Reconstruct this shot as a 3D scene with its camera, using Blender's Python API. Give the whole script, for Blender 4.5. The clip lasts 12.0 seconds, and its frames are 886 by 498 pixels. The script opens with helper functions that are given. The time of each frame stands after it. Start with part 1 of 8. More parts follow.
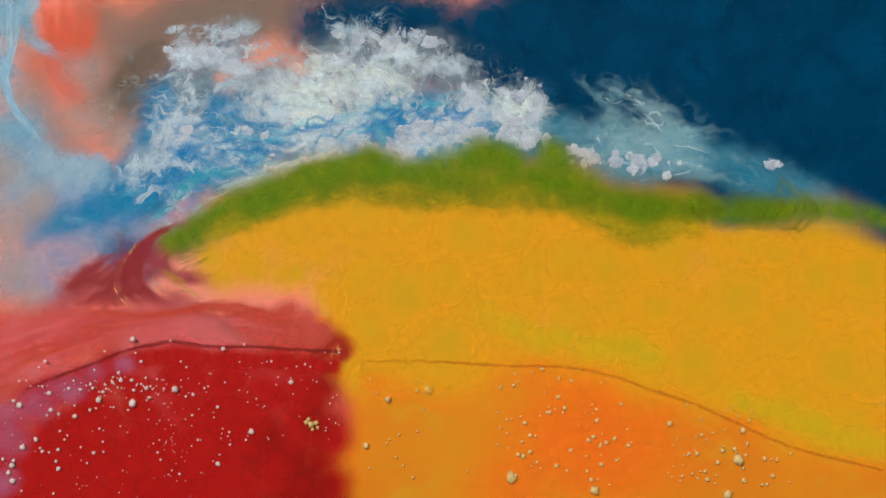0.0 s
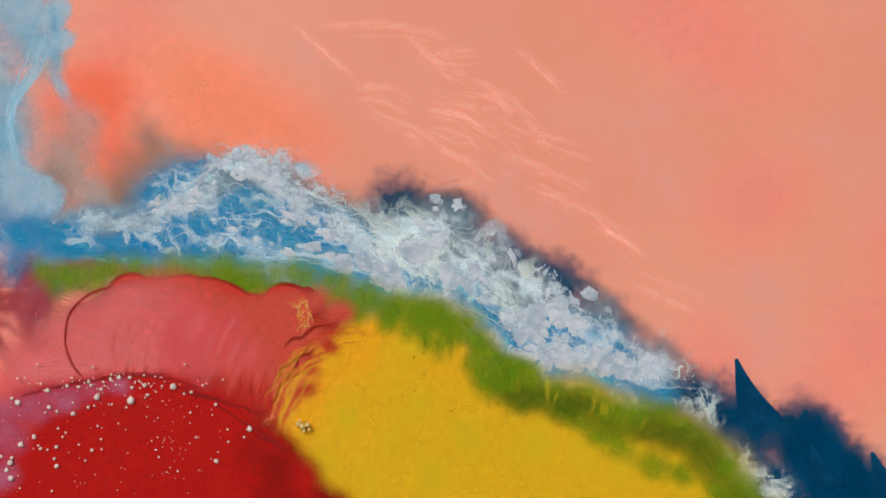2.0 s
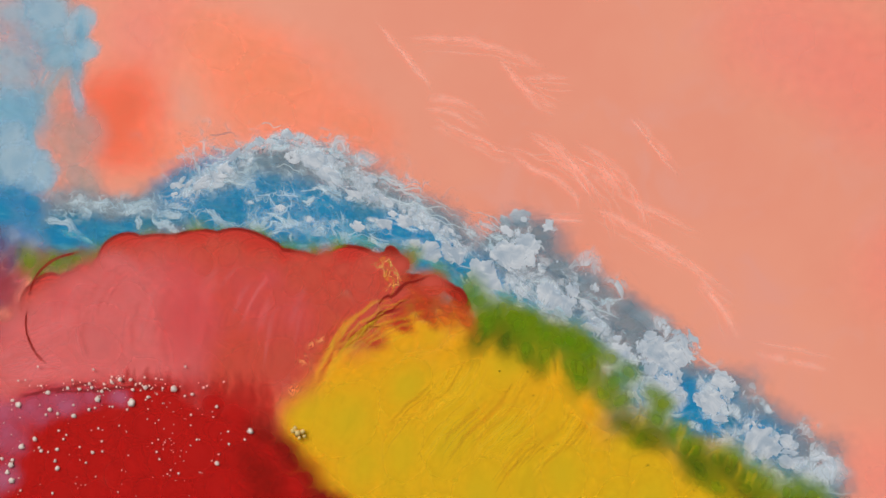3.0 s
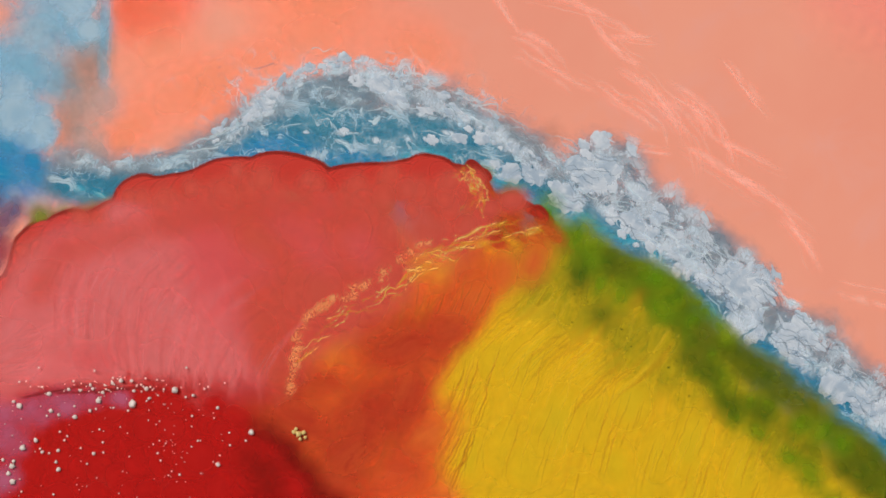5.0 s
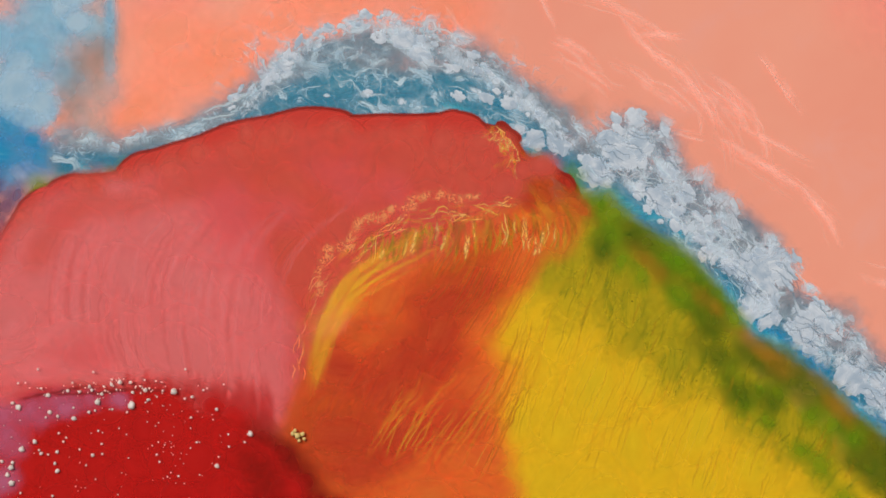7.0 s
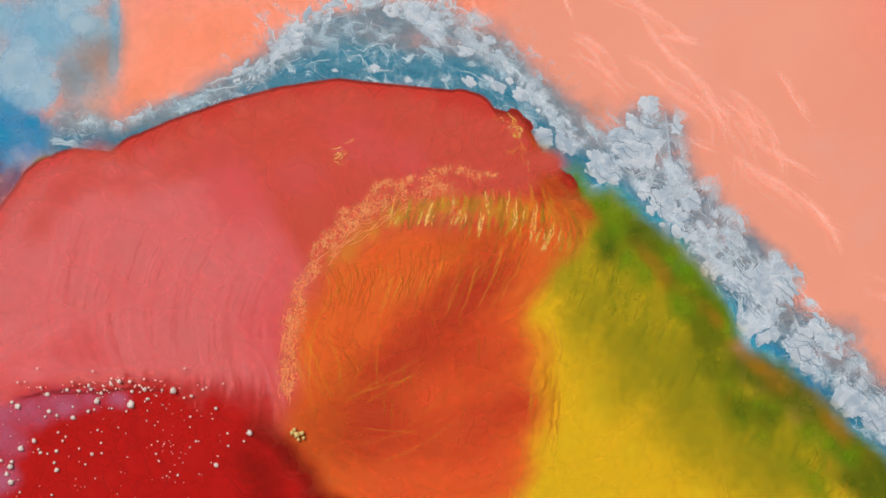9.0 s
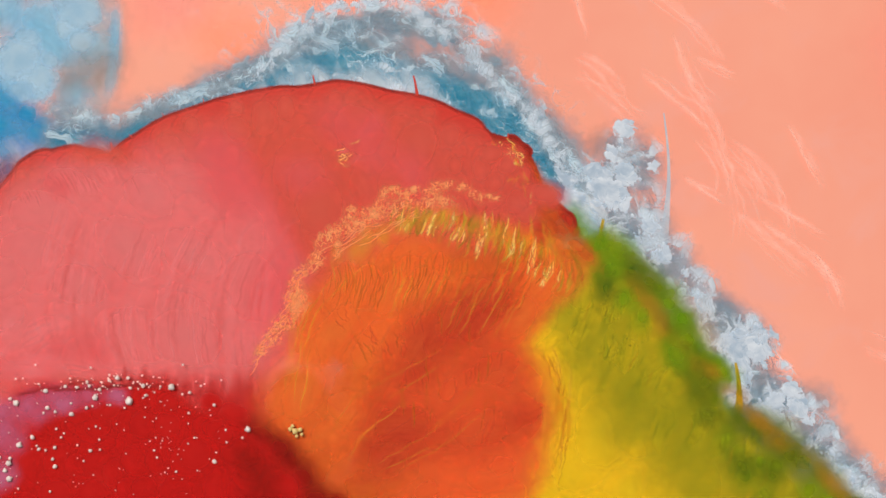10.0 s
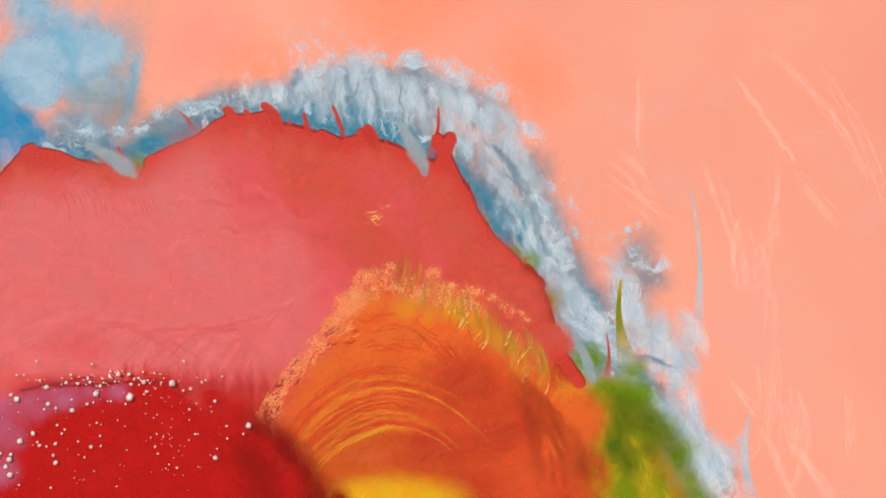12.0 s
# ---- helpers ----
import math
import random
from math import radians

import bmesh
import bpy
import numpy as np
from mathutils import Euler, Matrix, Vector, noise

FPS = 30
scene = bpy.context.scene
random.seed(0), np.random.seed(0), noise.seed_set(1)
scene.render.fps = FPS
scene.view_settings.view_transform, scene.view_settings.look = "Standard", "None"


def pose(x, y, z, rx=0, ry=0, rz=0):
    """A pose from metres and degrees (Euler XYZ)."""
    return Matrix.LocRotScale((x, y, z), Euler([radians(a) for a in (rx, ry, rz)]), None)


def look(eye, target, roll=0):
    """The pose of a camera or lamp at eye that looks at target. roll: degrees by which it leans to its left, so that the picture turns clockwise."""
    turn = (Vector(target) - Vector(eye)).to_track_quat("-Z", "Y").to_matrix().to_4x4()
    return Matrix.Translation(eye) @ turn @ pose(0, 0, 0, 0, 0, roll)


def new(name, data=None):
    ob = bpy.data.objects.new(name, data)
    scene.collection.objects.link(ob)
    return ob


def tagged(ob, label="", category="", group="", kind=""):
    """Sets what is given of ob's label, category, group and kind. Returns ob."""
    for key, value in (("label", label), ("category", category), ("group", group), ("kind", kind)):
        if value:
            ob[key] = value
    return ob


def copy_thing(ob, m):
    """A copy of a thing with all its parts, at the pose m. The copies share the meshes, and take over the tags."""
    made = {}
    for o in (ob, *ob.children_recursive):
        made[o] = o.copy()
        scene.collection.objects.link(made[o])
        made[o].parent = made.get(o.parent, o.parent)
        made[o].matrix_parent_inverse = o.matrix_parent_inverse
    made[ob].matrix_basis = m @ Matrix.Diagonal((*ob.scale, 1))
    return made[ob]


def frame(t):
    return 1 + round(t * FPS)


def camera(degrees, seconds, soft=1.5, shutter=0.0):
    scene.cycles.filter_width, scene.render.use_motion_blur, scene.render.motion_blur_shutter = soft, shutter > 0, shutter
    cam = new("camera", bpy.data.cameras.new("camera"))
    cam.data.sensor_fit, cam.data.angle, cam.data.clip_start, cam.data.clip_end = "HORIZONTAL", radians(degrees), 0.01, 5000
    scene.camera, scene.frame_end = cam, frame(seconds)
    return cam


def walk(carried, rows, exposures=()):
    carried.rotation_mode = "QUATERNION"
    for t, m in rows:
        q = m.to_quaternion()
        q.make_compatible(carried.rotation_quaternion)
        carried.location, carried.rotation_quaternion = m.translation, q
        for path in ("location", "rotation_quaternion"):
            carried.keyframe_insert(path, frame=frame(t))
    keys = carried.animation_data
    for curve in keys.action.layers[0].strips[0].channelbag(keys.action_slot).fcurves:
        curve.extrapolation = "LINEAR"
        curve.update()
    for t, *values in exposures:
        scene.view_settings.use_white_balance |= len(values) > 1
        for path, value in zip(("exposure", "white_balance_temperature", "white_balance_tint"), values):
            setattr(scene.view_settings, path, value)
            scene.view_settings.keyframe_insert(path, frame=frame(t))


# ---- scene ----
# A bath of wet paint seen straight from above. Plan units: U = 0.1 mm, u to the right, v towards the viewer.
U = 0.0001
LENS = 40.0
EYE = 784 * U / math.tan(radians(LENS / 2))

cam = camera(LENS, 12.0, soft=1.5)
walk(cam, [
    (0, pose(-0.00000, 0.00000, EYE)),
    (0.5, pose(0.00019, 0.00004, EYE)),
    (1, pose(0.00031, -0.00008, EYE)),
    (1.5, pose(0.00031, -0.00042, EYE)),
    (2, pose(0.00031, -0.00046, EYE)),
    (2.5, pose(0.00046, -0.00034, EYE)),
    (3, pose(0.00019, -0.00008, EYE)),
    (3.5, pose(0.00023, 0.00023, EYE)),
    (4, pose(0.00019, 0.00032, EYE)),
    (4.5, pose(0.00009, 0.00023, EYE)),
    (5, pose(0.00001, 0.00012, EYE)),
    (5.5, pose(0.00004, 0.00015, EYE)),
    (6, pose(0.00019, 0.00035, EYE)),
    (6.5, pose(0.00027, 0.00038, EYE)),
    (7, pose(0.00019, 0.00038, EYE)),
    (7.5, pose(0.00013, 0.00040, EYE)),
    (8, pose(0.00010, 0.00043, EYE)),
    (8.5, pose(0.00014, 0.00039, EYE)),
    (9, pose(0.00031, 0.00023, EYE)),
    (9.5, pose(0.00061, -0.00008, EYE)),
    (10, pose(0.00061, -0.00038, EYE)),
    (10.5, pose(0.00061, -0.00038, EYE)),
    (11, pose(0.00065, -0.00038, EYE)),
    (11.5, pose(0.00046, -0.00096, EYE)),
    (12, pose(0.00046, -0.00103, EYE)),
], exposures=[(0, -0.1), (3, 0.0), (7, 0.05), (9, 0.12), (9.5, 0.2), (10.5, 0.3), (11.5, 0.28), (12, 0.32)])

scene.cycles.transparent_max_bounces = 64

# ---- light: a wide, soft white light over the bath ----
world = bpy.data.worlds.new("soft_light")
scene.world = world
world.use_nodes = True
world.node_tree.nodes["Background"].inputs[0].default_value = (0.97, 0.985, 1.0, 1)
world.node_tree.nodes["Background"].inputs[1].default_value = 0.2
# added main light from an unseen source: a wide sun at the upper left
sun = new("soft_sun", bpy.data.lights.new("soft_sun", "SUN"))
sun.data.energy, sun.data.angle, sun.data.color = 2.35, radians(30), (1.0, 0.97, 0.93)
sun.matrix_world = look((-0.35, 0.45, 0.9), (0, 0, 0))


# ---- currents: where marked specks of each layer drift, every half second ----
TIMES = [i * 0.5 for i in range(25)]
CURRENT = {"outer": [], "middle": [], "inner": [], "lid": []}


def drift(layer, *uv):
    CURRENT[layer].append(np.array(uv, float).reshape(-1, 2))


drift("outer", 375,92, 397,176, 413,240, 441,274, 475,308, 519,311, 572,284, 616,241, 649,205, 671,175, 687,149, 700,126, 712,104, 721,82, 731,67, 740,52, 747,40, 753,30, 758,25, 761,25, 767,41, 782,76, 806,106, 824,146, 842,186)
drift("outer", 326,227, 326,291, 322,333, 326,349, 340,361, 363,351, 391,312, 426,267, 451,231, 465,203, 475,180, 484,159, 495,140, 502,125, 509,109, 515,95, 520,81, 525,69, 528,60, 531,56, 533,65, 537,90, 552,106, 565,126, 582,145)
drift("outer", 476,303, 478,370, 484,420, 498,436, 527,450, 582,438, 651,399, 707,344, 745,301, 767,268, 780,243, 793,219, 807,197, 818,178, 830,164, 838,152, 844,142, 848,138, 852,142, 854,155, 857,196, 859,270, 875,314, 889,361, 895,402)
drift("outer", 490,31, 524,139, 568,249, 614,330, 663,380, 729,388, 803,365, 861,315, 902,275, 925,246, 941,223, 956,205, 972,190, 986,180, 998,175, 1006,170, 1012,165, 1016,165, 1020,174, 1025,192, 1027,231, 1035,305, 1048,355, 1060,417, 1068,482)
drift("outer", 501,303, 510,373, 524,426, 557,444, 612,470, 689,474, 766,443, 831,396, 873,357, 896,327, 908,302, 920,282, 934,264, 943,250, 952,241, 958,234, 962,229, 965,229, 968,239, 971,259, 969,309, 971,401, 980,463, 990,535, 994,596)
drift("outer", 714,251, 751,353, 801,469, 868,546, 952,625, 1070,668, 1190,671, 1266,636, 1311,605, 1328,579, 1332,558, 1339,544, 1350,535, 1357,530, 1362,528, 1366,528, 1367,529, 1366,538, 1362,557, 1356,587, 1358,665, 1367,791, 1353,876, 1346,962, 1337,1057)
drift("outer", 807,245, 843,364, 893,475, 975,552, 1081,640, 1230,728, 1366,780, 1436,748, 1477,721, 1493,698, 1497,682, 1503,671, 1514,665, 1522,663, 1525,665, 1529,668, 1532,671, 1531,682, 1523,706, 1507,743, 1514,827, 1533,962, 1524,1071, 1514,1184, 1491,1316)
drift("outer", 448,-109, 501,-22, 557,42, 616,130, 666,205, 720,233, 786,221, 835,174, 874,137, 902,111, 925,93, 946,84, 967,83, 984,90, 997,99, 1007,100, 1015,94, 1021,89, 1028,93, 1034,109, 1041,140, 1055,202, 1072,243, 1083,290, 1092,338)
drift("outer", 503,-136, 562,-45, 628,22, 707,140, 779,236, 850,271, 925,266, 990,220, 1034,185, 1060,161, 1076,144, 1092,132, 1109,123, 1123,118, 1134,115, 1143,112, 1150,111, 1155,112, 1159,119, 1163,131, 1174,154, 1191,200, 1217,235, 1237,275, 1258,321)
drift("outer", 598,-134, 664,-38, 746,41, 815,142, 920,294, 1004,388, 1063,384, 1128,344, 1173,312, 1199,289, 1216,273, 1233,263, 1250,259, 1265,258, 1278,258, 1286,260, 1292,264, 1296,274, 1299,295, 1303,326, 1308,406, 1314,531, 1328,621, 1347,703, 1355,805)
drift("outer", 542,-216, 617,-133, 710,-70, 790,36, 876,173, 974,268, 1071,307, 1138,267, 1186,236, 1216,214, 1235,199, 1254,190, 1274,186, 1289,184, 1302,185, 1311,185, 1317,186, 1321,193, 1326,211, 1332,243, 1337,313, 1347,440, 1372,541, 1396,645, 1409,773)
drift("outer", 720,-129, 807,-23, 919,102, 1027,289, 1109,423, 1219,529, 1287,550, 1353,508, 1396,473, 1418,447, 1429,427, 1440,411, 1453,397, 1462,388, 1469,382, 1473,378, 1475,376, 1475,381, 1476,399, 1478,428, 1483,496, 1482,627, 1498,726, 1516,835, 1500,961)
drift("outer", 388,-219, 455,-153, 525,-112, 609,-32, 701,41, 790,59, 846,88, 894,83, 935,73, 971,56, 1000,41, 1024,34, 1043,35, 1055,44, 1064,54, 1073,56, 1081,52, 1090,48, 1098,53, 1106,68, 1119,93, 1148,164, 1179,202, 1196,236, 1215,276)
drift("outer", 46,-5, 62,12, 72,27, 92,39, 115,61, 135,74, 158,74, 175,56, 187,45, 195,41, 198,39, 201,33, 201,22, 206,22, 209,22, 212,19, 214,14, 216,14, 218,27, 218,54, 220,65, 228,91, 238,118, 244,145, 253,148)
drift("outer", 176,308, 163,346, 135,367, 110,367, 90,361, 80,343, 77,315, 77,287, 77,265, 77,249, 78,236, 78,224, 80,212, 81,201, 80,192, 80,183, 82,175, 82,168, 81,162, 78,157, 80,154, 76,162, 82,162, 83,167, 86,174)
drift("outer", 475,118, 503,209, 524,283, 553,332, 590,380, 652,391, 722,356, 780,304, 820,262, 843,230, 857,205, 871,184, 887,166, 900,151, 912,142, 922,133, 928,125, 934,122, 939,128, 943,144, 948,186, 956,262, 974,310, 992,364, 1002,415)
drift("outer", 611,158, 642,260, 688,333, 743,376, 805,441, 885,480, 967,471, 1031,423, 1074,387, 1098,360, 1111,341, 1125,325, 1141,313, 1154,305, 1164,297, 1170,291, 1173,287, 1175,289, 1178,300, 1183,322, 1190,379, 1200,481, 1219,557, 1234,639, 1244,738)
drift("outer", 704,126, 761,260, 808,379, 848,447, 913,534, 1001,582, 1106,575, 1177,526, 1222,489, 1245,464, 1256,446, 1269,434, 1286,425, 1297,421, 1306,420, 1312,421, 1314,424, 1314,433, 1315,453, 1316,485, 1316,562, 1314,661, 1320,695, 1323,730, 1328,791)
drift("outer", 853,188, 902,330, 971,463, 1064,562, 1188,688, 1354,824, 1503,888, 1552,858, 1584,832, 1600,809, 1609,791, 1618,779, 1628,774, 1634,771, 1636,773, 1638,775, 1640,780, 1637,792, 1627,818, 1609,859, 1612,950, 1621,1098, 1609,1215, 1597,1336, 1565,1482)
drift("outer", 280,46, 302,119, 322,172, 341,209, 369,237, 404,230, 442,190, 473,147, 495,110, 508,80, 518,54, 526,32, 535,13, 541,-5, 548,-20, 553,-34, 557,-47, 560,-58, 564,-65, 568,-68, 577,-59, 594,-36, 616,-22, 636,-5, 662,16)
drift("outer", 570,69, 602,180, 634,270, 680,321, 733,363, 807,389, 882,370, 941,316, 981,277, 1004,251, 1019,233, 1033,216, 1048,200, 1064,187, 1078,180, 1089,175, 1095,173, 1101,178, 1107,191, 1115,212, 1133,243, 1164,321, 1191,367, 1209,436, 1217,517)
drift("outer", 934,246, 1002,399, 1090,544, 1228,684, 1335,909, 1475,1095, 1615,1183, 1693,1163, 1739,1141, 1756,1117, 1758,1097, 1762,1084, 1771,1078, 1774,1076, 1774,1079, 1772,1083, 1768,1089, 1760,1104, 1745,1134, 1722,1181, 1705,1288, 1679,1465, 1648,1592, 1620,1724, 1560,1889)
drift("outer", 784,96, 852,240, 908,376, 980,474, 1070,570, 1197,654, 1322,704, 1396,670, 1440,642, 1457,619, 1462,601, 1469,589, 1481,582, 1490,579, 1495,580, 1499,581, 1503,583, 1503,593, 1497,615, 1486,651, 1493,730, 1511,859, 1509,967, 1502,1080, 1483,1204)
drift("outer", 413,231, 422,300, 426,353, 435,379, 450,395, 490,385, 541,348, 589,301, 622,261, 642,229, 655,203, 668,181, 682,162, 695,146, 702,131, 707,116, 711,103, 715,93, 718,90, 721,93, 721,114, 720,157, 731,188, 740,213, 750,239)
drift("outer", 482,286, 486,355, 493,408, 510,428, 536,447, 591,438, 659,397, 716,342, 755,299, 777,267, 790,241, 803,218, 816,196, 828,177, 840,163, 848,151, 854,141, 858,137, 862,142, 865,155, 868,197, 871,272, 887,316, 902,365, 908,407)
drift("outer", 536,213, 561,315, 588,394, 635,438, 698,484, 784,497, 867,479, 930,426, 972,387, 995,359, 1009,339, 1023,323, 1040,310, 1053,301, 1065,292, 1072,284, 1076,278, 1079,278, 1081,287, 1084,305, 1090,351, 1112,428, 1129,491, 1135,564, 1135,641)
drift("outer", 605,222, 637,317, 683,388, 743,425, 805,485, 891,526, 979,517, 1045,469, 1089,433, 1111,408, 1124,389, 1137,374, 1152,361, 1163,351, 1172,344, 1177,338, 1178,335, 1179,337, 1181,350, 1184,373, 1185,434, 1181,546, 1193,630, 1208,719, 1222,830)
drift("outer", 704,64, 772,191, 830,315, 888,390, 951,484, 1040,541, 1138,540, 1206,494, 1250,458, 1273,433, 1285,416, 1299,403, 1316,395, 1327,391, 1337,391, 1343,392, 1344,395, 1345,405, 1347,426, 1352,462, 1352,537, 1363,675, 1369,769, 1377,852, 1362,933)
drift("outer", 752,256, 786,372, 835,488, 906,560, 1001,636, 1139,685, 1264,713, 1336,681, 1379,652, 1395,628, 1399,609, 1405,596, 1415,589, 1422,586, 1426,586, 1429,587, 1431,590, 1431,599, 1424,619, 1412,652, 1416,731, 1433,863, 1423,961, 1412,1061, 1395,1174)
drift("outer", 461,-121, 516,-33, 575,31, 637,122, 689,199, 744,227, 810,216, 858,169, 898,135, 930,111, 956,96, 979,89, 999,88, 1013,96, 1025,105, 1034,106, 1042,102, 1049,98, 1056,104, 1062,121, 1071,149, 1086,208, 1102,244, 1109,287, 1117,331)
drift("outer", 573,-159, 641,-67, 724,5, 795,108, 884,245, 974,333, 1057,345, 1122,305, 1168,273, 1196,250, 1215,234, 1233,225, 1251,222, 1267,221, 1280,223, 1290,225, 1297,230, 1302,240, 1306,261, 1311,293, 1318,374, 1328,500, 1343,593, 1363,686, 1372,814)
drift("outer", 729,-105, 815,6, 922,136, 1023,326, 1099,450, 1181,529, 1264,557, 1333,518, 1378,486, 1399,459, 1410,438, 1420,420, 1432,405, 1442,396, 1449,390, 1453,385, 1455,383, 1455,388, 1456,405, 1458,434, 1462,500, 1461,630, 1476,730, 1494,836, 1476,958)
drift("outer", 754,-125, 845,-14, 958,131, 1058,327, 1131,456, 1237,561, 1313,578, 1379,544, 1422,514, 1442,488, 1452,466, 1463,449, 1475,436, 1483,426, 1490,422, 1494,418, 1494,416, 1493,421, 1493,439, 1494,471, 1494,540, 1491,671, 1510,771, 1524,878, 1508,1001)
drift("outer", 572,-204, 648,-117, 744,-47, 821,58, 906,193, 1003,288, 1100,319, 1163,276, 1208,245, 1238,224, 1258,210, 1277,202, 1297,199, 1313,197, 1326,197, 1336,196, 1343,196, 1348,203, 1354,221, 1360,253, 1367,322, 1375,453, 1398,558, 1418,665, 1427,794)
drift("outer", 242,116, 258,173, 273,229, 286,266, 305,291, 332,287, 362,252, 388,218, 408,188, 422,162, 431,139, 440,120, 448,104, 453,88, 460,76, 464,64, 466,53, 466,44, 467,39, 468,38, 472,42, 479,54, 489,62, 495,71, 513,84)
drift("outer", 57,64, 63,87, 70,105, 89,122, 107,138, 121,164, 141,154, 158,120, 172,102, 181,99, 187,100, 190,96, 192,87, 197,86, 201,86, 205,83, 208,78, 210,77, 211,90, 211,116, 211,126, 216,154, 222,185, 225,218, 234,219)
drift("outer", 182,286, 176,330, 155,359, 132,362, 113,351, 103,334, 101,304, 100,276, 101,253, 102,235, 104,220, 106,207, 108,196, 108,186, 109,177, 110,168, 111,158, 111,150, 110,145, 109,142, 110,139, 113,143, 117,146, 119,150, 129,156)
drift("outer", 271,272, 266,327, 252,365, 243,380, 239,390, 246,384, 263,357, 285,327, 303,303, 317,285, 328,270, 337,256, 345,242, 353,226, 357,211, 360,196, 363,182, 365,171, 366,162, 366,155, 368,155, 374,163, 377,169, 383,178, 389,186)
drift("outer", 579,66, 611,176, 645,264, 692,314, 746,361, 821,391, 895,367, 950,313, 989,274, 1012,248, 1027,229, 1042,213, 1057,197, 1073,184, 1088,177, 1098,172, 1104,171, 1109,175, 1115,188, 1122,209, 1141,240, 1171,315, 1199,361, 1219,429, 1228,511)
drift("outer", 704,124, 761,258, 808,377, 849,445, 913,532, 1002,580, 1106,573, 1177,524, 1223,488, 1245,462, 1256,445, 1269,432, 1286,423, 1297,419, 1307,419, 1313,420, 1314,423, 1315,432, 1315,452, 1317,485, 1317,561, 1315,661, 1322,694, 1324,729, 1329,791)
drift("outer", 383,-328, 467,-274, 560,-245, 664,-182, 788,-98, 911,-75, 979,-55, 1036,-75, 1081,-87, 1115,-92, 1141,-94, 1164,-98, 1185,-104, 1202,-106, 1217,-107, 1230,-109, 1242,-113, 1254,-114, 1269,-105, 1287,-86, 1321,-49, 1355,76, 1380,159, 1404,239, 1420,327)
drift("outer", 394,-231, 463,-165, 536,-124, 622,-44, 721,35, 816,56, 888,73, 953,50, 1002,33, 1036,22, 1061,16, 1081,12, 1099,11, 1111,16, 1120,21, 1129,21, 1139,18, 1149,16, 1159,22, 1169,37, 1263,56, 1286,172, 1320,287, 1344,409, 1370,540)
drift("outer", 603,84, 637,194, 672,278, 720,323, 779,378, 858,412, 934,394, 996,342, 1038,302, 1062,273, 1077,252, 1092,236, 1109,225, 1125,218, 1140,211, 1150,201, 1156,191, 1160,184, 1164,184, 1168,194, 1176,217, 1187,244, 1198,270, 1207,308, 1219,353)
drift("outer", 536,257, 561,350, 590,425, 640,462, 704,502, 790,518, 875,498, 938,445, 980,405, 1003,377, 1017,358, 1031,342, 1048,327, 1061,319, 1069,312, 1075,305, 1079,299, 1081,299, 1084,307, 1087,324, 1093,370, 1106,419, 1117,459, 1127,519, 1126,603)
drift("outer", 508,274, 518,352, 533,410, 567,433, 620,461, 697,467, 772,437, 834,390, 875,351, 898,321, 911,296, 924,276, 938,258, 947,244, 956,235, 962,228, 966,223, 969,223, 972,234, 975,253, 974,302, 975,394, 985,456, 995,527, 1000,589)
drift("outer", 881,-80, 980,52, 1073,246, 1179,447, 1308,658, 1459,810, 1614,867, 1690,839, 1735,813, 1752,791, 1755,773, 1760,760, 1771,754, 1777,751, 1780,753, 1782,756, 1783,760, 1780,773, 1772,802, 1759,849, 1762,943, 1767,1101, 1760,1227, 1753,1358, 1725,1518)
drift("outer", 1072,-110, 1195,41, 1303,325, 1416,571, 1547,816, 1725,1012, 1885,1091, 1972,1068, 2023,1044, 2041,1022, 2043,1003, 2048,992, 2058,988, 2063,987, 2064,992, 2064,998, 2061,1007, 2054,1025, 2043,1062, 2026,1117, 2017,1236, 2001,1433, 1982,1580, 1965,1731, 1917,1922)
drift("outer", 894,48, 977,194, 1083,379, 1197,540, 1355,752, 1502,920, 1654,991, 1733,966, 1778,941, 1794,919, 1797,900, 1801,887, 1811,881, 1816,879, 1818,882, 1818,885, 1817,891, 1812,905, 1801,936, 1784,983, 1780,1086, 1775,1255, 1759,1384, 1745,1517, 1705,1684)
drift("outer", 951,190, 1037,372, 1142,541, 1292,724, 1387,959, 1530,1157, 1671,1251, 1752,1233, 1799,1212, 1816,1188, 1819,1168, 1823,1155, 1832,1150, 1835,1149, 1835,1152, 1832,1157, 1828,1164, 1818,1179, 1802,1211, 1778,1260, 1757,1372, 1723,1557, 1689,1690, 1657,1827, 1591,1998)
drift("outer", 1202,240, 1319,447, 1442,681, 1595,889, 1691,1208, 1859,1457, 2013,1579, 2110,1569, 2168,1552, 2189,1530, 2193,1511, 2199,1500, 2209,1500, 2213,1503, 2212,1512, 2207,1521, 2199,1532, 2185,1553, 2164,1595, 2136,1658, 2097,1798, 2034,2027, 1982,2191, 1933,2359, 1836,2569)
drift("outer", 1175,-319, 1331,-177, 1504,91, 1684,323, 1900,577, 2144,744, 2328,803, 2429,767, 2488,739, 2509,717, 2512,702, 2519,693, 2534,692, 2542,695, 2549,705, 2552,715, 2552,728, 2551,753, 2549,799, 2547,868, 2560,1008, 2573,1242, 2581,1417, 2591,1594, 2575,1827)
drift("outer", 361,-30, 398,48, 432,105, 475,194, 502,260, 540,271, 593,247, 639,203, 673,166, 695,136, 710,110, 724,86, 737,64, 746,41, 757,26, 767,12, 775,-1, 783,-10, 789,-15, 794,-15, 805,0, 827,36, 854,68, 876,110, 898,154)
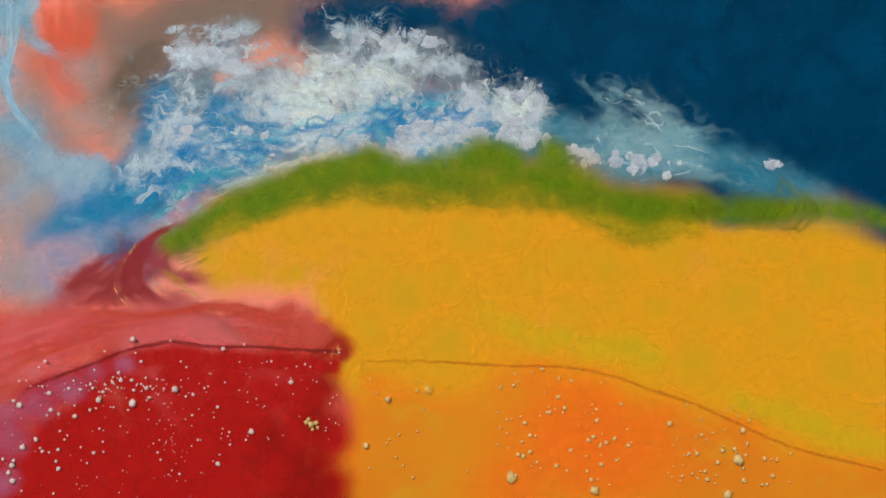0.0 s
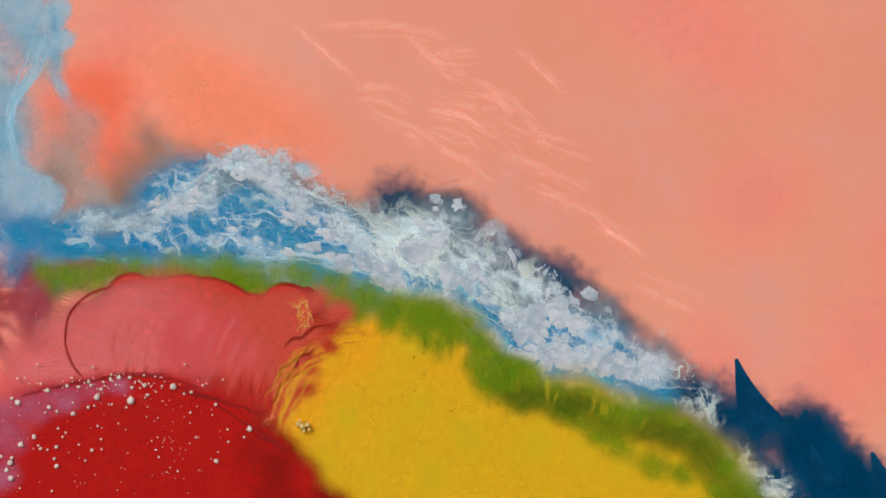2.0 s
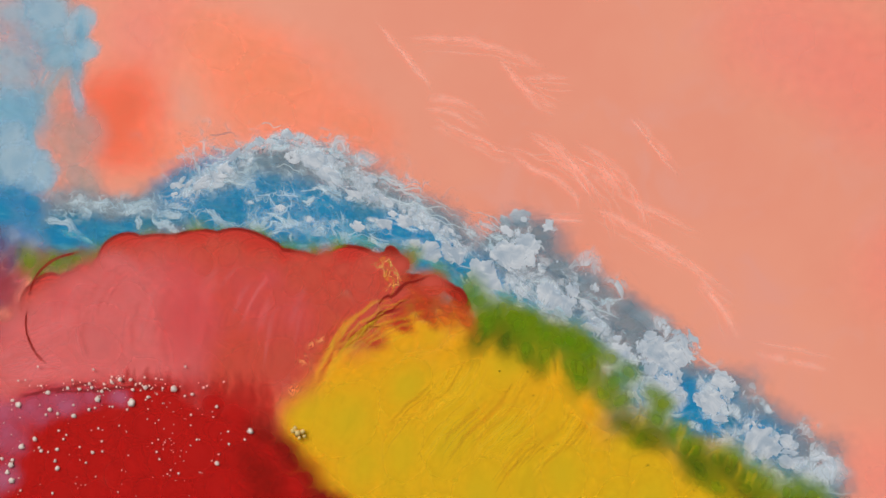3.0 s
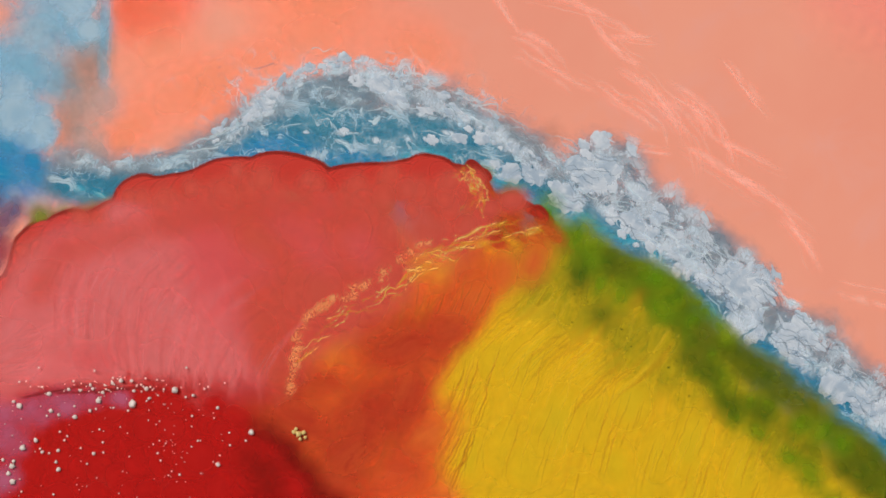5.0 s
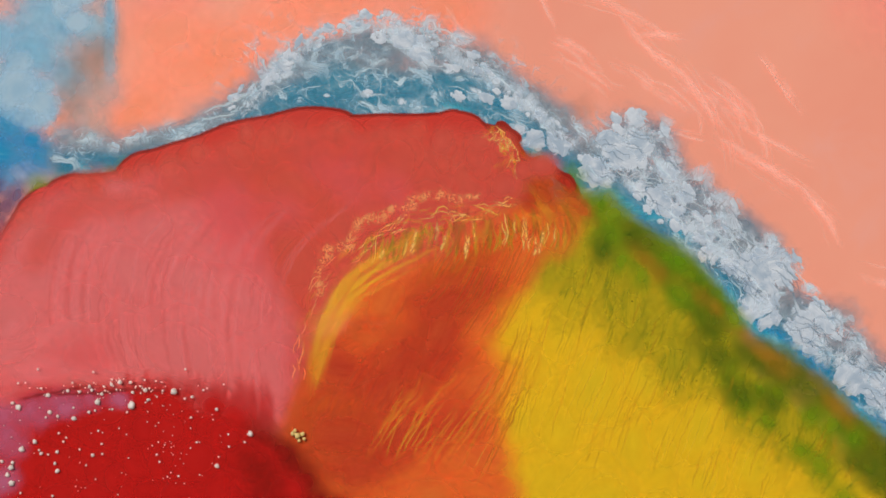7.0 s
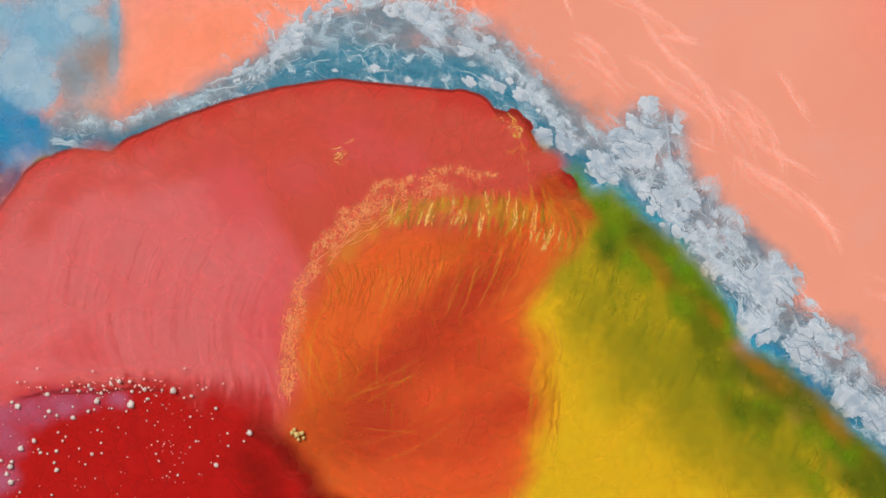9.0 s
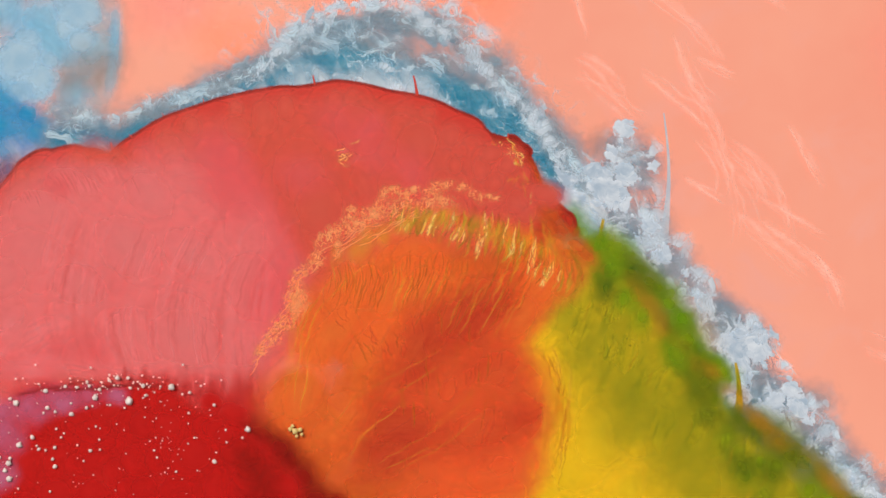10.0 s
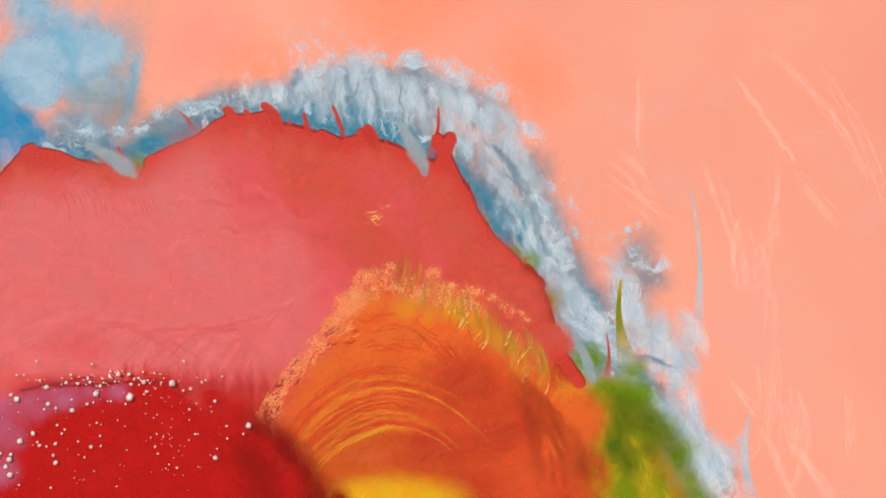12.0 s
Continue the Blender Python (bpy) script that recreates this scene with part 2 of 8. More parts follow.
drift("outer", 1271,300, 1304,431, 1387,612, 1531,810, 1630,1108, 1798,1341, 1952,1453, 2045,1439, 2100,1421, 2120,1398, 2123,1379, 2128,1368, 2138,1366, 2142,1368, 2141,1375, 2137,1383, 2130,1393, 2119,1414, 2100,1453, 2074,1513, 2043,1647, 1991,1865, 1947,2022, 1906,2184, 1821,2386)
drift("outer", 1121,159, 1225,387, 1352,610, 1531,828, 1627,1128, 1793,1364, 1945,1477, 2038,1464, 2094,1446, 2114,1424, 2117,1404, 2122,1393, 2132,1392, 2136,1394, 2135,1401, 2131,1409, 2124,1419, 2112,1439, 2092,1479, 2065,1539, 2033,1672, 1979,1891, 1933,2049, 1890,2210, 1802,2411)
drift("outer", 314,452, 290,496, 251,531, 196,532, 138,524, 93,506, 68,474, 57,439, 54,416, 57,404, 62,398, 66,392, 69,384, 71,376, 71,369, 72,361, 74,353, 75,346, 72,340, 64,337, 58,334, 45,343, 37,346, 26,356, 25,362)
drift("outer", 253,481, 213,513, 158,537, 107,548, 58,560, 21,561, -14,529, -29,494, -35,474, -33,465, -27,462, -23,458, -22,451, -21,444, -22,438, -21,431, -20,423, -20,416, -24,411, -32,407, -42,401, -61,405, -73,405, -88,411, -96,411)
drift("middle", 726,632, 711,695, 658,768, 634,844, 609,876, 602,878, 648,795, 713,722, 763,668, 800,633, 830,608, 858,583, 885,559, 908,541, 925,527, 938,518, 947,514, 953,515, 959,523, 963,538, 968,586, 968,665, 988,714, 1008,768, 1023,836)
drift("middle", 599,308, 624,399, 652,469, 710,511, 775,570, 859,607, 942,595, 1010,557, 1047,536, 1058,531, 1058,532, 1065,527, 1081,514, 1093,506, 1101,498, 1108,490, 1112,482, 1114,480, 1113,491, 1110,515, 1104,570, 1098,667, 1106,736, 1128,815, 1127,893)
drift("middle", 680,448, 690,532, 684,589, 709,618, 769,671, 859,708, 965,702, 1036,661, 1082,626, 1105,597, 1117,575, 1129,559, 1143,549, 1153,546, 1160,546, 1163,543, 1164,538, 1163,538, 1163,552, 1163,579, 1160,646, 1165,749, 1186,824, 1204,902, 1197,989)
drift("middle", 735,279, 771,392, 822,506, 899,578, 997,652, 1133,703, 1261,728, 1322,690, 1343,659, 1327,635, 1299,618, 1285,608, 1288,604, 1292,601, 1293,599, 1291,599, 1286,599, 1281,607, 1277,627, 1276,661, 1276,739, 1279,875, 1289,959, 1288,1016, 1279,1073)
drift("middle", 751,604, 742,675, 697,760, 684,844, 661,890, 655,906, 700,863, 754,800, 795,757, 825,733, 850,717, 876,698, 905,676, 932,656, 948,648, 957,650, 961,659, 963,671, 969,682, 980,691, 994,730, 1009,803, 1042,857, 1051,925, 1053,988)
drift("middle", 763,312, 796,426, 841,548, 912,632, 1010,719, 1141,788, 1253,825, 1315,790, 1339,760, 1328,737, 1307,720, 1302,708, 1316,699, 1323,696, 1326,696, 1327,696, 1325,698, 1323,705, 1325,725, 1329,757, 1334,832, 1339,972, 1343,1046, 1336,1088, 1325,1129)
drift("middle", 823,315, 860,439, 912,570, 981,667, 1080,770, 1217,853, 1331,901, 1392,874, 1424,849, 1429,827, 1424,810, 1426,801, 1437,799, 1442,795, 1446,795, 1446,796, 1443,797, 1439,805, 1438,828, 1439,864, 1440,941, 1438,1067, 1434,1117, 1425,1149, 1415,1180)
drift("middle", 671,291, 711,390, 756,497, 813,569, 896,658, 972,673, 1051,632, 1125,590, 1173,560, 1197,542, 1209,530, 1219,521, 1230,514, 1240,509, 1247,508, 1253,508, 1257,512, 1260,521, 1259,538, 1254,564, 1248,644, 1252,780, 1268,863, 1277,937, 1269,1018)
drift("middle", 605,294, 630,386, 657,459, 710,493, 772,545, 848,572, 925,549, 979,497, 1017,459, 1038,433, 1051,414, 1062,397, 1071,379, 1079,367, 1086,359, 1086,350, 1080,341, 1074,336, 1072,342, 1075,359, 1075,394, 1081,434, 1089,454, 1096,481, 1101,514)
drift("middle", 695,291, 743,398, 790,509, 854,588, 940,668, 1060,709, 1176,710, 1246,673, 1285,642, 1296,617, 1295,597, 1297,582, 1306,572, 1315,567, 1317,567, 1316,567, 1311,567, 1306,571, 1303,584, 1303,607, 1306,661, 1306,774, 1323,860, 1328,933, 1320,1015)
drift("middle", 544,318, 559,401, 600,474, 657,511, 732,557, 822,591, 908,572, 975,520, 1018,481, 1039,454, 1050,435, 1060,418, 1071,402, 1079,388, 1086,379, 1090,371, 1093,365, 1094,364, 1096,373, 1099,391, 1096,434, 1096,526, 1101,569, 1104,630, 1118,706)
drift("middle", 813,484, 841,598, 862,734, 891,808, 939,918, 1015,1009, 1083,1035, 1123,1011, 1146,991, 1155,974, 1157,961, 1162,949, 1170,940, 1175,933, 1178,930, 1178,928, 1176,928, 1174,933, 1172,946, 1171,969, 1166,1018, 1159,1088, 1163,1120, 1162,1147, 1160,1171)
drift("middle", 645,256, 673,343, 714,414, 704,479, 714,531, 830,568, 912,550, 978,497, 1021,458, 1042,432, 1052,413, 1062,396, 1072,378, 1082,365, 1089,358, 1092,350, 1091,342, 1089,341, 1089,349, 1093,367, 1093,407, 1102,471, 1114,504, 1126,546, 1141,597)
drift("middle", 956,240, 1036,408, 1141,567, 1291,744, 1411,888, 1562,1024, 1651,1074, 1691,1074, 1715,1070, 1723,1062, 1725,1054, 1729,1050, 1737,1049, 1742,1049, 1744,1051, 1744,1051, 1742,1052, 1739,1057, 1735,1069, 1730,1090, 1715,1125, 1691,1178, 1681,1202, 1671,1224, 1659,1243)
drift("middle", 1271,300, 1304,431, 1387,612, 1531,810, 1677,970, 1832,1135, 1907,1188, 1934,1196, 1951,1199, 1959,1198, 1964,1195, 1969,1193, 1975,1193, 1979,1194, 1981,1195, 1982,1196, 1981,1196, 1979,1197, 1976,1203, 1971,1213, 1956,1232, 1930,1260, 1920,1275, 1909,1291, 1898,1303)
drift("middle", 682,496, 685,565, 671,601, 693,615, 751,665, 840,702, 943,697, 1014,656, 1060,623, 1084,598, 1097,580, 1110,565, 1123,555, 1133,551, 1139,550, 1143,545, 1144,539, 1144,538, 1144,550, 1144,578, 1141,644, 1145,743, 1166,818, 1186,898, 1178,983)
drift("middle", 605,622, 598,667, 568,688, 563,641, 605,619, 695,607, 792,575, 869,529, 919,492, 946,462, 959,439, 973,421, 988,407, 1001,397, 1010,390, 1015,384, 1018,382, 1019,386, 1021,400, 1024,425, 1027,480, 1026,564, 1042,615, 1050,674, 1061,736)
drift("middle", 934,246, 1002,399, 1090,544, 1228,684, 1348,816, 1504,934, 1608,986, 1660,982, 1688,973, 1694,960, 1693,948, 1695,942, 1705,942, 1710,941, 1712,943, 1712,945, 1709,947, 1705,955, 1701,973, 1697,1001, 1683,1049, 1660,1123, 1650,1155, 1640,1181, 1628,1205)
drift("middle", 605,222, 637,317, 683,388, 743,425, 805,485, 891,526, 979,517, 1045,469, 1089,433, 1111,408, 1124,389, 1137,374, 1152,361, 1163,351, 1172,344, 1177,338, 1178,335, 1179,337, 1181,350, 1184,373, 1185,434, 1181,546, 1193,630, 1208,719, 1222,830)
drift("middle", 752,256, 786,372, 835,488, 906,560, 1001,636, 1139,685, 1264,713, 1336,681, 1379,652, 1395,628, 1399,609, 1405,596, 1415,589, 1422,586, 1426,586, 1429,587, 1431,590, 1431,599, 1424,619, 1412,652, 1416,731, 1433,863, 1447,953, 1439,1006, 1427,1063)
drift("middle", 620,623, 602,640, 588,601, 632,572, 695,586, 782,595, 882,578, 959,526, 1007,485, 1027,456, 1035,433, 1044,413, 1056,396, 1066,383, 1073,375, 1077,368, 1077,363, 1076,363, 1078,373, 1081,393, 1078,437, 1074,522, 1080,570, 1083,629, 1094,706)
drift("middle", 714,251, 751,353, 801,469, 868,546, 952,625, 1070,668, 1190,671, 1266,636, 1307,608, 1316,587, 1313,571, 1315,558, 1324,549, 1333,544, 1336,544, 1335,545, 1331,545, 1326,550, 1324,563, 1323,586, 1325,639, 1324,751, 1343,837, 1348,912, 1341,1001)
drift("middle", 558,316, 567,397, 587,468, 637,503, 672,539, 770,547, 861,529, 927,483, 970,443, 990,411, 999,384, 1010,364, 1025,348, 1036,341, 1042,336, 1044,330, 1042,324, 1040,326, 1041,343, 1046,376, 1041,424, 1041,504, 1046,564, 1050,620, 1055,700)
drift("middle", 559,331, 567,411, 603,487, 657,521, 725,566, 815,595, 903,576, 972,523, 1016,481, 1038,451, 1048,427, 1060,406, 1076,388, 1088,376, 1097,368, 1105,362, 1112,358, 1118,363, 1123,380, 1128,411, 1131,469, 1124,574, 1136,639, 1140,715, 1147,785)
drift("middle", 330,430, 262,480, 233,516, 193,522, 133,510, 135,503, 122,491, 142,458, 151,435, 149,421, 143,411, 140,398, 142,383, 143,370, 142,356, 143,344, 146,335, 150,329, 153,328, 156,332, 156,337, 156,339, 156,340, 155,348, 155,350)
drift("middle", 420,370, 382,440, 343,491, 333,494, 323,495, 335,478, 372,441, 402,418, 418,394, 422,370, 420,348, 420,328, 425,313, 429,300, 432,286, 431,272, 426,258, 422,248, 423,248, 429,257, 433,267, 436,274, 440,280, 441,293, 445,300)
drift("middle", 520,330, 502,410, 483,471, 473,484, 473,500, 495,493, 532,466, 582,428, 615,393, 632,360, 641,332, 650,308, 662,290, 673,273, 682,256, 685,239, 684,222, 681,212, 683,218, 689,239, 693,260, 696,279, 700,297, 701,321, 705,340)
drift("middle", 570,320, 572,400, 573,471, 593,514, 623,535, 665,533, 732,491, 792,443, 830,403, 846,372, 852,348, 860,328, 872,313, 883,300, 892,286, 897,271, 899,256, 900,252, 903,268, 908,306, 909,344, 911,379, 913,414, 913,455, 915,490)
drift("middle", 760,640, 742,710, 683,796, 658,884, 623,925, 605,933, 602,931, 602,928, 602,927, 601,928, 600,929, 600,928, 602,927, 603,926, 602,926, 601,926, 601,926, 601,926, 603,928, 606,931, 606,934, 606,934, 606,934, 605,940, 605,940)
drift("middle", 1000,650, 1002,722, 963,863, 963,1004, 1003,1155, 1065,1303, 1102,1351, 1102,1348, 1102,1347, 1101,1348, 1100,1349, 1100,1348, 1102,1347, 1103,1346, 1102,1346, 1101,1346, 1101,1346, 1101,1346, 1103,1348, 1106,1351, 1106,1354, 1106,1354, 1106,1354, 1105,1360, 1105,1360)
drift("middle", 1300,745, 1292,815, 1283,966, 1323,1104, 1403,1305, 1505,1503, 1552,1551, 1552,1548, 1552,1547, 1551,1548, 1550,1549, 1550,1548, 1552,1547, 1553,1546, 1552,1546, 1551,1546, 1551,1546, 1551,1546, 1553,1548, 1556,1551, 1556,1554, 1556,1554, 1556,1554, 1555,1560, 1555,1560)
drift("middle", 1568,835, 1570,930, 1603,1101, 1653,1254, 1803,1455, 1905,1653, 1952,1701, 1952,1698, 1952,1697, 1951,1698, 1950,1699, 1950,1698, 1952,1697, 1953,1696, 1952,1696, 1951,1696, 1951,1696, 1951,1696, 1953,1698, 1956,1701, 1956,1704, 1956,1704, 1956,1704, 1955,1710, 1955,1710)
drift("middle", 645,255, 682,345, 715,421, 708,483, 739,535, 836,573, 917,553, 979,501, 1019,462, 1041,436, 1052,417, 1062,399, 1074,381, 1084,369, 1091,361, 1095,353, 1095,347, 1094,346, 1095,354, 1099,374, 1099,416, 1107,497, 1115,537, 1123,594, 1139,664)
drift("middle", 960,300, 1002,435, 1098,571, 1229,723, 1344,861, 1492,985, 1588,1036, 1634,1033, 1660,1025, 1667,1014, 1667,1004, 1670,998, 1679,998, 1683,997, 1685,998, 1685,1000, 1683,1001, 1679,1008, 1675,1024, 1670,1050, 1657,1092, 1635,1156, 1626,1184, 1617,1208, 1606,1230)
drift("middle", 818,487, 845,602, 865,741, 893,816, 940,927, 1016,1020, 1083,1046, 1120,1023, 1142,1005, 1151,990, 1153,977, 1158,967, 1166,958, 1171,951, 1173,948, 1173,946, 1172,946, 1170,951, 1168,964, 1167,985, 1163,1031, 1157,1096, 1161,1126, 1160,1152, 1158,1176)
drift("middle", 1215,335, 1302,530, 1353,701, 1476,896, 1602,1070, 1741,1247, 1806,1297, 1824,1301, 1835,1303, 1840,1302, 1843,1301, 1846,1299, 1851,1298, 1854,1298, 1855,1299, 1856,1299, 1855,1299, 1854,1300, 1853,1305, 1851,1313, 1841,1327, 1826,1345, 1819,1355, 1812,1367, 1805,1375)
drift("middle", 1480,385, 1602,660, 1703,901, 1769,1070, 1941,1248, 2069,1443, 2126,1496, 2134,1503, 2139,1507, 2142,1510, 2144,1511, 2146,1512, 2149,1512, 2151,1513, 2151,1514, 2151,1514, 2151,1514, 2151,1514, 2150,1516, 2149,1519, 2141,1524, 2126,1527, 2119,1529, 2111,1537, 2105,1540)
drift("inner", 536,605, 532,621, 504,599, 496,563, 524,540, 591,509, 671,465, 733,406, 775,362, 800,330, 815,305, 830,283, 845,262, 858,245, 869,232, 876,220, 882,211, 885,206, 888,208, 890,219, 888,258, 887,328, 896,377, 905,433, 915,492)
drift("inner", 620,623, 602,640, 588,601, 632,572, 695,586, 782,595, 882,578, 959,526, 1007,485, 1028,455, 1036,431, 1047,410, 1063,392, 1076,380, 1084,373, 1092,367, 1098,364, 1103,368, 1108,385, 1112,416, 1115,473, 1107,575, 1119,639, 1123,713, 1130,783)
drift("inner", 567,612, 575,644, 553,630, 560,586, 602,570, 688,555, 784,521, 860,471, 905,431, 924,402, 931,378, 941,358, 959,339, 974,326, 984,317, 990,310, 990,306, 990,308, 991,317, 995,335, 995,386, 990,468, 994,541, 1008,613, 1007,655)
drift("inner", 574,597, 550,597, 560,581, 580,552, 626,550, 709,541, 806,512, 877,463, 919,424, 936,394, 942,370, 952,349, 970,331, 985,318, 995,309, 999,303, 999,300, 997,303, 998,312, 1001,330, 1001,382, 995,463, 999,541, 1012,613, 1011,656)
drift("inner", 542,614, 538,634, 518,622, 510,582, 539,557, 608,527, 691,483, 754,428, 798,384, 824,352, 840,326, 855,303, 870,283, 883,266, 895,252, 903,240, 909,232, 914,228, 917,232, 920,244, 923,286, 922,359, 930,408, 932,458, 940,522)
drift("inner", 601,625, 582,664, 550,704, 525,698, 542,646, 614,602, 711,555, 788,504, 839,465, 867,435, 883,412, 899,392, 918,375, 932,361, 944,350, 953,341, 959,335, 964,335, 968,344, 971,362, 971,413, 968,500, 973,561, 982,619, 994,683)
drift("inner", 457,606, 452,625, 423,635, 394,621, 383,611, 400,584, 434,534, 468,490, 493,458, 509,439, 523,422, 538,397, 556,363, 572,336, 585,313, 596,292, 604,274, 611,259, 620,247, 631,240, 637,253, 642,284, 656,309, 671,343, 689,373)
drift("inner", 440,647, 437,664, 413,678, 388,670, 375,660, 386,631, 412,584, 450,543, 477,516, 493,501, 506,486, 521,459, 539,419, 557,387, 573,359, 586,335, 594,314, 601,298, 608,287, 614,283, 620,296, 623,322, 637,341, 654,374, 675,405)
drift("inner", 369,597, 371,612, 351,630, 297,611, 247,583, 208,564, 183,515, 177,472, 168,446, 157,434, 147,425, 143,410, 144,387, 145,370, 146,353, 146,338, 147,325, 146,315, 145,307, 144,302, 144,307, 147,318, 150,325, 158,336, 167,344)
drift("inner", 445,895, 445,895, 445,895, 445,895, 445,895, 445,895, 445,895, 486,862, 537,775, 598,641, 655,507, 697,421, 722,392, 742,367, 761,347, 776,330, 787,315, 794,306, 799,302, 802,305, 804,335, 805,396, 820,436, 838,481, 856,533)
drift("inner", 605,622, 562,660, 536,716, 507,750, 487,755, 514,693, 573,615, 645,552, 700,504, 737,469, 764,442, 789,418, 812,396, 833,376, 849,358, 861,341, 871,328, 877,320, 882,321, 885,332, 887,368, 890,431, 905,475, 923,530, 937,600)
drift("inner", 427,609, 542,640, 527,653, 513,608, 536,574, 606,542, 691,498, 759,445, 805,402, 832,371, 849,346, 864,323, 879,303, 892,286, 904,272, 912,260, 918,252, 922,248, 926,253, 931,267, 934,312, 934,394, 942,445, 951,498, 956,560)
drift("inner", 457,604, 452,622, 423,632, 393,618, 381,608, 398,581, 432,532, 465,488, 489,457, 505,438, 518,421, 533,395, 552,359, 569,333, 582,310, 593,289, 603,270, 610,254, 616,244, 619,240, 623,253, 626,284, 640,307, 655,342, 674,373)
drift("inner", 603,622, 558,652, 531,679, 516,644, 534,611, 606,573, 699,531, 768,480, 816,441, 844,412, 862,388, 878,366, 893,344, 909,328, 922,316, 932,306, 938,298, 942,296, 946,304, 951,322, 954,371, 951,454, 960,509, 963,572, 980,641)
drift("inner", 397,609, 397,623, 377,636, 336,617, 303,603, 291,589, 296,556, 312,524, 320,503, 323,492, 325,482, 332,466, 343,441, 354,423, 363,407, 370,396, 374,389, 375,382, 374,371, 369,356, 368,353, 369,356, 377,355, 384,360, 395,361)
drift("inner", 448,636, 445,654, 420,667, 394,657, 383,647, 398,615, 430,564, 469,521, 497,491, 515,473, 529,456, 545,430, 565,393, 585,365, 602,339, 615,316, 625,295, 633,278, 640,267, 648,263, 649,284, 654,327, 670,351, 684,380, 706,410)
drift("inner", 605,622, 562,660, 536,716, 507,750, 487,756, 511,699, 568,618, 635,554, 686,504, 723,469, 751,442, 777,416, 800,392, 820,371, 836,354, 849,338, 858,324, 864,314, 868,315, 871,325, 873,361, 876,419, 892,457, 908,510, 926,568)
drift("inner", 370,850, 370,850, 370,850, 370,850, 370,850, 370,850, 370,850, 408,834, 439,826, 465,824, 487,817, 509,792, 531,748, 535,736, 549,707, 550,651, 542,571, 531,493, 528,443, 534,425, 540,426, 547,443, 565,449, 586,467, 612,490)
drift("inner", 407,873, 407,873, 407,873, 407,873, 407,873, 407,873, 407,873, 448,847, 484,831, 516,823, 544,810, 568,782, 590,737, 591,725, 604,695, 595,678, 568,671, 537,661, 519,636, 516,593, 521,573, 531,564, 553,543, 583,547, 626,555)
drift("inner", 444,896, 444,896, 444,896, 444,896, 444,896, 444,896, 444,896, 485,864, 517,804, 541,720, 563,633, 588,564, 618,514, 643,475, 665,446, 678,423, 684,406, 687,394, 694,387, 704,384, 715,404, 726,443, 746,477, 767,518, 796,566)
drift("inner", 401,869, 401,869, 401,869, 401,869, 401,869, 401,869, 401,869, 441,845, 477,830, 508,822, 535,811, 559,783, 581,738, 582,727, 595,697, 621,689, 659,699, 699,714, 733,716, 760,704, 786,720, 816,763, 861,794, 905,843, 911,904)
drift("inner", 438,892, 438,892, 438,892, 438,892, 438,892, 438,892, 438,892, 479,860, 517,839, 553,825, 585,808, 612,779, 633,734, 635,721, 649,689, 655,640, 655,575, 656,515, 663,478, 678,469, 691,483, 706,514, 729,541, 755,573, 782,598)
drift("inner", 395,865, 395,865, 395,865, 395,865, 395,865, 395,865, 395,865, 435,842, 470,828, 500,822, 526,811, 550,785, 572,740, 573,728, 586,699, 606,660, 629,619, 638,609, 614,662, 554,785, 559,766, 566,724, 587,685, 619,679, 668,686)
drift("inner", 432,888, 432,888, 432,888, 432,888, 432,888, 432,888, 432,888, 473,857, 511,836, 546,823, 577,808, 604,778, 625,734, 626,721, 640,690, 664,639, 694,578, 706,563, 675,649, 597,844, 626,823, 655,800, 691,780, 704,780, 715,790)
drift("inner", 389,861, 389,861, 389,861, 389,861, 389,861, 389,861, 389,861, 429,840, 463,827, 492,822, 517,812, 541,786, 562,741, 563,730, 576,700, 600,668, 629,636, 639,628, 604,665, 521,751, 521,733, 519,691, 533,650, 565,630, 609,629)
drift("inner", 426,884, 426,884, 426,884, 426,884, 426,884, 426,884, 426,884, 467,854, 491,802, 498,729, 500,651, 506,585, 516,532, 532,486, 547,448, 558,421, 565,404, 570,392, 576,381, 584,369, 590,378, 595,402, 611,415, 630,438, 653,464)
drift("inner", 383,857, 383,857, 383,857, 383,857, 383,857, 383,857, 383,857, 422,837, 463,780, 506,691, 546,598, 578,527, 601,483, 623,446, 645,417, 659,394, 665,376, 669,363, 676,356, 686,352, 696,372, 707,411, 728,444, 749,484, 779,530)
drift("inner", 420,880, 420,880, 420,880, 420,880, 420,880, 420,880, 420,880, 461,851, 507,774, 558,655, 605,536, 643,456, 671,424, 693,396, 714,371, 728,351, 737,336, 743,326, 748,321, 753,322, 757,348, 762,401, 779,438, 799,482, 822,532)
drift("inner", 377,853, 377,853, 377,853, 377,853, 377,853, 377,853, 619,851, 661,815, 700,780, 736,744, 770,711, 803,681, 833,657, 863,636, 887,621, 909,600, 930,576, 947,557, 959,554, 965,567, 969,613, 971,688, 994,734, 1015,789, 1035,865)
drift("inner", 414,876, 414,876, 414,876, 414,876, 414,876, 414,876, 414,876, 455,849, 492,830, 526,818, 555,803, 581,773, 602,728, 603,716, 616,685, 625,667, 631,661, 637,656, 647,645, 660,626, 674,630, 686,643, 705,645, 725,661, 751,679)
drift("inner", 371,899, 371,899, 371,899, 371,899, 371,899, 371,899, 371,899, 410,883, 434,865, 447,847, 470,836, 524,842, 614,865, 652,837, 686,809, 706,792, 713,785, 718,781, 733,773, 759,760, 781,774, 804,812, 844,840, 886,888, 885,943)
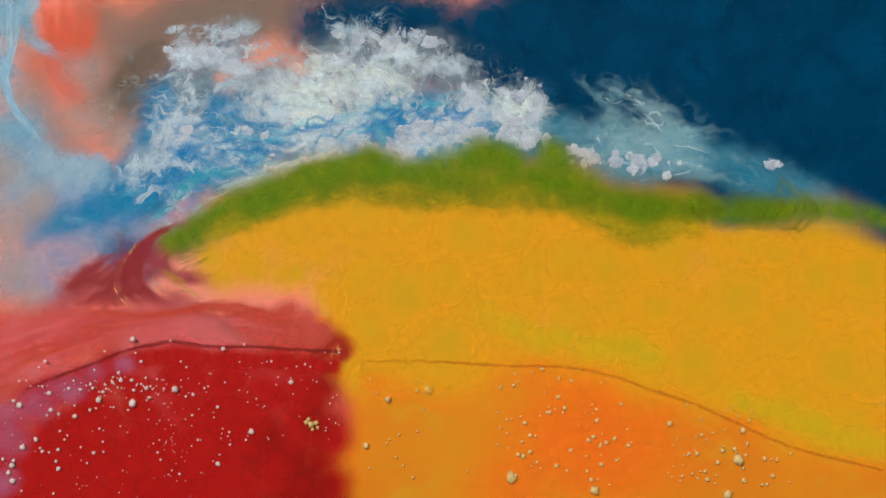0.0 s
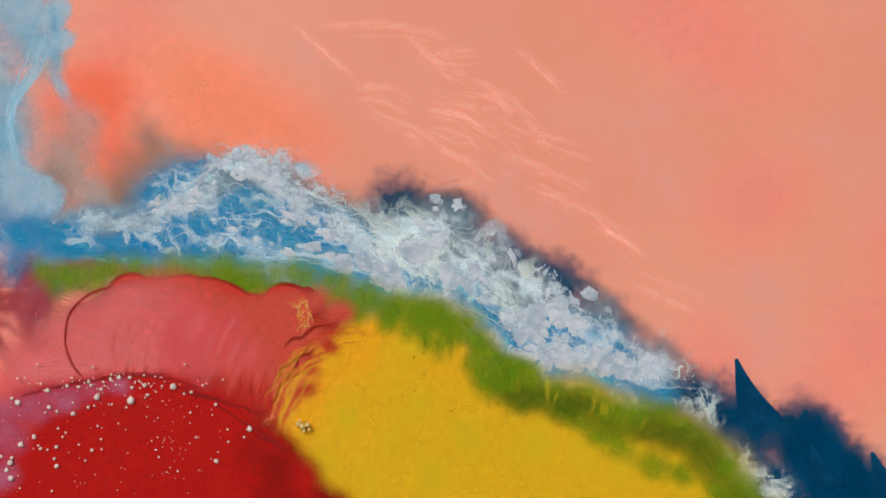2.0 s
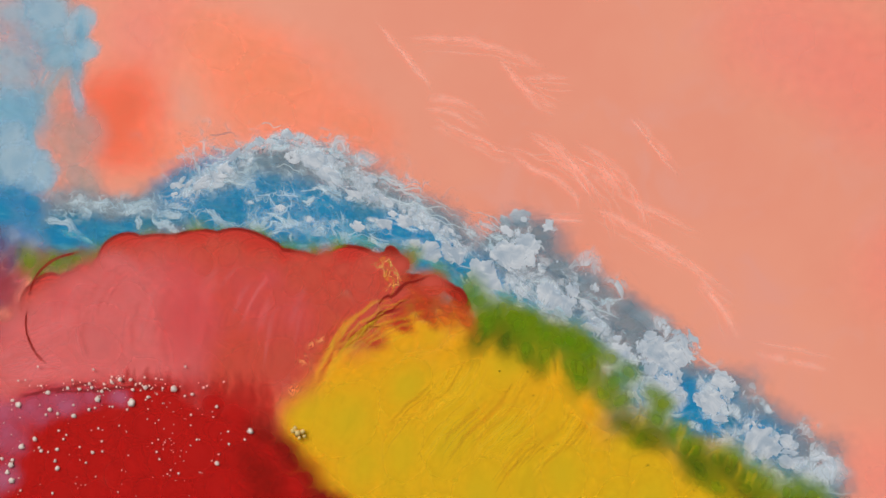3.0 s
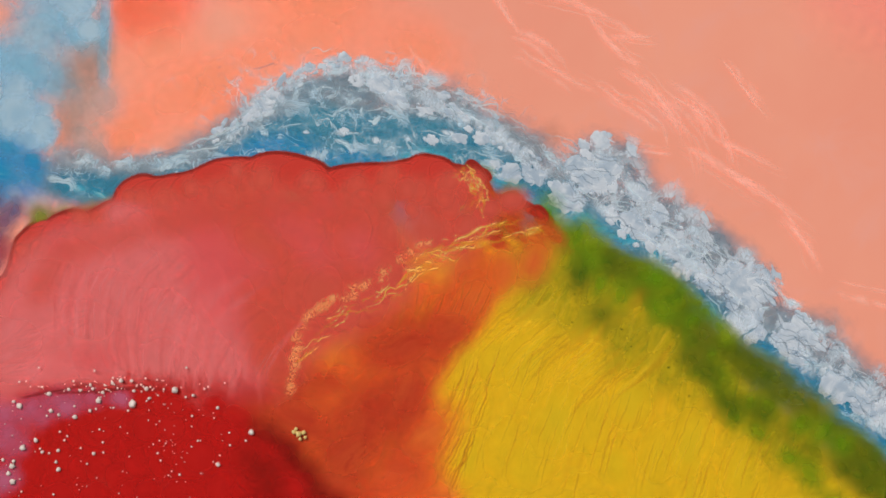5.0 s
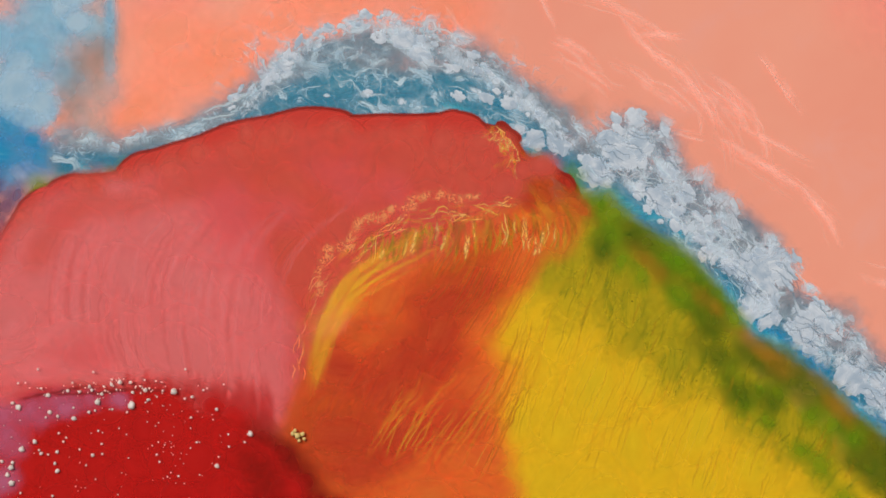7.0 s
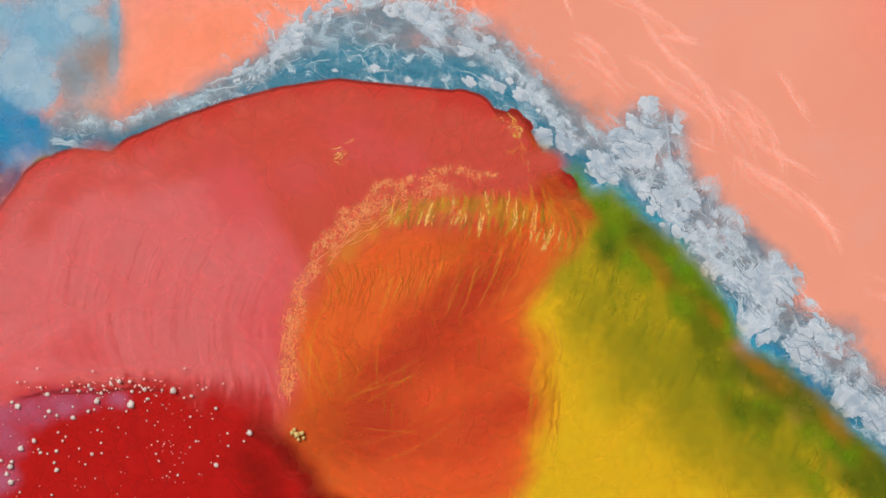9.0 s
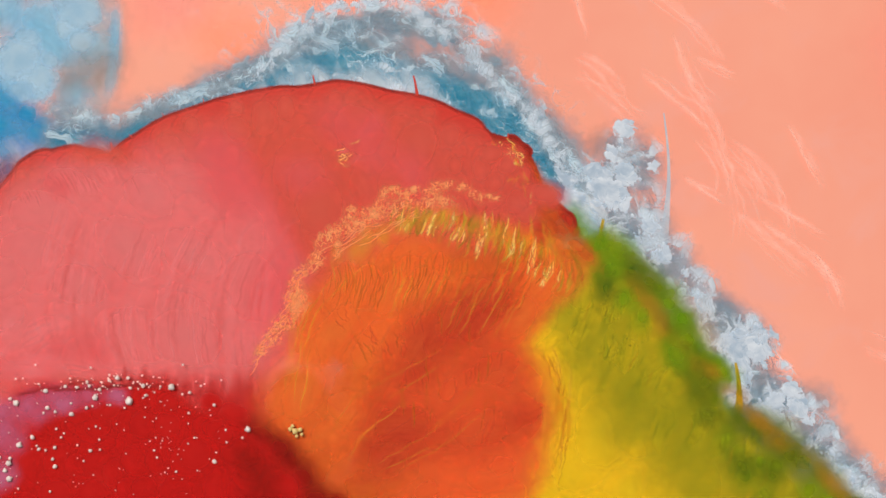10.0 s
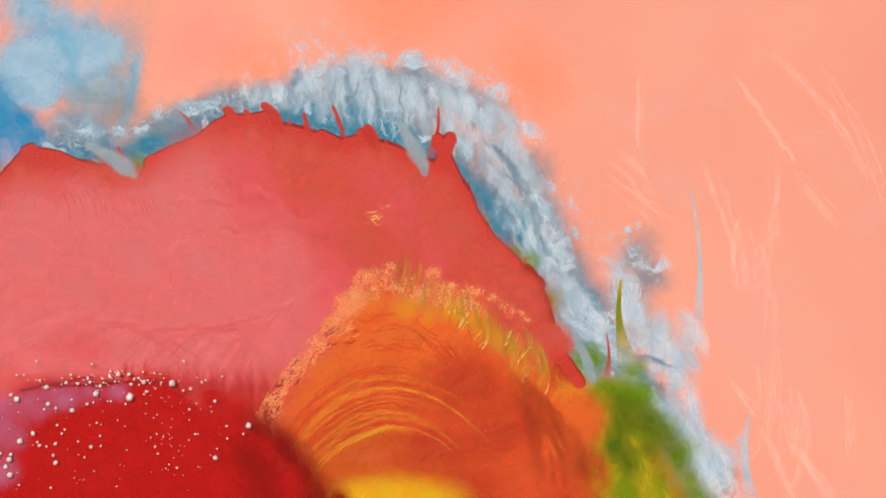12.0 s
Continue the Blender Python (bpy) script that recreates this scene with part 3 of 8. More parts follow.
drift("inner", 408,872, 408,872, 408,872, 408,872, 408,872, 602,878, 648,795, 713,722, 763,668, 800,633, 830,608, 858,583, 885,559, 908,541, 925,527, 938,518, 947,514, 953,515, 959,523, 963,538, 968,586, 968,665, 988,714, 1008,768, 1023,836)
drift("inner", 605,622, 598,667, 568,688, 563,641, 605,619, 695,607, 792,575, 869,529, 919,492, 946,462, 959,439, 973,421, 988,407, 1001,397, 1010,390, 1015,384, 1018,382, 1019,386, 1021,400, 1024,425, 1027,480, 1026,564, 1042,615, 1050,674, 1061,736)
drift("inner", 299,600, 297,603, 286,621, 276,635, 243,645, 227,659, 222,656, 218,650, 216,646, 215,644, 214,643, 212,642, 207,640, 208,639, 207,639, 206,639, 205,637, 205,636, 205,636, 207,638, 211,642, 211,645, 215,649, 205,650, 199,653)
drift("inner", 380,548, 332,560, 233,581, 178,609, 115,605, 73,588, 40,566, 17,538, 4,518, -2,504, -3,493, -5,478, -7,460, -10,442, -13,426, -15,411, -15,398, -14,385, -12,373, -9,361, -9,344, -9,339, -9,334, -10,335, -10,330)
drift("inner", 400,542, 372,552, 283,557, 203,564, 128,555, 83,543, 52,496, 42,463, 37,436, 36,414, 38,396, 40,378, 43,362, 45,349, 47,336, 51,324, 56,311, 61,298, 63,286, 61,273, 56,274, 54,276, 54,272, 53,274, 53,272)
drift("inner", 420,534, 402,545, 323,551, 228,547, 153,533, 115,511, 102,461, 112,413, 116,377, 115,354, 112,337, 110,322, 112,308, 112,299, 112,291, 114,282, 118,273, 122,265, 123,260, 121,257, 121,259, 116,267, 116,270, 115,278, 115,280)
drift("inner", 435,528, 422,542, 353,547, 268,532, 208,513, 185,488, 192,431, 207,384, 214,352, 214,334, 211,323, 210,312, 212,300, 213,293, 212,286, 210,279, 207,272, 205,266, 203,263, 202,263, 201,274, 203,292, 216,304, 227,322, 245,336)
drift("inner", 450,525, 442,538, 383,544, 313,522, 273,507, 265,468, 277,419, 297,374, 307,342, 306,321, 301,306, 300,290, 304,273, 307,259, 307,246, 306,234, 305,223, 303,214, 303,208, 304,204, 301,204, 306,212, 316,229, 331,247, 350,258)
drift("inner", 470,524, 467,535, 423,541, 373,519, 348,503, 355,465, 382,413, 402,361, 414,322, 417,295, 418,275, 420,256, 426,235, 431,220, 432,206, 431,195, 429,185, 426,177, 423,170, 421,164, 416,169, 416,186, 426,194, 435,209, 445,220)
drift("inner", 490,524, 492,534, 458,539, 423,519, 413,505, 435,471, 472,411, 482,355, 497,312, 515,281, 534,257, 550,234, 563,212, 572,194, 577,179, 579,165, 580,153, 578,144, 573,138, 566,136, 566,146, 571,169, 582,189, 594,219, 610,245)
drift("inner", 510,525, 512,536, 483,538, 463,518, 473,517, 515,489, 547,429, 602,372, 640,328, 662,297, 677,273, 690,250, 705,226, 716,207, 724,191, 731,176, 736,163, 740,153, 743,146, 744,143, 744,164, 746,194, 754,229, 765,260, 780,280)
drift("inner", 530,527, 532,545, 518,541, 513,518, 543,507, 595,482, 662,433, 707,375, 742,330, 766,297, 784,272, 800,248, 815,226, 825,209, 832,194, 837,180, 840,167, 842,158, 843,158, 844,166, 831,199, 831,259, 832,289, 832,325, 835,355)
drift("inner", 550,535, 552,562, 548,553, 548,524, 588,523, 655,503, 727,441, 792,390, 833,348, 851,314, 859,287, 870,264, 887,244, 902,231, 912,221, 920,212, 926,204, 930,200, 933,203, 934,213, 931,249, 928,319, 936,374, 944,435, 955,490)
drift("inner", 570,555, 572,590, 568,563, 583,536, 633,540, 715,533, 802,491, 872,436, 913,394, 927,365, 931,344, 940,324, 959,304, 976,290, 987,281, 992,276, 991,276, 988,279, 988,288, 991,301, 991,354, 981,434, 992,529, 1010,605, 1005,640)
drift("inner", 595,590, 592,620, 585,576, 615,552, 678,565, 765,568, 857,546, 927,483, 971,436, 991,404, 1000,382, 1010,364, 1025,348, 1036,341, 1042,336, 1044,330, 1042,324, 1040,326, 1041,343, 1046,376, 1041,424, 1041,504, 1046,564, 1050,620, 1055,700)
drift("inner", 618,628, 607,655, 595,591, 635,569, 703,580, 795,601, 897,586, 972,523, 1019,477, 1040,447, 1049,426, 1060,406, 1076,388, 1088,376, 1097,368, 1105,362, 1112,358, 1118,363, 1123,380, 1128,411, 1131,469, 1124,574, 1136,639, 1140,715, 1147,785)
drift("lid", 300,605, 300,613, 300,640, 295,655, 290,672, 285,690, 280,690, 280,690, 280,690, 280,690, 280,690, 280,690, 280,690, 280,690, 280,690, 280,690, 280,690, 280,690, 280,690, 280,690, 280,690, 280,690, 280,690, 280,690, 280,690)
drift("lid", 200,625, 200,632, 200,645, 200,658, 200,668, 200,684, 200,686, 200,686, 200,686, 200,686, 200,686, 200,686, 200,686, 200,686, 200,686, 200,686, 200,686, 200,686, 200,686, 200,686, 200,686, 200,686, 200,686, 200,686, 200,686)
drift("lid", 450,613, 450,630, 430,668, 400,690, 385,712, 372,735, 365,740, 366,739, 367,738, 368,737, 369,736, 370,735, 370,736, 369,737, 369,737, 368,738, 368,739, 368,740, 367,740, 367,741, 367,742, 366,743, 366,743, 365,744, 365,745)
drift("lid", 600,625, 600,660, 570,720, 535,765, 500,800, 470,800, 465,812, 467,810, 469,807, 471,805, 473,802, 475,800, 473,800, 471,800, 469,800, 467,800, 465,800, 463,800, 462,800, 460,800, 458,800, 456,800, 454,800, 452,800, 450,800)
drift("lid", 622,800, 620,800, 612,800, 590,850, 550,880, 535,890, 530,890, 530,890, 529,890, 529,890, 529,890, 529,890, 528,890, 528,890, 528,890, 528,890, 527,890, 527,890, 527,890, 526,890, 526,890, 526,890, 526,890, 525,890, 525,890)
drift("lid", 100,660, 100,662, 100,672, 100,680, 100,684, 100,684, 100,684, 100,684, 100,684, 100,684, 100,684, 100,684, 100,684, 100,684, 100,684, 100,684, 100,684, 100,684, 100,684, 100,684, 100,684, 100,684, 100,684, 100,684, 100,684)
drift("lid", 300,800, 300,800, 300,800, 300,800, 300,800, 300,800, 300,800, 300,800, 300,800, 300,800, 300,800, 300,800, 300,800, 300,800, 300,800, 300,800, 300,800, 300,800, 300,800, 300,800, 300,800, 300,800, 300,800, 300,800, 300,800)
drift("lid", 100,800, 100,800, 100,800, 100,800, 100,800, 100,800, 100,800, 100,800, 100,800, 100,800, 100,800, 100,800, 100,800, 100,800, 100,800, 100,800, 100,800, 100,800, 100,800, 100,800, 100,800, 100,800, 100,800, 100,800, 100,800)
drift("lid", 0,705, 0,705, 0,705, 0,705, 0,705, 0,705, 0,705, 0,705, 0,705, 0,705, 0,705, 0,705, 0,705, 0,705, 0,705, 0,705, 0,705, 0,705, 0,705, 0,705, 0,705, 0,705, 0,705, 0,705, 0,705)
drift("lid", 300,950, 300,950, 300,950, 300,950, 300,950, 300,950, 300,950, 300,950, 300,950, 300,950, 300,950, 300,950, 300,950, 300,950, 300,950, 300,950, 300,950, 300,950, 300,950, 300,950, 300,950, 300,950, 300,950, 300,950, 300,950)
drift("lid", 450,800, 448,801, 445,802, 438,808, 430,815, 425,818, 420,820, 420,820, 419,820, 419,820, 419,820, 419,820, 418,820, 418,820, 418,820, 418,820, 417,820, 417,820, 417,820, 416,820, 416,820, 416,820, 416,820, 415,820, 415,820)
drift("lid", 620,960, 620,960, 620,960, 600,965, 580,970, 570,970, 560,970, 559,970, 559,970, 558,970, 558,970, 557,970, 557,970, 556,970, 556,970, 555,970, 554,970, 554,970, 553,970, 553,970, 552,970, 552,970, 551,970, 551,970, 550,970)

CURRENT = {k: np.array(v) for k, v in CURRENT.items()}


def ride(layer, u, v, t0):
    """The way of a film that lies at (u, v) at t0 seconds: rows of u, v and turn, carried by the specks round it."""
    c = CURRENT[layer]
    i0 = round(t0 * 2)
    a = c[:, i0]
    p = np.array((u, v), float)
    w = 1 / (((a - p) ** 2).sum(1) + 25.0 ** 2) ** 2
    w /= w.sum()
    ca = w @ a
    x = a - ca
    n = (w * (x * x).sum(1)).sum() + 1e-6
    d = p - ca
    out, last = [], 0.0
    for i in range(len(TIMES)):
        b = c[:, i]
        cb = w @ b
        y = b - cb
        re = (w * (x * y).sum(1)).sum() / n
        im = (w * (x[:, 0] * y[:, 1] - x[:, 1] * y[:, 0])).sum() / n
        k = math.hypot(re, im)
        s = min(max(k, 0.25), 1.6) / max(k, 1e-6)
        re, im = re * s, im * s
        out.append((cb[0] + re * d[0] - im * d[1], cb[1] + im * d[0] + re * d[1], math.atan2(im, re)))
    angles = np.unwrap([o[2] for o in out])
    angles -= angles[i0]
    for i in list(range(i0 + 1, 25)):
        angles[i] = angles[i - 1] + max(-1.0, min(1.0, angles[i] - angles[i - 1]))
    for i in list(range(i0 - 1, -1, -1)):
        angles[i] = angles[i + 1] + max(-1.0, min(1.0, angles[i] - angles[i + 1]))
    return [(o[0], o[1], g) for o, g in zip(out, angles)]


def spot(u, v, z):
    s = (EYE - z) / EYE
    return (u - 784) * U * s, (441 - v) * U * s, z


# ---- materials ----
def lin(r, g, b):
    return tuple(((c / 255 + 0.055) / 1.055) ** 2.4 if c > 10 else c / 255 / 12.92 for c in (r, g, b)) + (1,)


class Nodes:
    """A short hand for node trees."""

    def __init__(self, name):
        self.mat = bpy.data.materials.new(name)
        self.mat.use_nodes = True
        self.t = self.mat.node_tree
        self.bsdf = self.t.nodes["Principled BSDF"]

    def add(self, kind, props=(), **inputs):
        n = self.t.nodes.new(kind)
        for k, v in props:
            if k == "op":
                n.operation = v
            elif k == "type":
                n.data_type = v
            elif k == "interp":
                n.interpolation_type = v
        for k, v in inputs.items():
            sock = n.inputs[int(k[1:])] if k[0] == "i" and k[1:].isdigit() else n.inputs[k]
            if isinstance(v, bpy.types.NodeSocket):
                self.t.links.new(v, sock)
            else:
                sock.default_value = v
        return n

    def math(self, op, a, b=0.0):
        return self.add("ShaderNodeMath", (("op", op),), i0=a, i1=b).outputs[0]

    def vec(self, op, a, b=(0, 0, 0)):
        n = self.add("ShaderNodeVectorMath", (("op", op),), i0=a, i1=b)
        return n.outputs["Value"] if op == "LENGTH" else n.outputs["Vector"]

    def noise(self, v, scale, detail=3.0, rough=0.55, distortion=0.0):
        return self.add("ShaderNodeTexNoise", Vector=v, Scale=scale, Detail=detail, Roughness=rough, Distortion=distortion)

    def smooth(self, x, lo, hi):
        return self.add("ShaderNodeMapRange", (("interp", "SMOOTHSTEP"),), i0=x, i1=lo, i2=hi).outputs[0]

    def mix(self, f, a, b):
        return self.add("ShaderNodeMix", (("type", "RGBA"),), i0=f, i6=a, i7=b).outputs[2]


def paint(name, c1, c2, c3=None, inner=0.2, outer=0.9, ragged=0.25, grain=180.0, along=1.0, cover=1.0, rough=0.38,
          wisps=None, fine=0.0, relief=0.0, warp=0.003, marble=0.0, gloss=0.08, swirl=None):
    """Wet paint: two or three pigments that mix in streaks (along: how far they are drawn out), thinning out from
    inner to outer of the film's radius. wisps: (lo, hi, scale) breaks the film into flecks and threads; swirl: (turns,
    width, scale) adds curling hairlines between them."""
    n = Nodes(name)
    tc = n.add("ShaderNodeTexCoord")
    info = n.add("ShaderNodeObjectInfo")
    shift = n.vec("MULTIPLY", n.add("ShaderNodeCombineXYZ", i0=info.outputs["Random"], i1=info.outputs["Random"], i2=info.outputs["Random"]).outputs[0], (3.1, 5.7, 2.3))
    q = n.vec("ADD", tc.outputs["Object"], shift)
    bend = n.vec("MULTIPLY", n.vec("SUBTRACT", n.noise(q, 120.0, 2.0).outputs["Color"], (0.5, 0.5, 0.5)), (warp, warp, warp))
    q = n.vec("ADD", q, bend)
    if marble:
        curl = n.vec("MULTIPLY", n.vec("SUBTRACT", n.noise(q, 320.0, 2.0).outputs["Color"], (0.5, 0.5, 0.5)), (marble, marble, marble))
        q = n.vec("ADD", q, curl)
    drawn = n.vec("MULTIPLY", q, (1 / along, 1.0, 1.0))
    f1 = n.noise(drawn, grain, 4.0, 0.6).outputs["Fac"]
    col = n.mix(n.smooth(f1, 0.34, 0.66), c1, c2)
    if c3:
        f2 = n.noise(drawn, grain * 2.7, 4.0, 0.6, 0.6).outputs["Fac"]
        col = n.mix(n.smooth(f2, 0.5, 0.74), col, c3)
    if fine:
        f3 = n.noise(n.vec("MULTIPLY", q, (1 / (along * 2.5), 1.0, 1.0)), 1500.0, 2.0).outputs["Fac"]
        col = n.mix(n.math("MULTIPLY", n.smooth(f3, 0.45, 0.7), fine), col, c3 or c2)
    n.t.links.new(col, n.bsdf.inputs["Base Color"])
    g = n.vec("MULTIPLY", n.vec("SUBTRACT", tc.outputs["Generated"], (0.5, 0.5, 0.5)), (2, 2, 0))
    r = n.vec("LENGTH", g)
    edge = n.noise(q, 330.0, 4.0, 0.6).outputs["Fac"]
    r = n.math("ADD", r, n.math("MULTIPLY", n.math("SUBTRACT", edge, 0.5), ragged * 2))
    body = n.smooth(r, outer, inner)
    if wisps:
        lo, hi, sc = wisps
        f4 = n.noise(drawn, sc, 5.0, 0.6, 1.2).outputs["Fac"]
        # the flecks close up towards the middle of the film
        f4 = n.math("ADD", f4, n.math("MULTIPLY", n.math("SUBTRACT", 0.55, r), 0.10))
        fleck = n.smooth(f4, lo, hi)
        if swirl:
            turns, width, sc = swirl
            f5 = n.noise(drawn, sc, 0.6, 0.4, 1.6).outputs["Fac"]
            wave = n.math("ABSOLUTE", n.math("SINE", n.math("MULTIPLY", f5, turns)))
            line = n.math("MULTIPLY", n.smooth(wave, width, 0.0), n.smooth(f4, lo - 0.2, lo + 0.02))
            # light hairlines on bare ground, darker ones inside the flecks
            fleck = n.math("MULTIPLY", fleck, n.math("ADD", n.math("MULTIPLY", n.smooth(wave, 0.0, 0.5), 0.6), 0.4))
            fleck = n.math("MAXIMUM", fleck, n.math("MULTIPLY", line, 0.75))
        body = n.math("MULTIPLY", body, fleck)
    n.t.links.new(n.math("MULTIPLY", body, cover), n.bsdf.inputs["Alpha"])
    n.bsdf.inputs["Roughness"].default_value = rough
    n.bsdf.inputs["Specular IOR Level"].default_value = gloss
    if relief:
        h = n.noise(n.vec("MULTIPLY", q, (1 / (along * 2.0), 1.0, 1.0)), 1100.0, 3.0).outputs["Fac"]
        b = n.add("ShaderNodeBump", Strength=relief, Distance=0.0004, Height=h)
        n.t.links.new(b.outputs[0], n.bsdf.inputs["Normal"])
    return n.mat


M = {}
M["salmon"] = paint("salmon_paint", lin(250, 166, 140), lin(247, 158, 133), lin(246, 166, 146), grain=22, inner=9, outer=10)
M["rose"] = paint("rosy_paint", lin(224, 148, 138), lin(230, 146, 132), inner=0.0, ragged=0.15, grain=60, cover=0.5)
M["peach"] = paint("peach_paint", lin(232, 148, 108), lin(238, 152, 116), inner=0.0, ragged=0.15, grain=60, cover=0.6)
M["streak"] = paint("pale_streak", lin(252, 210, 194), lin(250, 198, 180), inner=0.0, ragged=0.3, along=6, grain=300, cover=0.28, wisps=(0.34, 0.66, 260), warp=0.004)
M["blotch"] = paint("orange_red_paint", lin(230, 104, 66), lin(234, 120, 84), inner=0.0, ragged=0.2, grain=90, cover=0.42)
M["haze"] = paint("brown_haze", lin(150, 118, 100), lin(138, 122, 112), inner=0.0, ragged=0.3, grain=120, along=1.5, cover=0.4)
M["sky"] = paint("light_blue_paint", lin(122, 176, 202), lin(150, 187, 206), lin(102, 154, 184), inner=0.0, ragged=0.35, grain=110, along=1.5, cover=0.9)
M["milk"] = paint("milky_blue_paint", lin(168, 194, 210), lin(148, 182, 204), inner=0.35, outer=0.85, ragged=0.4, grain=200, cover=0.95)
M["grey"] = paint("grey_blue_paint", lin(172, 164, 162), lin(190, 162, 148), inner=0.0, ragged=0.25, along=3, grain=120, cover=0.7)
M["lilac"] = paint("lilac_paint", lin(150, 156, 190), lin(170, 172, 190), lin(116, 144, 190), inner=0.0, ragged=0.3, grain=120, along=2.5, cover=0.85)
M["wine"] = paint("wine_red_paint", lin(160, 52, 62), lin(178, 70, 80), lin(196, 110, 120), inner=0.0, ragged=0.4, grain=160, along=3.5, cover=0.6, warp=0.006)
M["plum"] = paint("plum_paint", lin(104, 84, 120), lin(120, 70, 90), lin(80, 100, 140), inner=0.0, ragged=0.3, grain=160, along=2, cover=0.9)
M["navy"] = paint("dark_blue_paint", lin(0, 62, 96), lin(0, 72, 110), lin(0, 52, 84), inner=0.15, ragged=0.4, grain=60, gloss=0.02)
M["dusk"] = paint("dusky_blue_paint", lin(30, 76, 104), lin(70, 96, 112), inner=0.0, ragged=0.3, grain=100, cover=0.5)
M["blue"] = paint("blue_paint", lin(8, 132, 186), lin(24, 136, 182), lin(84, 166, 196), inner=0.0, ragged=0.35, grain=170, along=2.5, fine=0.2)
M["teal"] = paint("teal_paint", lin(34, 122, 152), lin(64, 136, 160), lin(104, 152, 170), inner=0.0, ragged=0.35, grain=200, along=2.0, fine=0.25)
M["slate"] = paint("slate_paint", lin(112, 138, 154), lin(140, 144, 150), lin(90, 134, 156), inner=0.0, ragged=0.35, grain=200, along=2.0, cover=0.8)
M["foam"] = paint("white_foam", lin(204, 214, 223), lin(188, 202, 214), lin(220, 227, 233), inner=0.25, outer=0.9, ragged=0.6, grain=500, rough=0.5, relief=0.2, wisps=(0.38, 0.48, 240), warp=0.009, marble=0.003, swirl=(26, 0.2, 150))
M["cream"] = paint("cream_foam", lin(234, 240, 234), lin(208, 226, 228), lin(238, 242, 220), inner=0.0, outer=0.95, ragged=0.35, grain=220, along=1.6, rough=0.5, cover=0.88, wisps=(0.51, 0.62, 110), warp=0.014, marble=0.003, swirl=(30, 0.3, 90))
M["crust"] = paint("foam_crust", lin(200, 208, 217), lin(180, 192, 203), lin(218, 224, 230), inner=0.1, outer=0.95, ragged=0.4, grain=400, along=1.3, rough=0.5, cover=0.95, wisps=(0.50, 0.57, 210), warp=0.008, marble=0.002, relief=0.2, swirl=(34, 0.25, 130))
M["lace"] = paint("foam_lace", lin(202, 218, 226), lin(170, 196, 212), inner=0.0, outer=0.95, ragged=0.3, grain=500, along=3.0, rough=0.5, cover=0.9, wisps=(0.57, 0.66, 150), warp=0.012, marble=0.003, swirl=(30, 0.2, 110))
M["wispy"] = paint("grey_foam_wisp", lin(176, 190, 202), lin(200, 208, 214), lin(150, 178, 196), inner=0.0, outer=0.95, ragged=0.35, grain=260, along=4.0, cover=0.8, wisps=(0.36, 0.6, 120), warp=0.008, marble=0.002)
M["whitewisp"] = paint("white_foam_wisp", lin(222, 222, 224), lin(206, 212, 218), inner=0.0, outer=0.95, ragged=0.35, grain=300, along=5.0, cover=0.8, wisps=(0.46, 0.62, 160), warp=0.008, marble=0.002)
M["gauze"] = paint("thin_foam_veil", lin(130, 180, 190), lin(110, 166, 182), lin(180, 208, 214), inner=0.0, outer=0.95, ragged=0.3, grain=300, along=3.0, cover=0.6, wisps=(0.48, 0.66, 120), warp=0.010, marble=0.004)
M["green"] = paint("green_paint", lin(98, 136, 14), lin(126, 142, 18), lin(84, 122, 16), inner=0.0, ragged=0.2, grain=170, along=2.5, fine=0.12, cover=0.85, warp=0.006)
M["moss"] = paint("dark_green_paint", lin(78, 96, 14), lin(116, 114, 20), lin(60, 92, 14), inner=0.0, ragged=0.25, grain=170, along=2.5, fine=0.15, cover=0.85, warp=0.006)
M["amber"] = paint("amber_paint", lin(180, 120, 28), lin(160, 112, 26), inner=0.0, ragged=0.4, grain=170, along=2, cover=0.5)
M["cyan"] = paint("bright_cyan_paint", lin(70, 172, 190), lin(40, 156, 186), lin(150, 200, 210), inner=0.0, ragged=0.35, grain=260, along=3, cover=0.8, warp=0.006)
M["pale"] = paint("pale_pink_paint", lin(230, 140, 144), lin(224, 122, 124), inner=0.0, ragged=0.3, grain=300, along=6, cover=0.32, wisps=(0.36, 0.7, 300))
M["gold"] = paint("golden_paint", lin(230, 172, 30), lin(226, 173, 31), inner=0.0, ragged=0.1, grain=60, along=2)
M["yellow"] = paint("yellow_paint", lin(221, 182, 30), lin(218, 181, 31), lin(212, 175, 29), inner=0.0, ragged=0.1, grain=140, along=4, fine=0.12, relief=0.05)
M["olive"] = paint("olive_paint", lin(196, 166, 26), lin(166, 152, 26), lin(130, 132, 22), inner=0.0, ragged=0.4, grain=240, along=4, fine=0.45, cover=0.8)
M["beadgold"] = paint("orange_pool", lin(240, 150, 32), lin(238, 138, 32), lin(232, 158, 36), inner=9, outer=10, grain=40)
M["emberglow"] = paint("deep_orange_paint", lin(236, 118, 32), lin(238, 126, 34), inner=0.0, ragged=0.2, grain=90, cover=0.5)
M["red"] = paint("red_paint", lin(206, 58, 46), lin(200, 62, 52), inner=0.78, outer=0.92, ragged=0.03, grain=90, along=2)
M["edge"] = paint("dark_red_edge", lin(140, 32, 22), lin(150, 36, 26), inner=0.84, outer=0.98, ragged=0.03, grain=200)
M["rust"] = paint("rust_red_paint", lin(172, 46, 30), lin(190, 58, 36), lin(160, 60, 30), inner=0.1, outer=0.92, ragged=0.15, grain=160, along=3)
M["rustveil"] = paint("thin_rust_paint", lin(196, 76, 34), lin(180, 70, 30), lin(206, 110, 36), inner=0.0, ragged=0.4, grain=200, along=5, cover=0.8, fine=0.3)
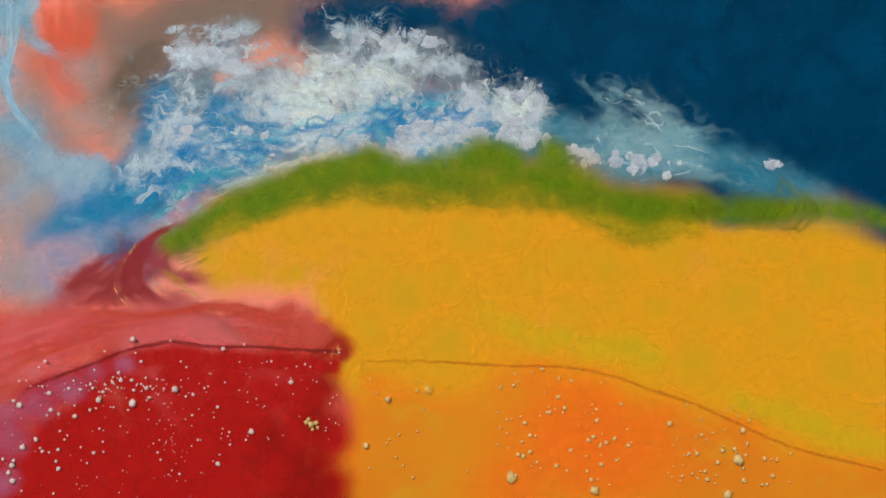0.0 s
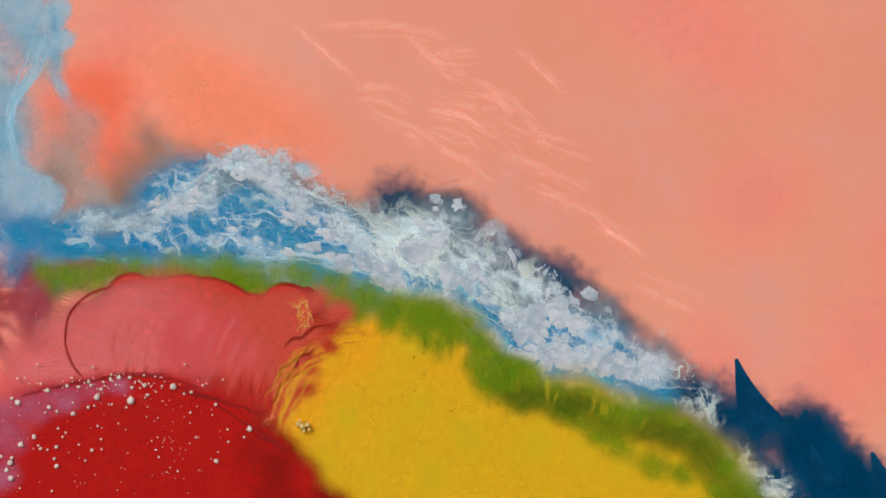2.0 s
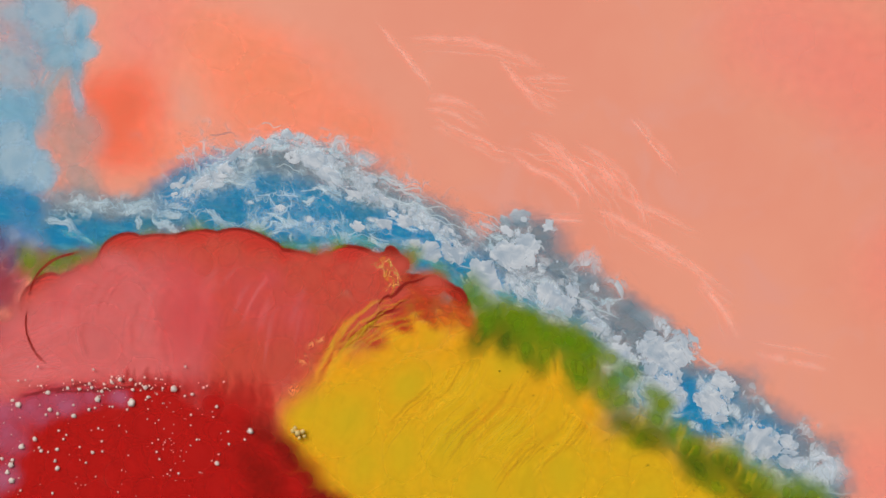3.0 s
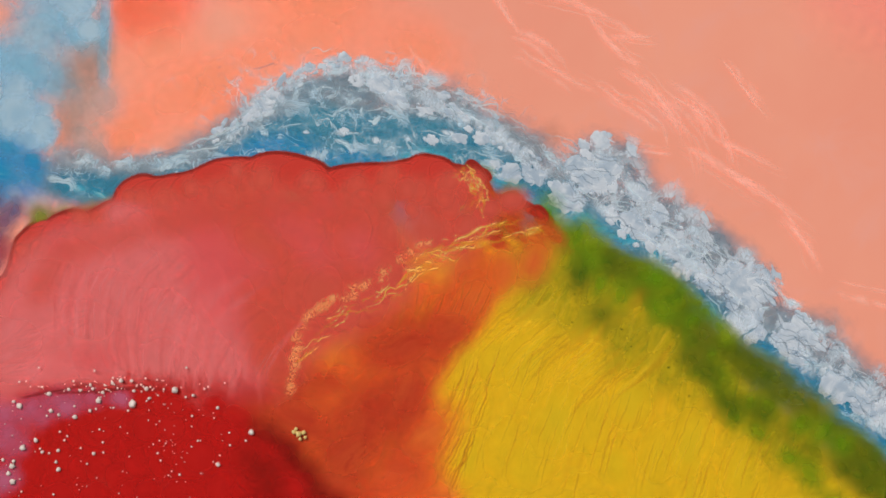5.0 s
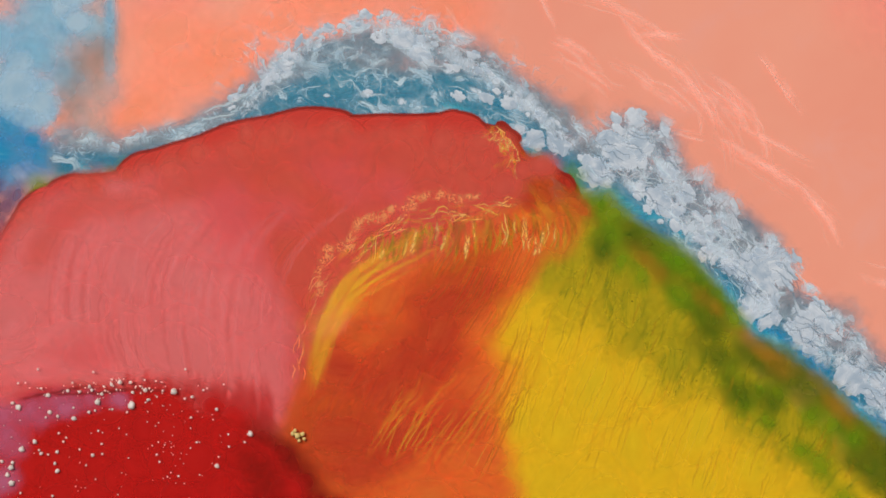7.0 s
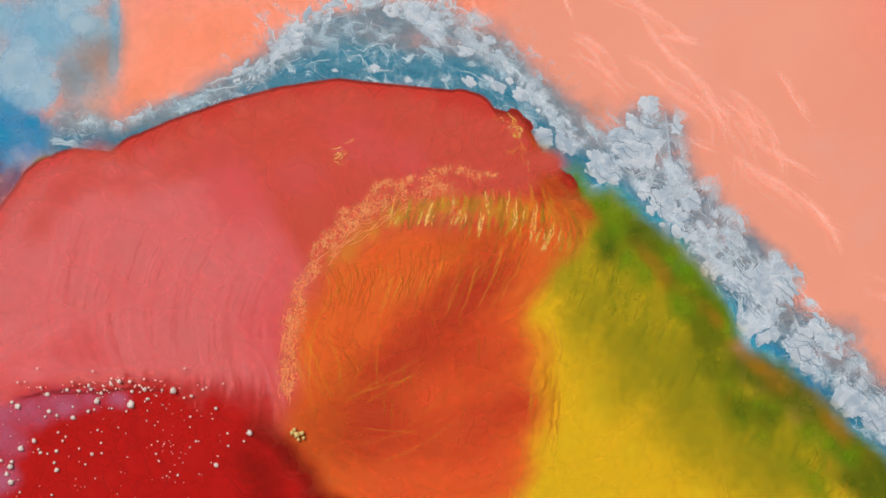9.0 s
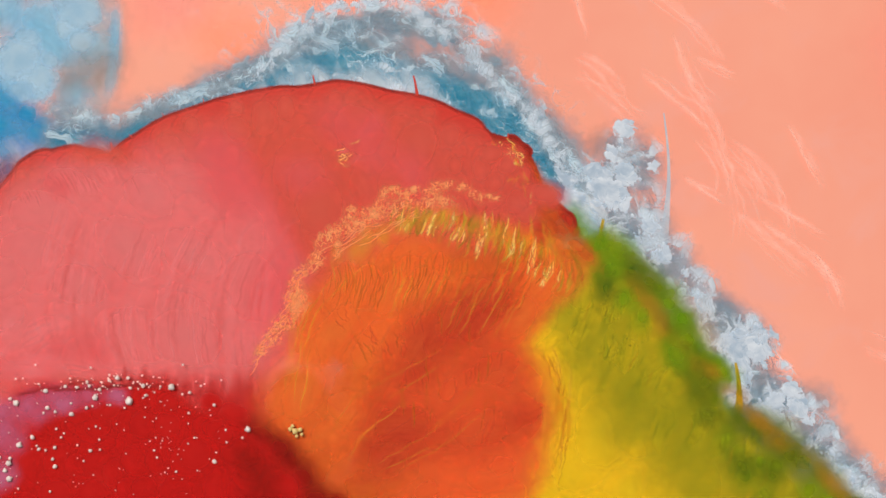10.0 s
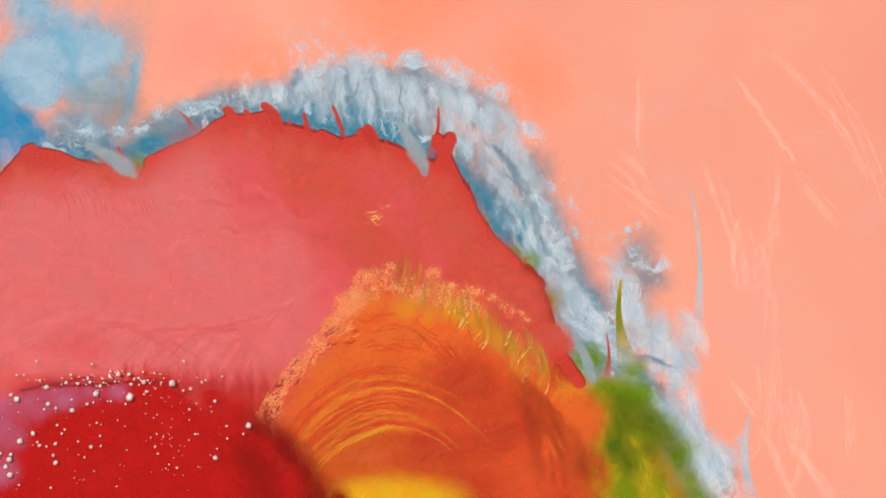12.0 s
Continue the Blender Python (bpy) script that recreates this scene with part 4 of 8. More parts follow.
M["pink"] = paint("pink_paint", lin(218, 113, 112), lin(215, 109, 108), inner=0.0, ragged=0.1, grain=110, along=5, fine=0.06, cover=0.9)
M["pinkveil"] = paint("thin_pink_paint", lin(218, 92, 94), lin(212, 84, 86), inner=0.0, ragged=0.1, grain=110, along=5, cover=0.5)
M["redsoft"] = paint("soft_red_paint", lin(207, 82, 65), lin(205, 84, 69), inner=0.0, ragged=0.08, grain=110, along=4, fine=0.06)
M["redveil"] = paint("thin_red_paint", lin(206, 78, 62), lin(203, 80, 66), inner=0.0, ragged=0.1, grain=110, along=4, cover=0.3)
M["crimson"] = paint("crimson_paint", lin(184, 24, 20), lin(190, 26, 22), inner=0.1, ragged=0.08, grain=80)
M["darkred"] = paint("dark_maroon_paint", lin(132, 20, 12), lin(140, 22, 14), inner=0.0, ragged=0.1, grain=110)
M["maroon"] = paint("maroon_paint", lin(138, 20, 13), lin(144, 22, 14), inner=0.0, ragged=0.1, grain=110, cover=0.5)
M["mauve"] = paint("mauve_paint", lin(186, 104, 136), lin(186, 80, 104), inner=0.0, ragged=0.3, grain=200, cover=0.75)
M["orange"] = paint("orange_paint", lin(220, 100, 42), lin(222, 108, 44), lin(214, 88, 42), inner=0.0, ragged=0.12, grain=160, along=6, fine=0.2, relief=0.15)
M["ember"] = paint("red_orange_paint", lin(218, 86, 44), lin(220, 94, 46), lin(212, 76, 40), inner=0.0, ragged=0.12, grain=200, along=4, fine=0.2, relief=0.15, cover=0.6)
M["lateorange"] = paint("dull_orange_paint", lin(200, 86, 33), lin(206, 98, 36), lin(192, 72, 33), inner=0.0, ragged=0.25, grain=170, along=7, fine=0.25, relief=0.2)
M["lateember"] = paint("dull_red_orange_paint", lin(190, 60, 34), lin(198, 74, 38), lin(176, 48, 28), inner=0.0, ragged=0.25, grain=200, along=5, fine=0.25, relief=0.2)
M["thread"] = paint("yellow_thread", lin(228, 164, 50), lin(220, 144, 50), inner=0.0, ragged=0.3, grain=500, along=6, cover=0.55, wisps=(0.36, 0.6, 500))
M["mosscomb"] = paint("green_comb_line", lin(90, 110, 16), lin(120, 124, 20), inner=0.0, ragged=0.25, grain=400, along=6, cover=0.45)
M["speck"] = paint("orange_speckle", lin(226, 134, 84), lin(232, 152, 98), inner=0.0, ragged=0.35, grain=500, wisps=(0.5, 0.57, 1300), rough=0.3)
M["crest"] = paint("yellow_green_crest", lin(204, 160, 44), lin(176, 148, 38), lin(216, 176, 66), inner=0.0, ragged=0.45, grain=300, along=3, cover=0.75, wisps=(0.4, 0.62, 420), fine=0.4)
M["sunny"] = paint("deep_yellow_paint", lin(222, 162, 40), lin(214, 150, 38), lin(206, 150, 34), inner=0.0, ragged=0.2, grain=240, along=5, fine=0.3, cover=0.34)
M["oliveveil"] = paint("thin_olive_paint", lin(170, 152, 26), lin(140, 138, 24), lin(112, 124, 20), inner=0.0, ragged=0.3, grain=260, along=5, fine=0.4, cover=0.3)


def plain(name, c, rough=0.4):
    n = Nodes(name)
    tc = n.add("ShaderNodeTexCoord")
    f = n.noise(tc.outputs["Object"], 900.0, 3.0).outputs["Fac"]
    n.t.links.new(n.mix(f, c, tuple(x * 0.82 for x in c[:3]) + (1,)), n.bsdf.inputs["Base Color"])
    n.bsdf.inputs["Roughness"].default_value = rough
    return n.mat


M["bead"] = plain("pale_bead", lin(246, 226, 216), 0.45)
M["goldbead"] = plain("golden_bead", lin(238, 206, 130), 0.4)


def tapering(name, c1, c2, cover=1.0, fade=0.75):
    """Paint of a drawn-out finger: it thins out towards the root."""
    n = Nodes(name)
    tc = n.add("ShaderNodeTexCoord")
    f = n.noise(tc.outputs["Object"], 300.0, 3.0).outputs["Fac"]
    y = n.add("ShaderNodeSeparateXYZ", i0=tc.outputs["Generated"]).outputs[1]
    n.t.links.new(n.mix(n.smooth(f, 0.4, 0.6), c1, c2), n.bsdf.inputs["Base Color"])
    n.t.links.new(n.math("MULTIPLY", n.smooth(n.math("ADD", y, n.math("MULTIPLY", f, 0.2)), 0.12, fade), cover), n.bsdf.inputs["Alpha"])
    n.bsdf.inputs["Roughness"].default_value = 0.4
    n.bsdf.inputs["Specular IOR Level"].default_value = 0.03
    return n.mat


M["fred"] = tapering("red_finger", lin(190, 50, 38), lin(200, 62, 50))
M["fnavy"] = tapering("dark_blue_finger", lin(4, 62, 96), lin(10, 70, 106), 1.0, 0.4)
M["fgold"] = tapering("green_gold_finger", lin(130, 134, 24), lin(190, 150, 36))
M["ffoam"] = tapering("pale_blue_finger", lin(190, 200, 208), lin(174, 190, 204), 0.85, 0.6)


def thread(name, c1, c2, cover=0.6, soft=1.0, taper=0.25, broken=None, rough=0.36, gloss=0.1):
    """Paint drawn out into a thread: it thins out to both sides and at its ends. broken: (lo, hi, scale) opens gaps."""
    n = Nodes(name)
    tc = n.add("ShaderNodeTexCoord")
    info = n.add("ShaderNodeObjectInfo")
    q = n.vec("ADD", tc.outputs["Object"], n.add("ShaderNodeCombineXYZ", i0=info.outputs["Random"], i1=info.outputs["Random"]).outputs[0])
    f = n.noise(q, 420.0, 3.0).outputs["Fac"]
    n.t.links.new(n.mix(n.smooth(f, 0.36, 0.64), c1, c2), n.bsdf.inputs["Base Color"])
    xyz = n.add("ShaderNodeSeparateXYZ", i0=tc.outputs["UV"])
    off = n.math("ABSOLUTE", n.math("SUBTRACT", n.math("MULTIPLY", xyz.outputs[1], 2.0), 1.0))
    body = n.smooth(off, 1.0, 1.0 - soft)
    ends = n.math("MULTIPLY", n.smooth(xyz.outputs[0], 0.0, taper), n.smooth(xyz.outputs[0], 1.0, 1.0 - taper))
    body = n.math("MULTIPLY", body, ends)
    if broken:
        lo, hi, sc = broken
        body = n.math("MULTIPLY", body, n.smooth(n.noise(q, sc, 4.0, 0.6, 0.8).outputs["Fac"], lo, hi))
    n.t.links.new(n.math("MULTIPLY", body, cover), n.bsdf.inputs["Alpha"])
    n.bsdf.inputs["Roughness"].default_value = rough
    n.bsdf.inputs["Specular IOR Level"].default_value = gloss
    return n.mat


M["t_gold"] = thread("golden_thread", lin(234, 176, 50), lin(226, 150, 46), 0.34)
M["t_cream"] = thread("cream_thread", lin(240, 214, 130), lin(230, 186, 84), 0.6, broken=(0.34, 0.56, 420))
M["t_brown"] = thread("brown_orange_thread", lin(172, 82, 20), lin(190, 100, 24), 0.5)
M["t_ochre"] = thread("ochre_thread", lin(204, 146, 26), lin(190, 128, 24), 0.3)
M["t_lemon"] = thread("lemon_thread", lin(238, 200, 44), lin(234, 190, 36), 0.32)
M["t_red"] = thread("red_thread", lin(196, 62, 36), lin(206, 80, 42), 0.42)
M["t_ember"] = thread("red_orange_thread", lin(206, 66, 40), lin(196, 58, 36), 0.3)
M["t_pink"] = thread("pale_pink_thread", lin(232, 132, 134), lin(226, 116, 118), 0.23)
M["t_rose"] = thread("deep_rose_thread", lin(190, 66, 62), lin(196, 72, 70), 0.2)
M["t_crimson"] = thread("crimson_thread", lin(176, 24, 20), lin(188, 34, 30), 0.45, taper=0.45)
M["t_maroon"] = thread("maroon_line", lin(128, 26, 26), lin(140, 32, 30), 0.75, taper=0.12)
M["t_rim"] = thread("dark_red_line", lin(132, 28, 20), lin(146, 34, 24), 0.9, soft=0.7, taper=0.2)
M["t_moss"] = thread("moss_green_thread", lin(84, 106, 14), lin(112, 122, 18), 0.35)
M["t_streak"] = thread("pale_salmon_thread", lin(255, 214, 200), lin(252, 196, 178), 0.23, broken=(0.3, 0.6, 260))
M["t_white"] = thread("white_thread", lin(226, 236, 240), lin(196, 216, 226), 0.5, soft=0.8, broken=(0.32, 0.5, 330))
M["t_slate"] = thread("slate_thread", lin(84, 116, 138), lin(110, 130, 146), 0.5)
M["t_sky"] = thread("sky_blue_thread", lin(140, 190, 214), lin(170, 204, 220), 0.7)
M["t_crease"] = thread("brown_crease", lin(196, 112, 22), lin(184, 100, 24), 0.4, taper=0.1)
M["t_salmonred"] = thread("warm_red_thread", lin(228, 96, 62), lin(214, 104, 74), 0.5, taper=0.4)
M["t_smoke"] = thread("smoky_brown_thread", lin(108, 92, 78), lin(128, 104, 88), 0.6, taper=0.4)
M["t_redtip"] = thread("red_tip", lin(192, 50, 38), lin(200, 60, 46), 1.0, soft=0.35, taper=0.05)
M["t_wine"] = thread("wine_red_thread", lin(150, 44, 50), lin(168, 56, 62), 0.6, taper=0.35)
M["t_peach"] = thread("peach_speckle", lin(236, 156, 104), lin(228, 134, 84), 0.75)
M["t_rust"] = thread("dark_rust_streak", lin(150, 50, 26), lin(166, 60, 28), 0.4, taper=0.4)
M["t_mossveil"] = thread("soft_green_streak", lin(88, 118, 14), lin(112, 130, 18), 0.22, taper=0.45)
M["t_tuft"] = thread("yellow_green_tuft", lin(206, 160, 44), lin(176, 146, 34), 0.5, taper=0.35)
M["t_blue"] = thread("bright_blue_thread", lin(4, 122, 184), lin(20, 140, 192), 0.6, taper=0.35)
M["t_cyan"] = thread("cyan_thread", lin(84, 182, 204), lin(120, 200, 214), 0.45, taper=0.35)
M["t_gauze"] = thread("gauzy_blue_thread", lin(132, 176, 186), lin(160, 196, 200), 0.4, taper=0.3, broken=(0.3, 0.6, 200))
M["t_wisp"] = thread("grey_white_thread", lin(206, 214, 222), lin(180, 194, 206), 0.42, taper=0.35)
M["t_bay"] = thread("slate_blue_inlet", lin(140, 160, 170), lin(160, 166, 168), 0.9, soft=0.6, taper=0.12)
M["froth"] = paint("thick_white_foam", lin(206, 213, 222), lin(166, 182, 198), lin(216, 222, 229), inner=9, outer=10, grain=240, rough=0.5, relief=0.25, wisps=(0.39, 0.47, 190), warp=0.008, marble=0.002)
M["tray"] = plain("white_tray", lin(225, 225, 222), 0.5)


# ---- shapes ----
SHAPES = {}


def disc(size, stretch=1.0, lift=0.0):
    """A low cushion of paint, size in plan units: a film that thickens towards its middle."""
    key = ("disc", round(size), round(stretch, 1), lift)
    if key not in SHAPES:
        verts, faces, seg = [(0, 0, lift * U)], [], 28
        rings = (0.3, 0.6, 0.85, 1.0)
        for r in rings:
            for k in range(seg):
                a = k / seg * math.tau
                verts.append((math.cos(a) * r * size * stretch * U, math.sin(a) * r * size * U, lift * U * (1 - r * r)))
        for k in range(seg):
            faces.append((0, 1 + k, 1 + (k + 1) % seg))
        for j in range(len(rings) - 1):
            for k in range(seg):
                b, c = 1 + j * seg, 1 + (j + 1) * seg
                faces.append((b + k, c + k, c + (k + 1) % seg, b + (k + 1) % seg))
        me = bpy.data.meshes.new("film")
        me.from_pydata(verts, [], faces)
        for p in me.polygons:
            p.use_smooth = True
        SHAPES[key] = me
    return SHAPES[key]


def lump(size, variant, stretch=1.0, rag=0.45, high=2.5):
    """An uneven clump of foam with lobes, dents and a ragged outline."""
    key = ("lump", round(size), variant, round(stretch, 1), high)
    if key not in SHAPES:
        seg, rings = 56, 5
        verts, faces = [], []

        def out(a):
            p = Vector((math.cos(a), math.sin(a), variant * 3.7))
            return 1 + rag * (noise.noise(p * 1.4) + 0.55 * noise.noise(p * 3.4) + 0.35 * noise.noise(p * 7.5) + 0.2 * noise.noise(p * 15))

        verts.append((0, 0, high * U))
        for j in range(1, rings + 1):
            r = j / rings
            for k in range(seg):
                a = k / seg * math.tau
                rr = r * out(a)
                x, y = math.cos(a) * rr, math.sin(a) * rr
                h = high * math.sqrt(max(0, 1 - r ** 4)) * (0.75 + 0.5 * noise.noise(Vector((x * 2.6, y * 2.6, variant))))
                if j == rings:
                    h = -0.4
                verts.append((x * size * stretch * U, y * size * U, h * U))
        for k in range(seg):
            faces.append((0, 1 + k, 1 + (k + 1) % seg))
        for j in range(rings - 1):
            for k in range(seg):
                b, c = 1 + j * seg, 1 + (j + 1) * seg
                faces.append((b + k, c + k, c + (k + 1) % seg, b + (k + 1) % seg))
        me = bpy.data.meshes.new("clump")
        me.from_pydata(verts, [], faces)
        for p in me.polygons:
            p.use_smooth = True
        SHAPES[key] = me
    return SHAPES[key]


def with_material(me, mat):
    key = (me.name, mat.name)
    if key not in SHAPES:
        m = me.copy()
        m.materials.clear()
        m.materials.append(mat)
        SHAPES[key] = m
    return SHAPES[key]


MOVES = []
COUNT = [0]


def thing(name, label, category, kind=""):
    return tagged(new(name), label, category, kind=kind)


def film(parent, name, me, mat, layer, t0, u, v, z, turn=0.0, label="", glaze=True, sink=None):
    """A piece of paint that lies at (u, v) at t0 and drifts with its layer; layer None: it rests."""
    ob = new(name, with_material(me, M[mat]))
    ob.parent = parent
    if label:
        ob["label"] = label
    COUNT[0] += 1
    zz = z * 0.004 + (COUNT[0] * 37 % 283) * 0.0000003
    # a glaze this thin lets the light through to the paint below it
    ob.visible_shadow = not glaze
    if layer is None:
        ob.matrix_basis = Matrix.Translation(spot(u, v, zz)) @ pose(0, 0, 0, 0, 0, turn)
    else:
        MOVES.append((ob, layer, t0, u, v, zz, turn, sink))
    return ob


def inside(poly, u, v):
    hit = False
    for (x0, y0), (x1, y1) in zip(poly, poly[1:] + poly[:1]):
        if (y0 > v) != (y1 > v) and u < (x1 - x0) * (v - y0) / (y1 - y0) + x0:
            hit = not hit
    return hit


def pairs(*n):
    return list(zip(n[::2], n[1::2]))


def scatter(poly, gap, rng, jitter=0.35):
    us, vs = [p[0] for p in poly], [p[1] for p in poly]
    v, row = min(vs), 0
    while v <= max(vs):
        u = min(us) + (gap / 2 if row % 2 else 0)
        while u <= max(us):
            a, b = u + rng.uniform(-jitter, jitter) * gap, v + rng.uniform(-jitter, jitter) * gap
            if inside(poly, a, b):
                yield a, b
            u += gap
        v += gap * 0.87
        row += 1


def along_line(line, gap):
    """Points and headings (degrees, as seen from above) along a line of plan points."""
    done = 0.0
    for (x0, y0), (x1, y1) in zip(line, line[1:]):
        d = math.hypot(x1 - x0, y1 - y0)
        while done <= d:
            yield x0 + (x1 - x0) * done / d, y0 + (y1 - y0) * done / d, -math.degrees(math.atan2(y1 - y0, x1 - x0))
            done += gap
        done -= d


def fill(parent, name, mat, layer, t0, poly, gap, size, z, rng, turn=None, stretch=1.0, lift=0.0, sink=None):
    for u, v in scatter(poly, gap, rng):
        a = rng.uniform(0, 360) if turn is None else turn + rng.uniform(-12, 12)
        film(parent, name, disc(size * rng.choice((0.9, 1.0, 1.15)), stretch, lift), mat, layer, t0, u, v, z, a, sink=sink(u, v) if sink else None)


def band(parent, name, mat, layer, t0, line, gap, size, z, rng, spread=0.0, stretch=1.0, lift=0.0, tilt=0.0, sink=None):
    for u, v, a in along_line(line, gap):
        film(parent, name, disc(size * rng.choice((0.85, 1.0, 1.15)), stretch, lift), mat, layer, t0,
             u + rng.uniform(-spread, spread), v + rng.uniform(-spread, spread), z, a + tilt + rng.uniform(-8, 8), sink=sink)


def curve(line, n):
    """n + 1 points on a smooth curve through the points of line."""
    p = [line[0]] + list(line) + [line[-1]]
    out = []
    for i in range(n + 1):
        s = i / n * (len(line) - 1)
        k = min(int(s), len(line) - 2)
        f = s - k
        a, b, c, d = p[k:k + 4]
        out.append(tuple(0.5 * (2 * b[j] + (c[j] - a[j]) * f + (2 * a[j] - 5 * b[j] + 4 * c[j] - d[j]) * f * f + (3 * b[j] - a[j] - 3 * c[j] + d[j]) * f ** 3) for j in (0, 1)))
    return out


def strand(parent, name, mat, layer, t0, line, width, z, sink=None, label="", wave=0.0, lift=0.05, thin=0.35):
    """A long thread of paint with a rounded back along line, which lies there at t0 and drifts with its layer.
    wave: how far it wriggles; thin: how much of its width is left at its ends."""
    long = sum(math.dist(a, b) for a, b in zip(line, line[1:]))
    n = max(6, min(28, int(long / 9)))
    pts = curve(line, n)
    COUNT[0] += 1
    seed = COUNT[0] * 0.713
    if wave:
        pts = [(a + wave * noise.noise((i * 0.45, seed, 0)), b + wave * noise.noise((i * 0.45, seed, 9))) for i, (a, b) in enumerate(pts)]
    cu, cv = pts[n // 2]
    verts, faces, uv = [], [], []
    for i, (a, b) in enumerate(pts):
        (x0, y0), (x1, y1) = pts[max(i - 1, 0)], pts[min(i + 1, n)]
        d = math.hypot(x1 - x0, y1 - y0) or 1
        nx, ny = -(y1 - y0) / d, (x1 - x0) / d
        w = width * 0.5 * (thin + (1 - thin) * math.sin(math.pi * i / n)) * (1 + 0.35 * noise.noise((i * 0.5, seed, 4)))
        for k in (-1, 0, 1):
            verts.append(((a + nx * w * k - cu) * U, -(b + ny * w * k - cv) * U, lift * w * U * (1 - abs(k))))
            uv.append((i / n, 0.5 + k / 2))
    for i in range(n):
        for k in (0, 1):
            c = i * 3 + k
            faces.append((c, c + 1, c + 4, c + 3))
    me = bpy.data.meshes.new(name)
    me.from_pydata(verts, [], faces)
    layer_uv = me.uv_layers.new(name="UVMap")
    for loop in me.loops:
        layer_uv.data[loop.index].uv = uv[loop.vertex_index]
    for p in me.polygons:
        p.use_smooth = True
    me.materials.append(M[mat])
    ob = new(name, me)
    ob.parent = parent
    ob.visible_shadow = False
    if label:
        ob["label"] = label
    zz = z * 0.004 + (COUNT[0] * 37 % 283) * 0.0000003
    if layer is None:
        ob.matrix_basis = Matrix.Translation(spot(cu, cv, zz))
    else:
        MOVES.append((ob, layer, t0, cu, cv, zz, 0.0, sink))
    return ob


def comb(parent, name, mats, layer, t0, first, last, count, widths, z, sink=None, label="", span=(0.3, 0.8), wave=3.0, lift=0.05, seed=1):
    """Many threads between two guide lines with the same number of points, each over a part of their length."""
    r = random.Random(seed)
    a, b = curve(first, 40), curve(last, 40)
    for k in range(count):
        f = min(max((k + r.uniform(0.0, 1.0)) / count, 0), 1)
        share = r.uniform(*span)
        i0 = int(r.uniform(0, 1 - share) * 40)
        i1 = min(40, i0 + max(4, int(share * 40)))
        pts = [(a[i][0] + (b[i][0] - a[i][0]) * f, a[i][1] + (b[i][1] - a[i][1]) * f) for i in range(i0, i1 + 1, max(1, (i1 - i0) // 5))]
        strand(parent, name, r.choice(mats), layer, t0, pts, r.uniform(*widths), z, sink, label, wave, lift)


def wells(*t):
    """Wells up between the first two times and is drawn under between the last two."""
    return ("wells",) + t


# ---- the bath ----
def slab(name, w, d, z0, z1, mat):
    bm = bmesh.new()
    bmesh.ops.create_cube(bm, size=1, matrix=Matrix.Translation((0, 0, (z0 + z1) / 2)) @ Matrix.Diagonal((w, d, z1 - z0, 1)))
    bmesh.ops.bevel(bm, geom=bm.edges[:], offset=min(0.002, (z1 - z0) / 3), segments=2, affect="EDGES")
    me = bpy.data.meshes.new(name)
    bm.to_mesh(me)
    bm.free()
    me.materials.append(mat)
    return me


tagged(new("table", slab("table", 1.6, 1.2, -0.05, -0.012, M["tray"])), "plain pale table top under the tray", "table", kind="structure")
tray = tagged(new("tray", slab("tray", 0.56, 0.46, -0.012, -0.006, M["tray"])), "shallow white tray that holds the wet paint", "tray")
for x, y, w, d in ((0, 0.226, 0.56, 0.008), (0, -0.226, 0.56, 0.008), (-0.276, 0, 0.008, 0.44), (0.276, 0, 0.008, 0.44)):
    rim = new("rim", slab("rim", w, d, -0.006, 0.006, M["tray"]))
    rim.location = (x, y, 0)
    rim.parent = tray

rng = random.Random(7)
salmon = thing("salmon_paint", "smooth salmon-pink wet paint with pale drawn-out streaks", "paint")
bath = new("film", slab("bath", 0.542, 0.442, -0.006, 0.0, M["salmon"]))
bath.parent = salmon
tagged(salmon, kind="structure")


def fan(u, v):
    """The heading of paint drawn out from the spring of the lobe."""
    return math.degrees(math.atan2(800 - v, u - 500)) + 14


# warm blotches and brown haze in the salmon
for u, v, r in ((250, 190, 90), (330, 140, 100), (225, 225, 56), (410, 95, 90), (290, 60, 100), (480, 60, 80)):
    film(salmon, "blotch", disc(r, 1.4), "peach", "outer", 6.0, u, v, 0.052, 30, "orange-red blotch", sink=wells(3.6, 5.0, 9.0, 11.0))
for u, v, r in ((140, 130, 70), (120, 200, 50), (170, 90, 60), (960, 225, 40), (1000, 215, 40), (920, 190, 36)):
    film(salmon, "haze", disc(r, 1.4), "haze", "outer", 6.0, u, v, 0.2 if u < 300 else 0.08, 60, "brownish grey haze", sink=wells(3.6, 5.0))
for t0, u, v, r in ((2.5, 200, 270, 110), (2.5, 150, 200, 100), (1.0, 150, 180, 110), (0.5, 130, 110, 100), (0.0, 120, 50, 110), (0.0, 110, 160, 100), (2.5, 220, 300, 70)):
    film(salmon, "blotch", disc(r, 1.3), "blotch", "outer", t0, u, v, 0.05, rng.uniform(0, 90), "orange-red blotch", sink=(3.5, 7.0, 10, -330))
for t0, u, v, r in ((2.5, 450, 180, 130), (2.5, 350, 120, 120), (5.5, 560, 40, 110), (5.5, 750, 60, 100), (9.0, 420, 80, 100), (1.0, 300, 100, 120)):
    film(salmon, "veil", disc(r, 1.5), "peach", "outer", t0, u, v, 0.04, rng.uniform(-30, 30), "peach tinge")
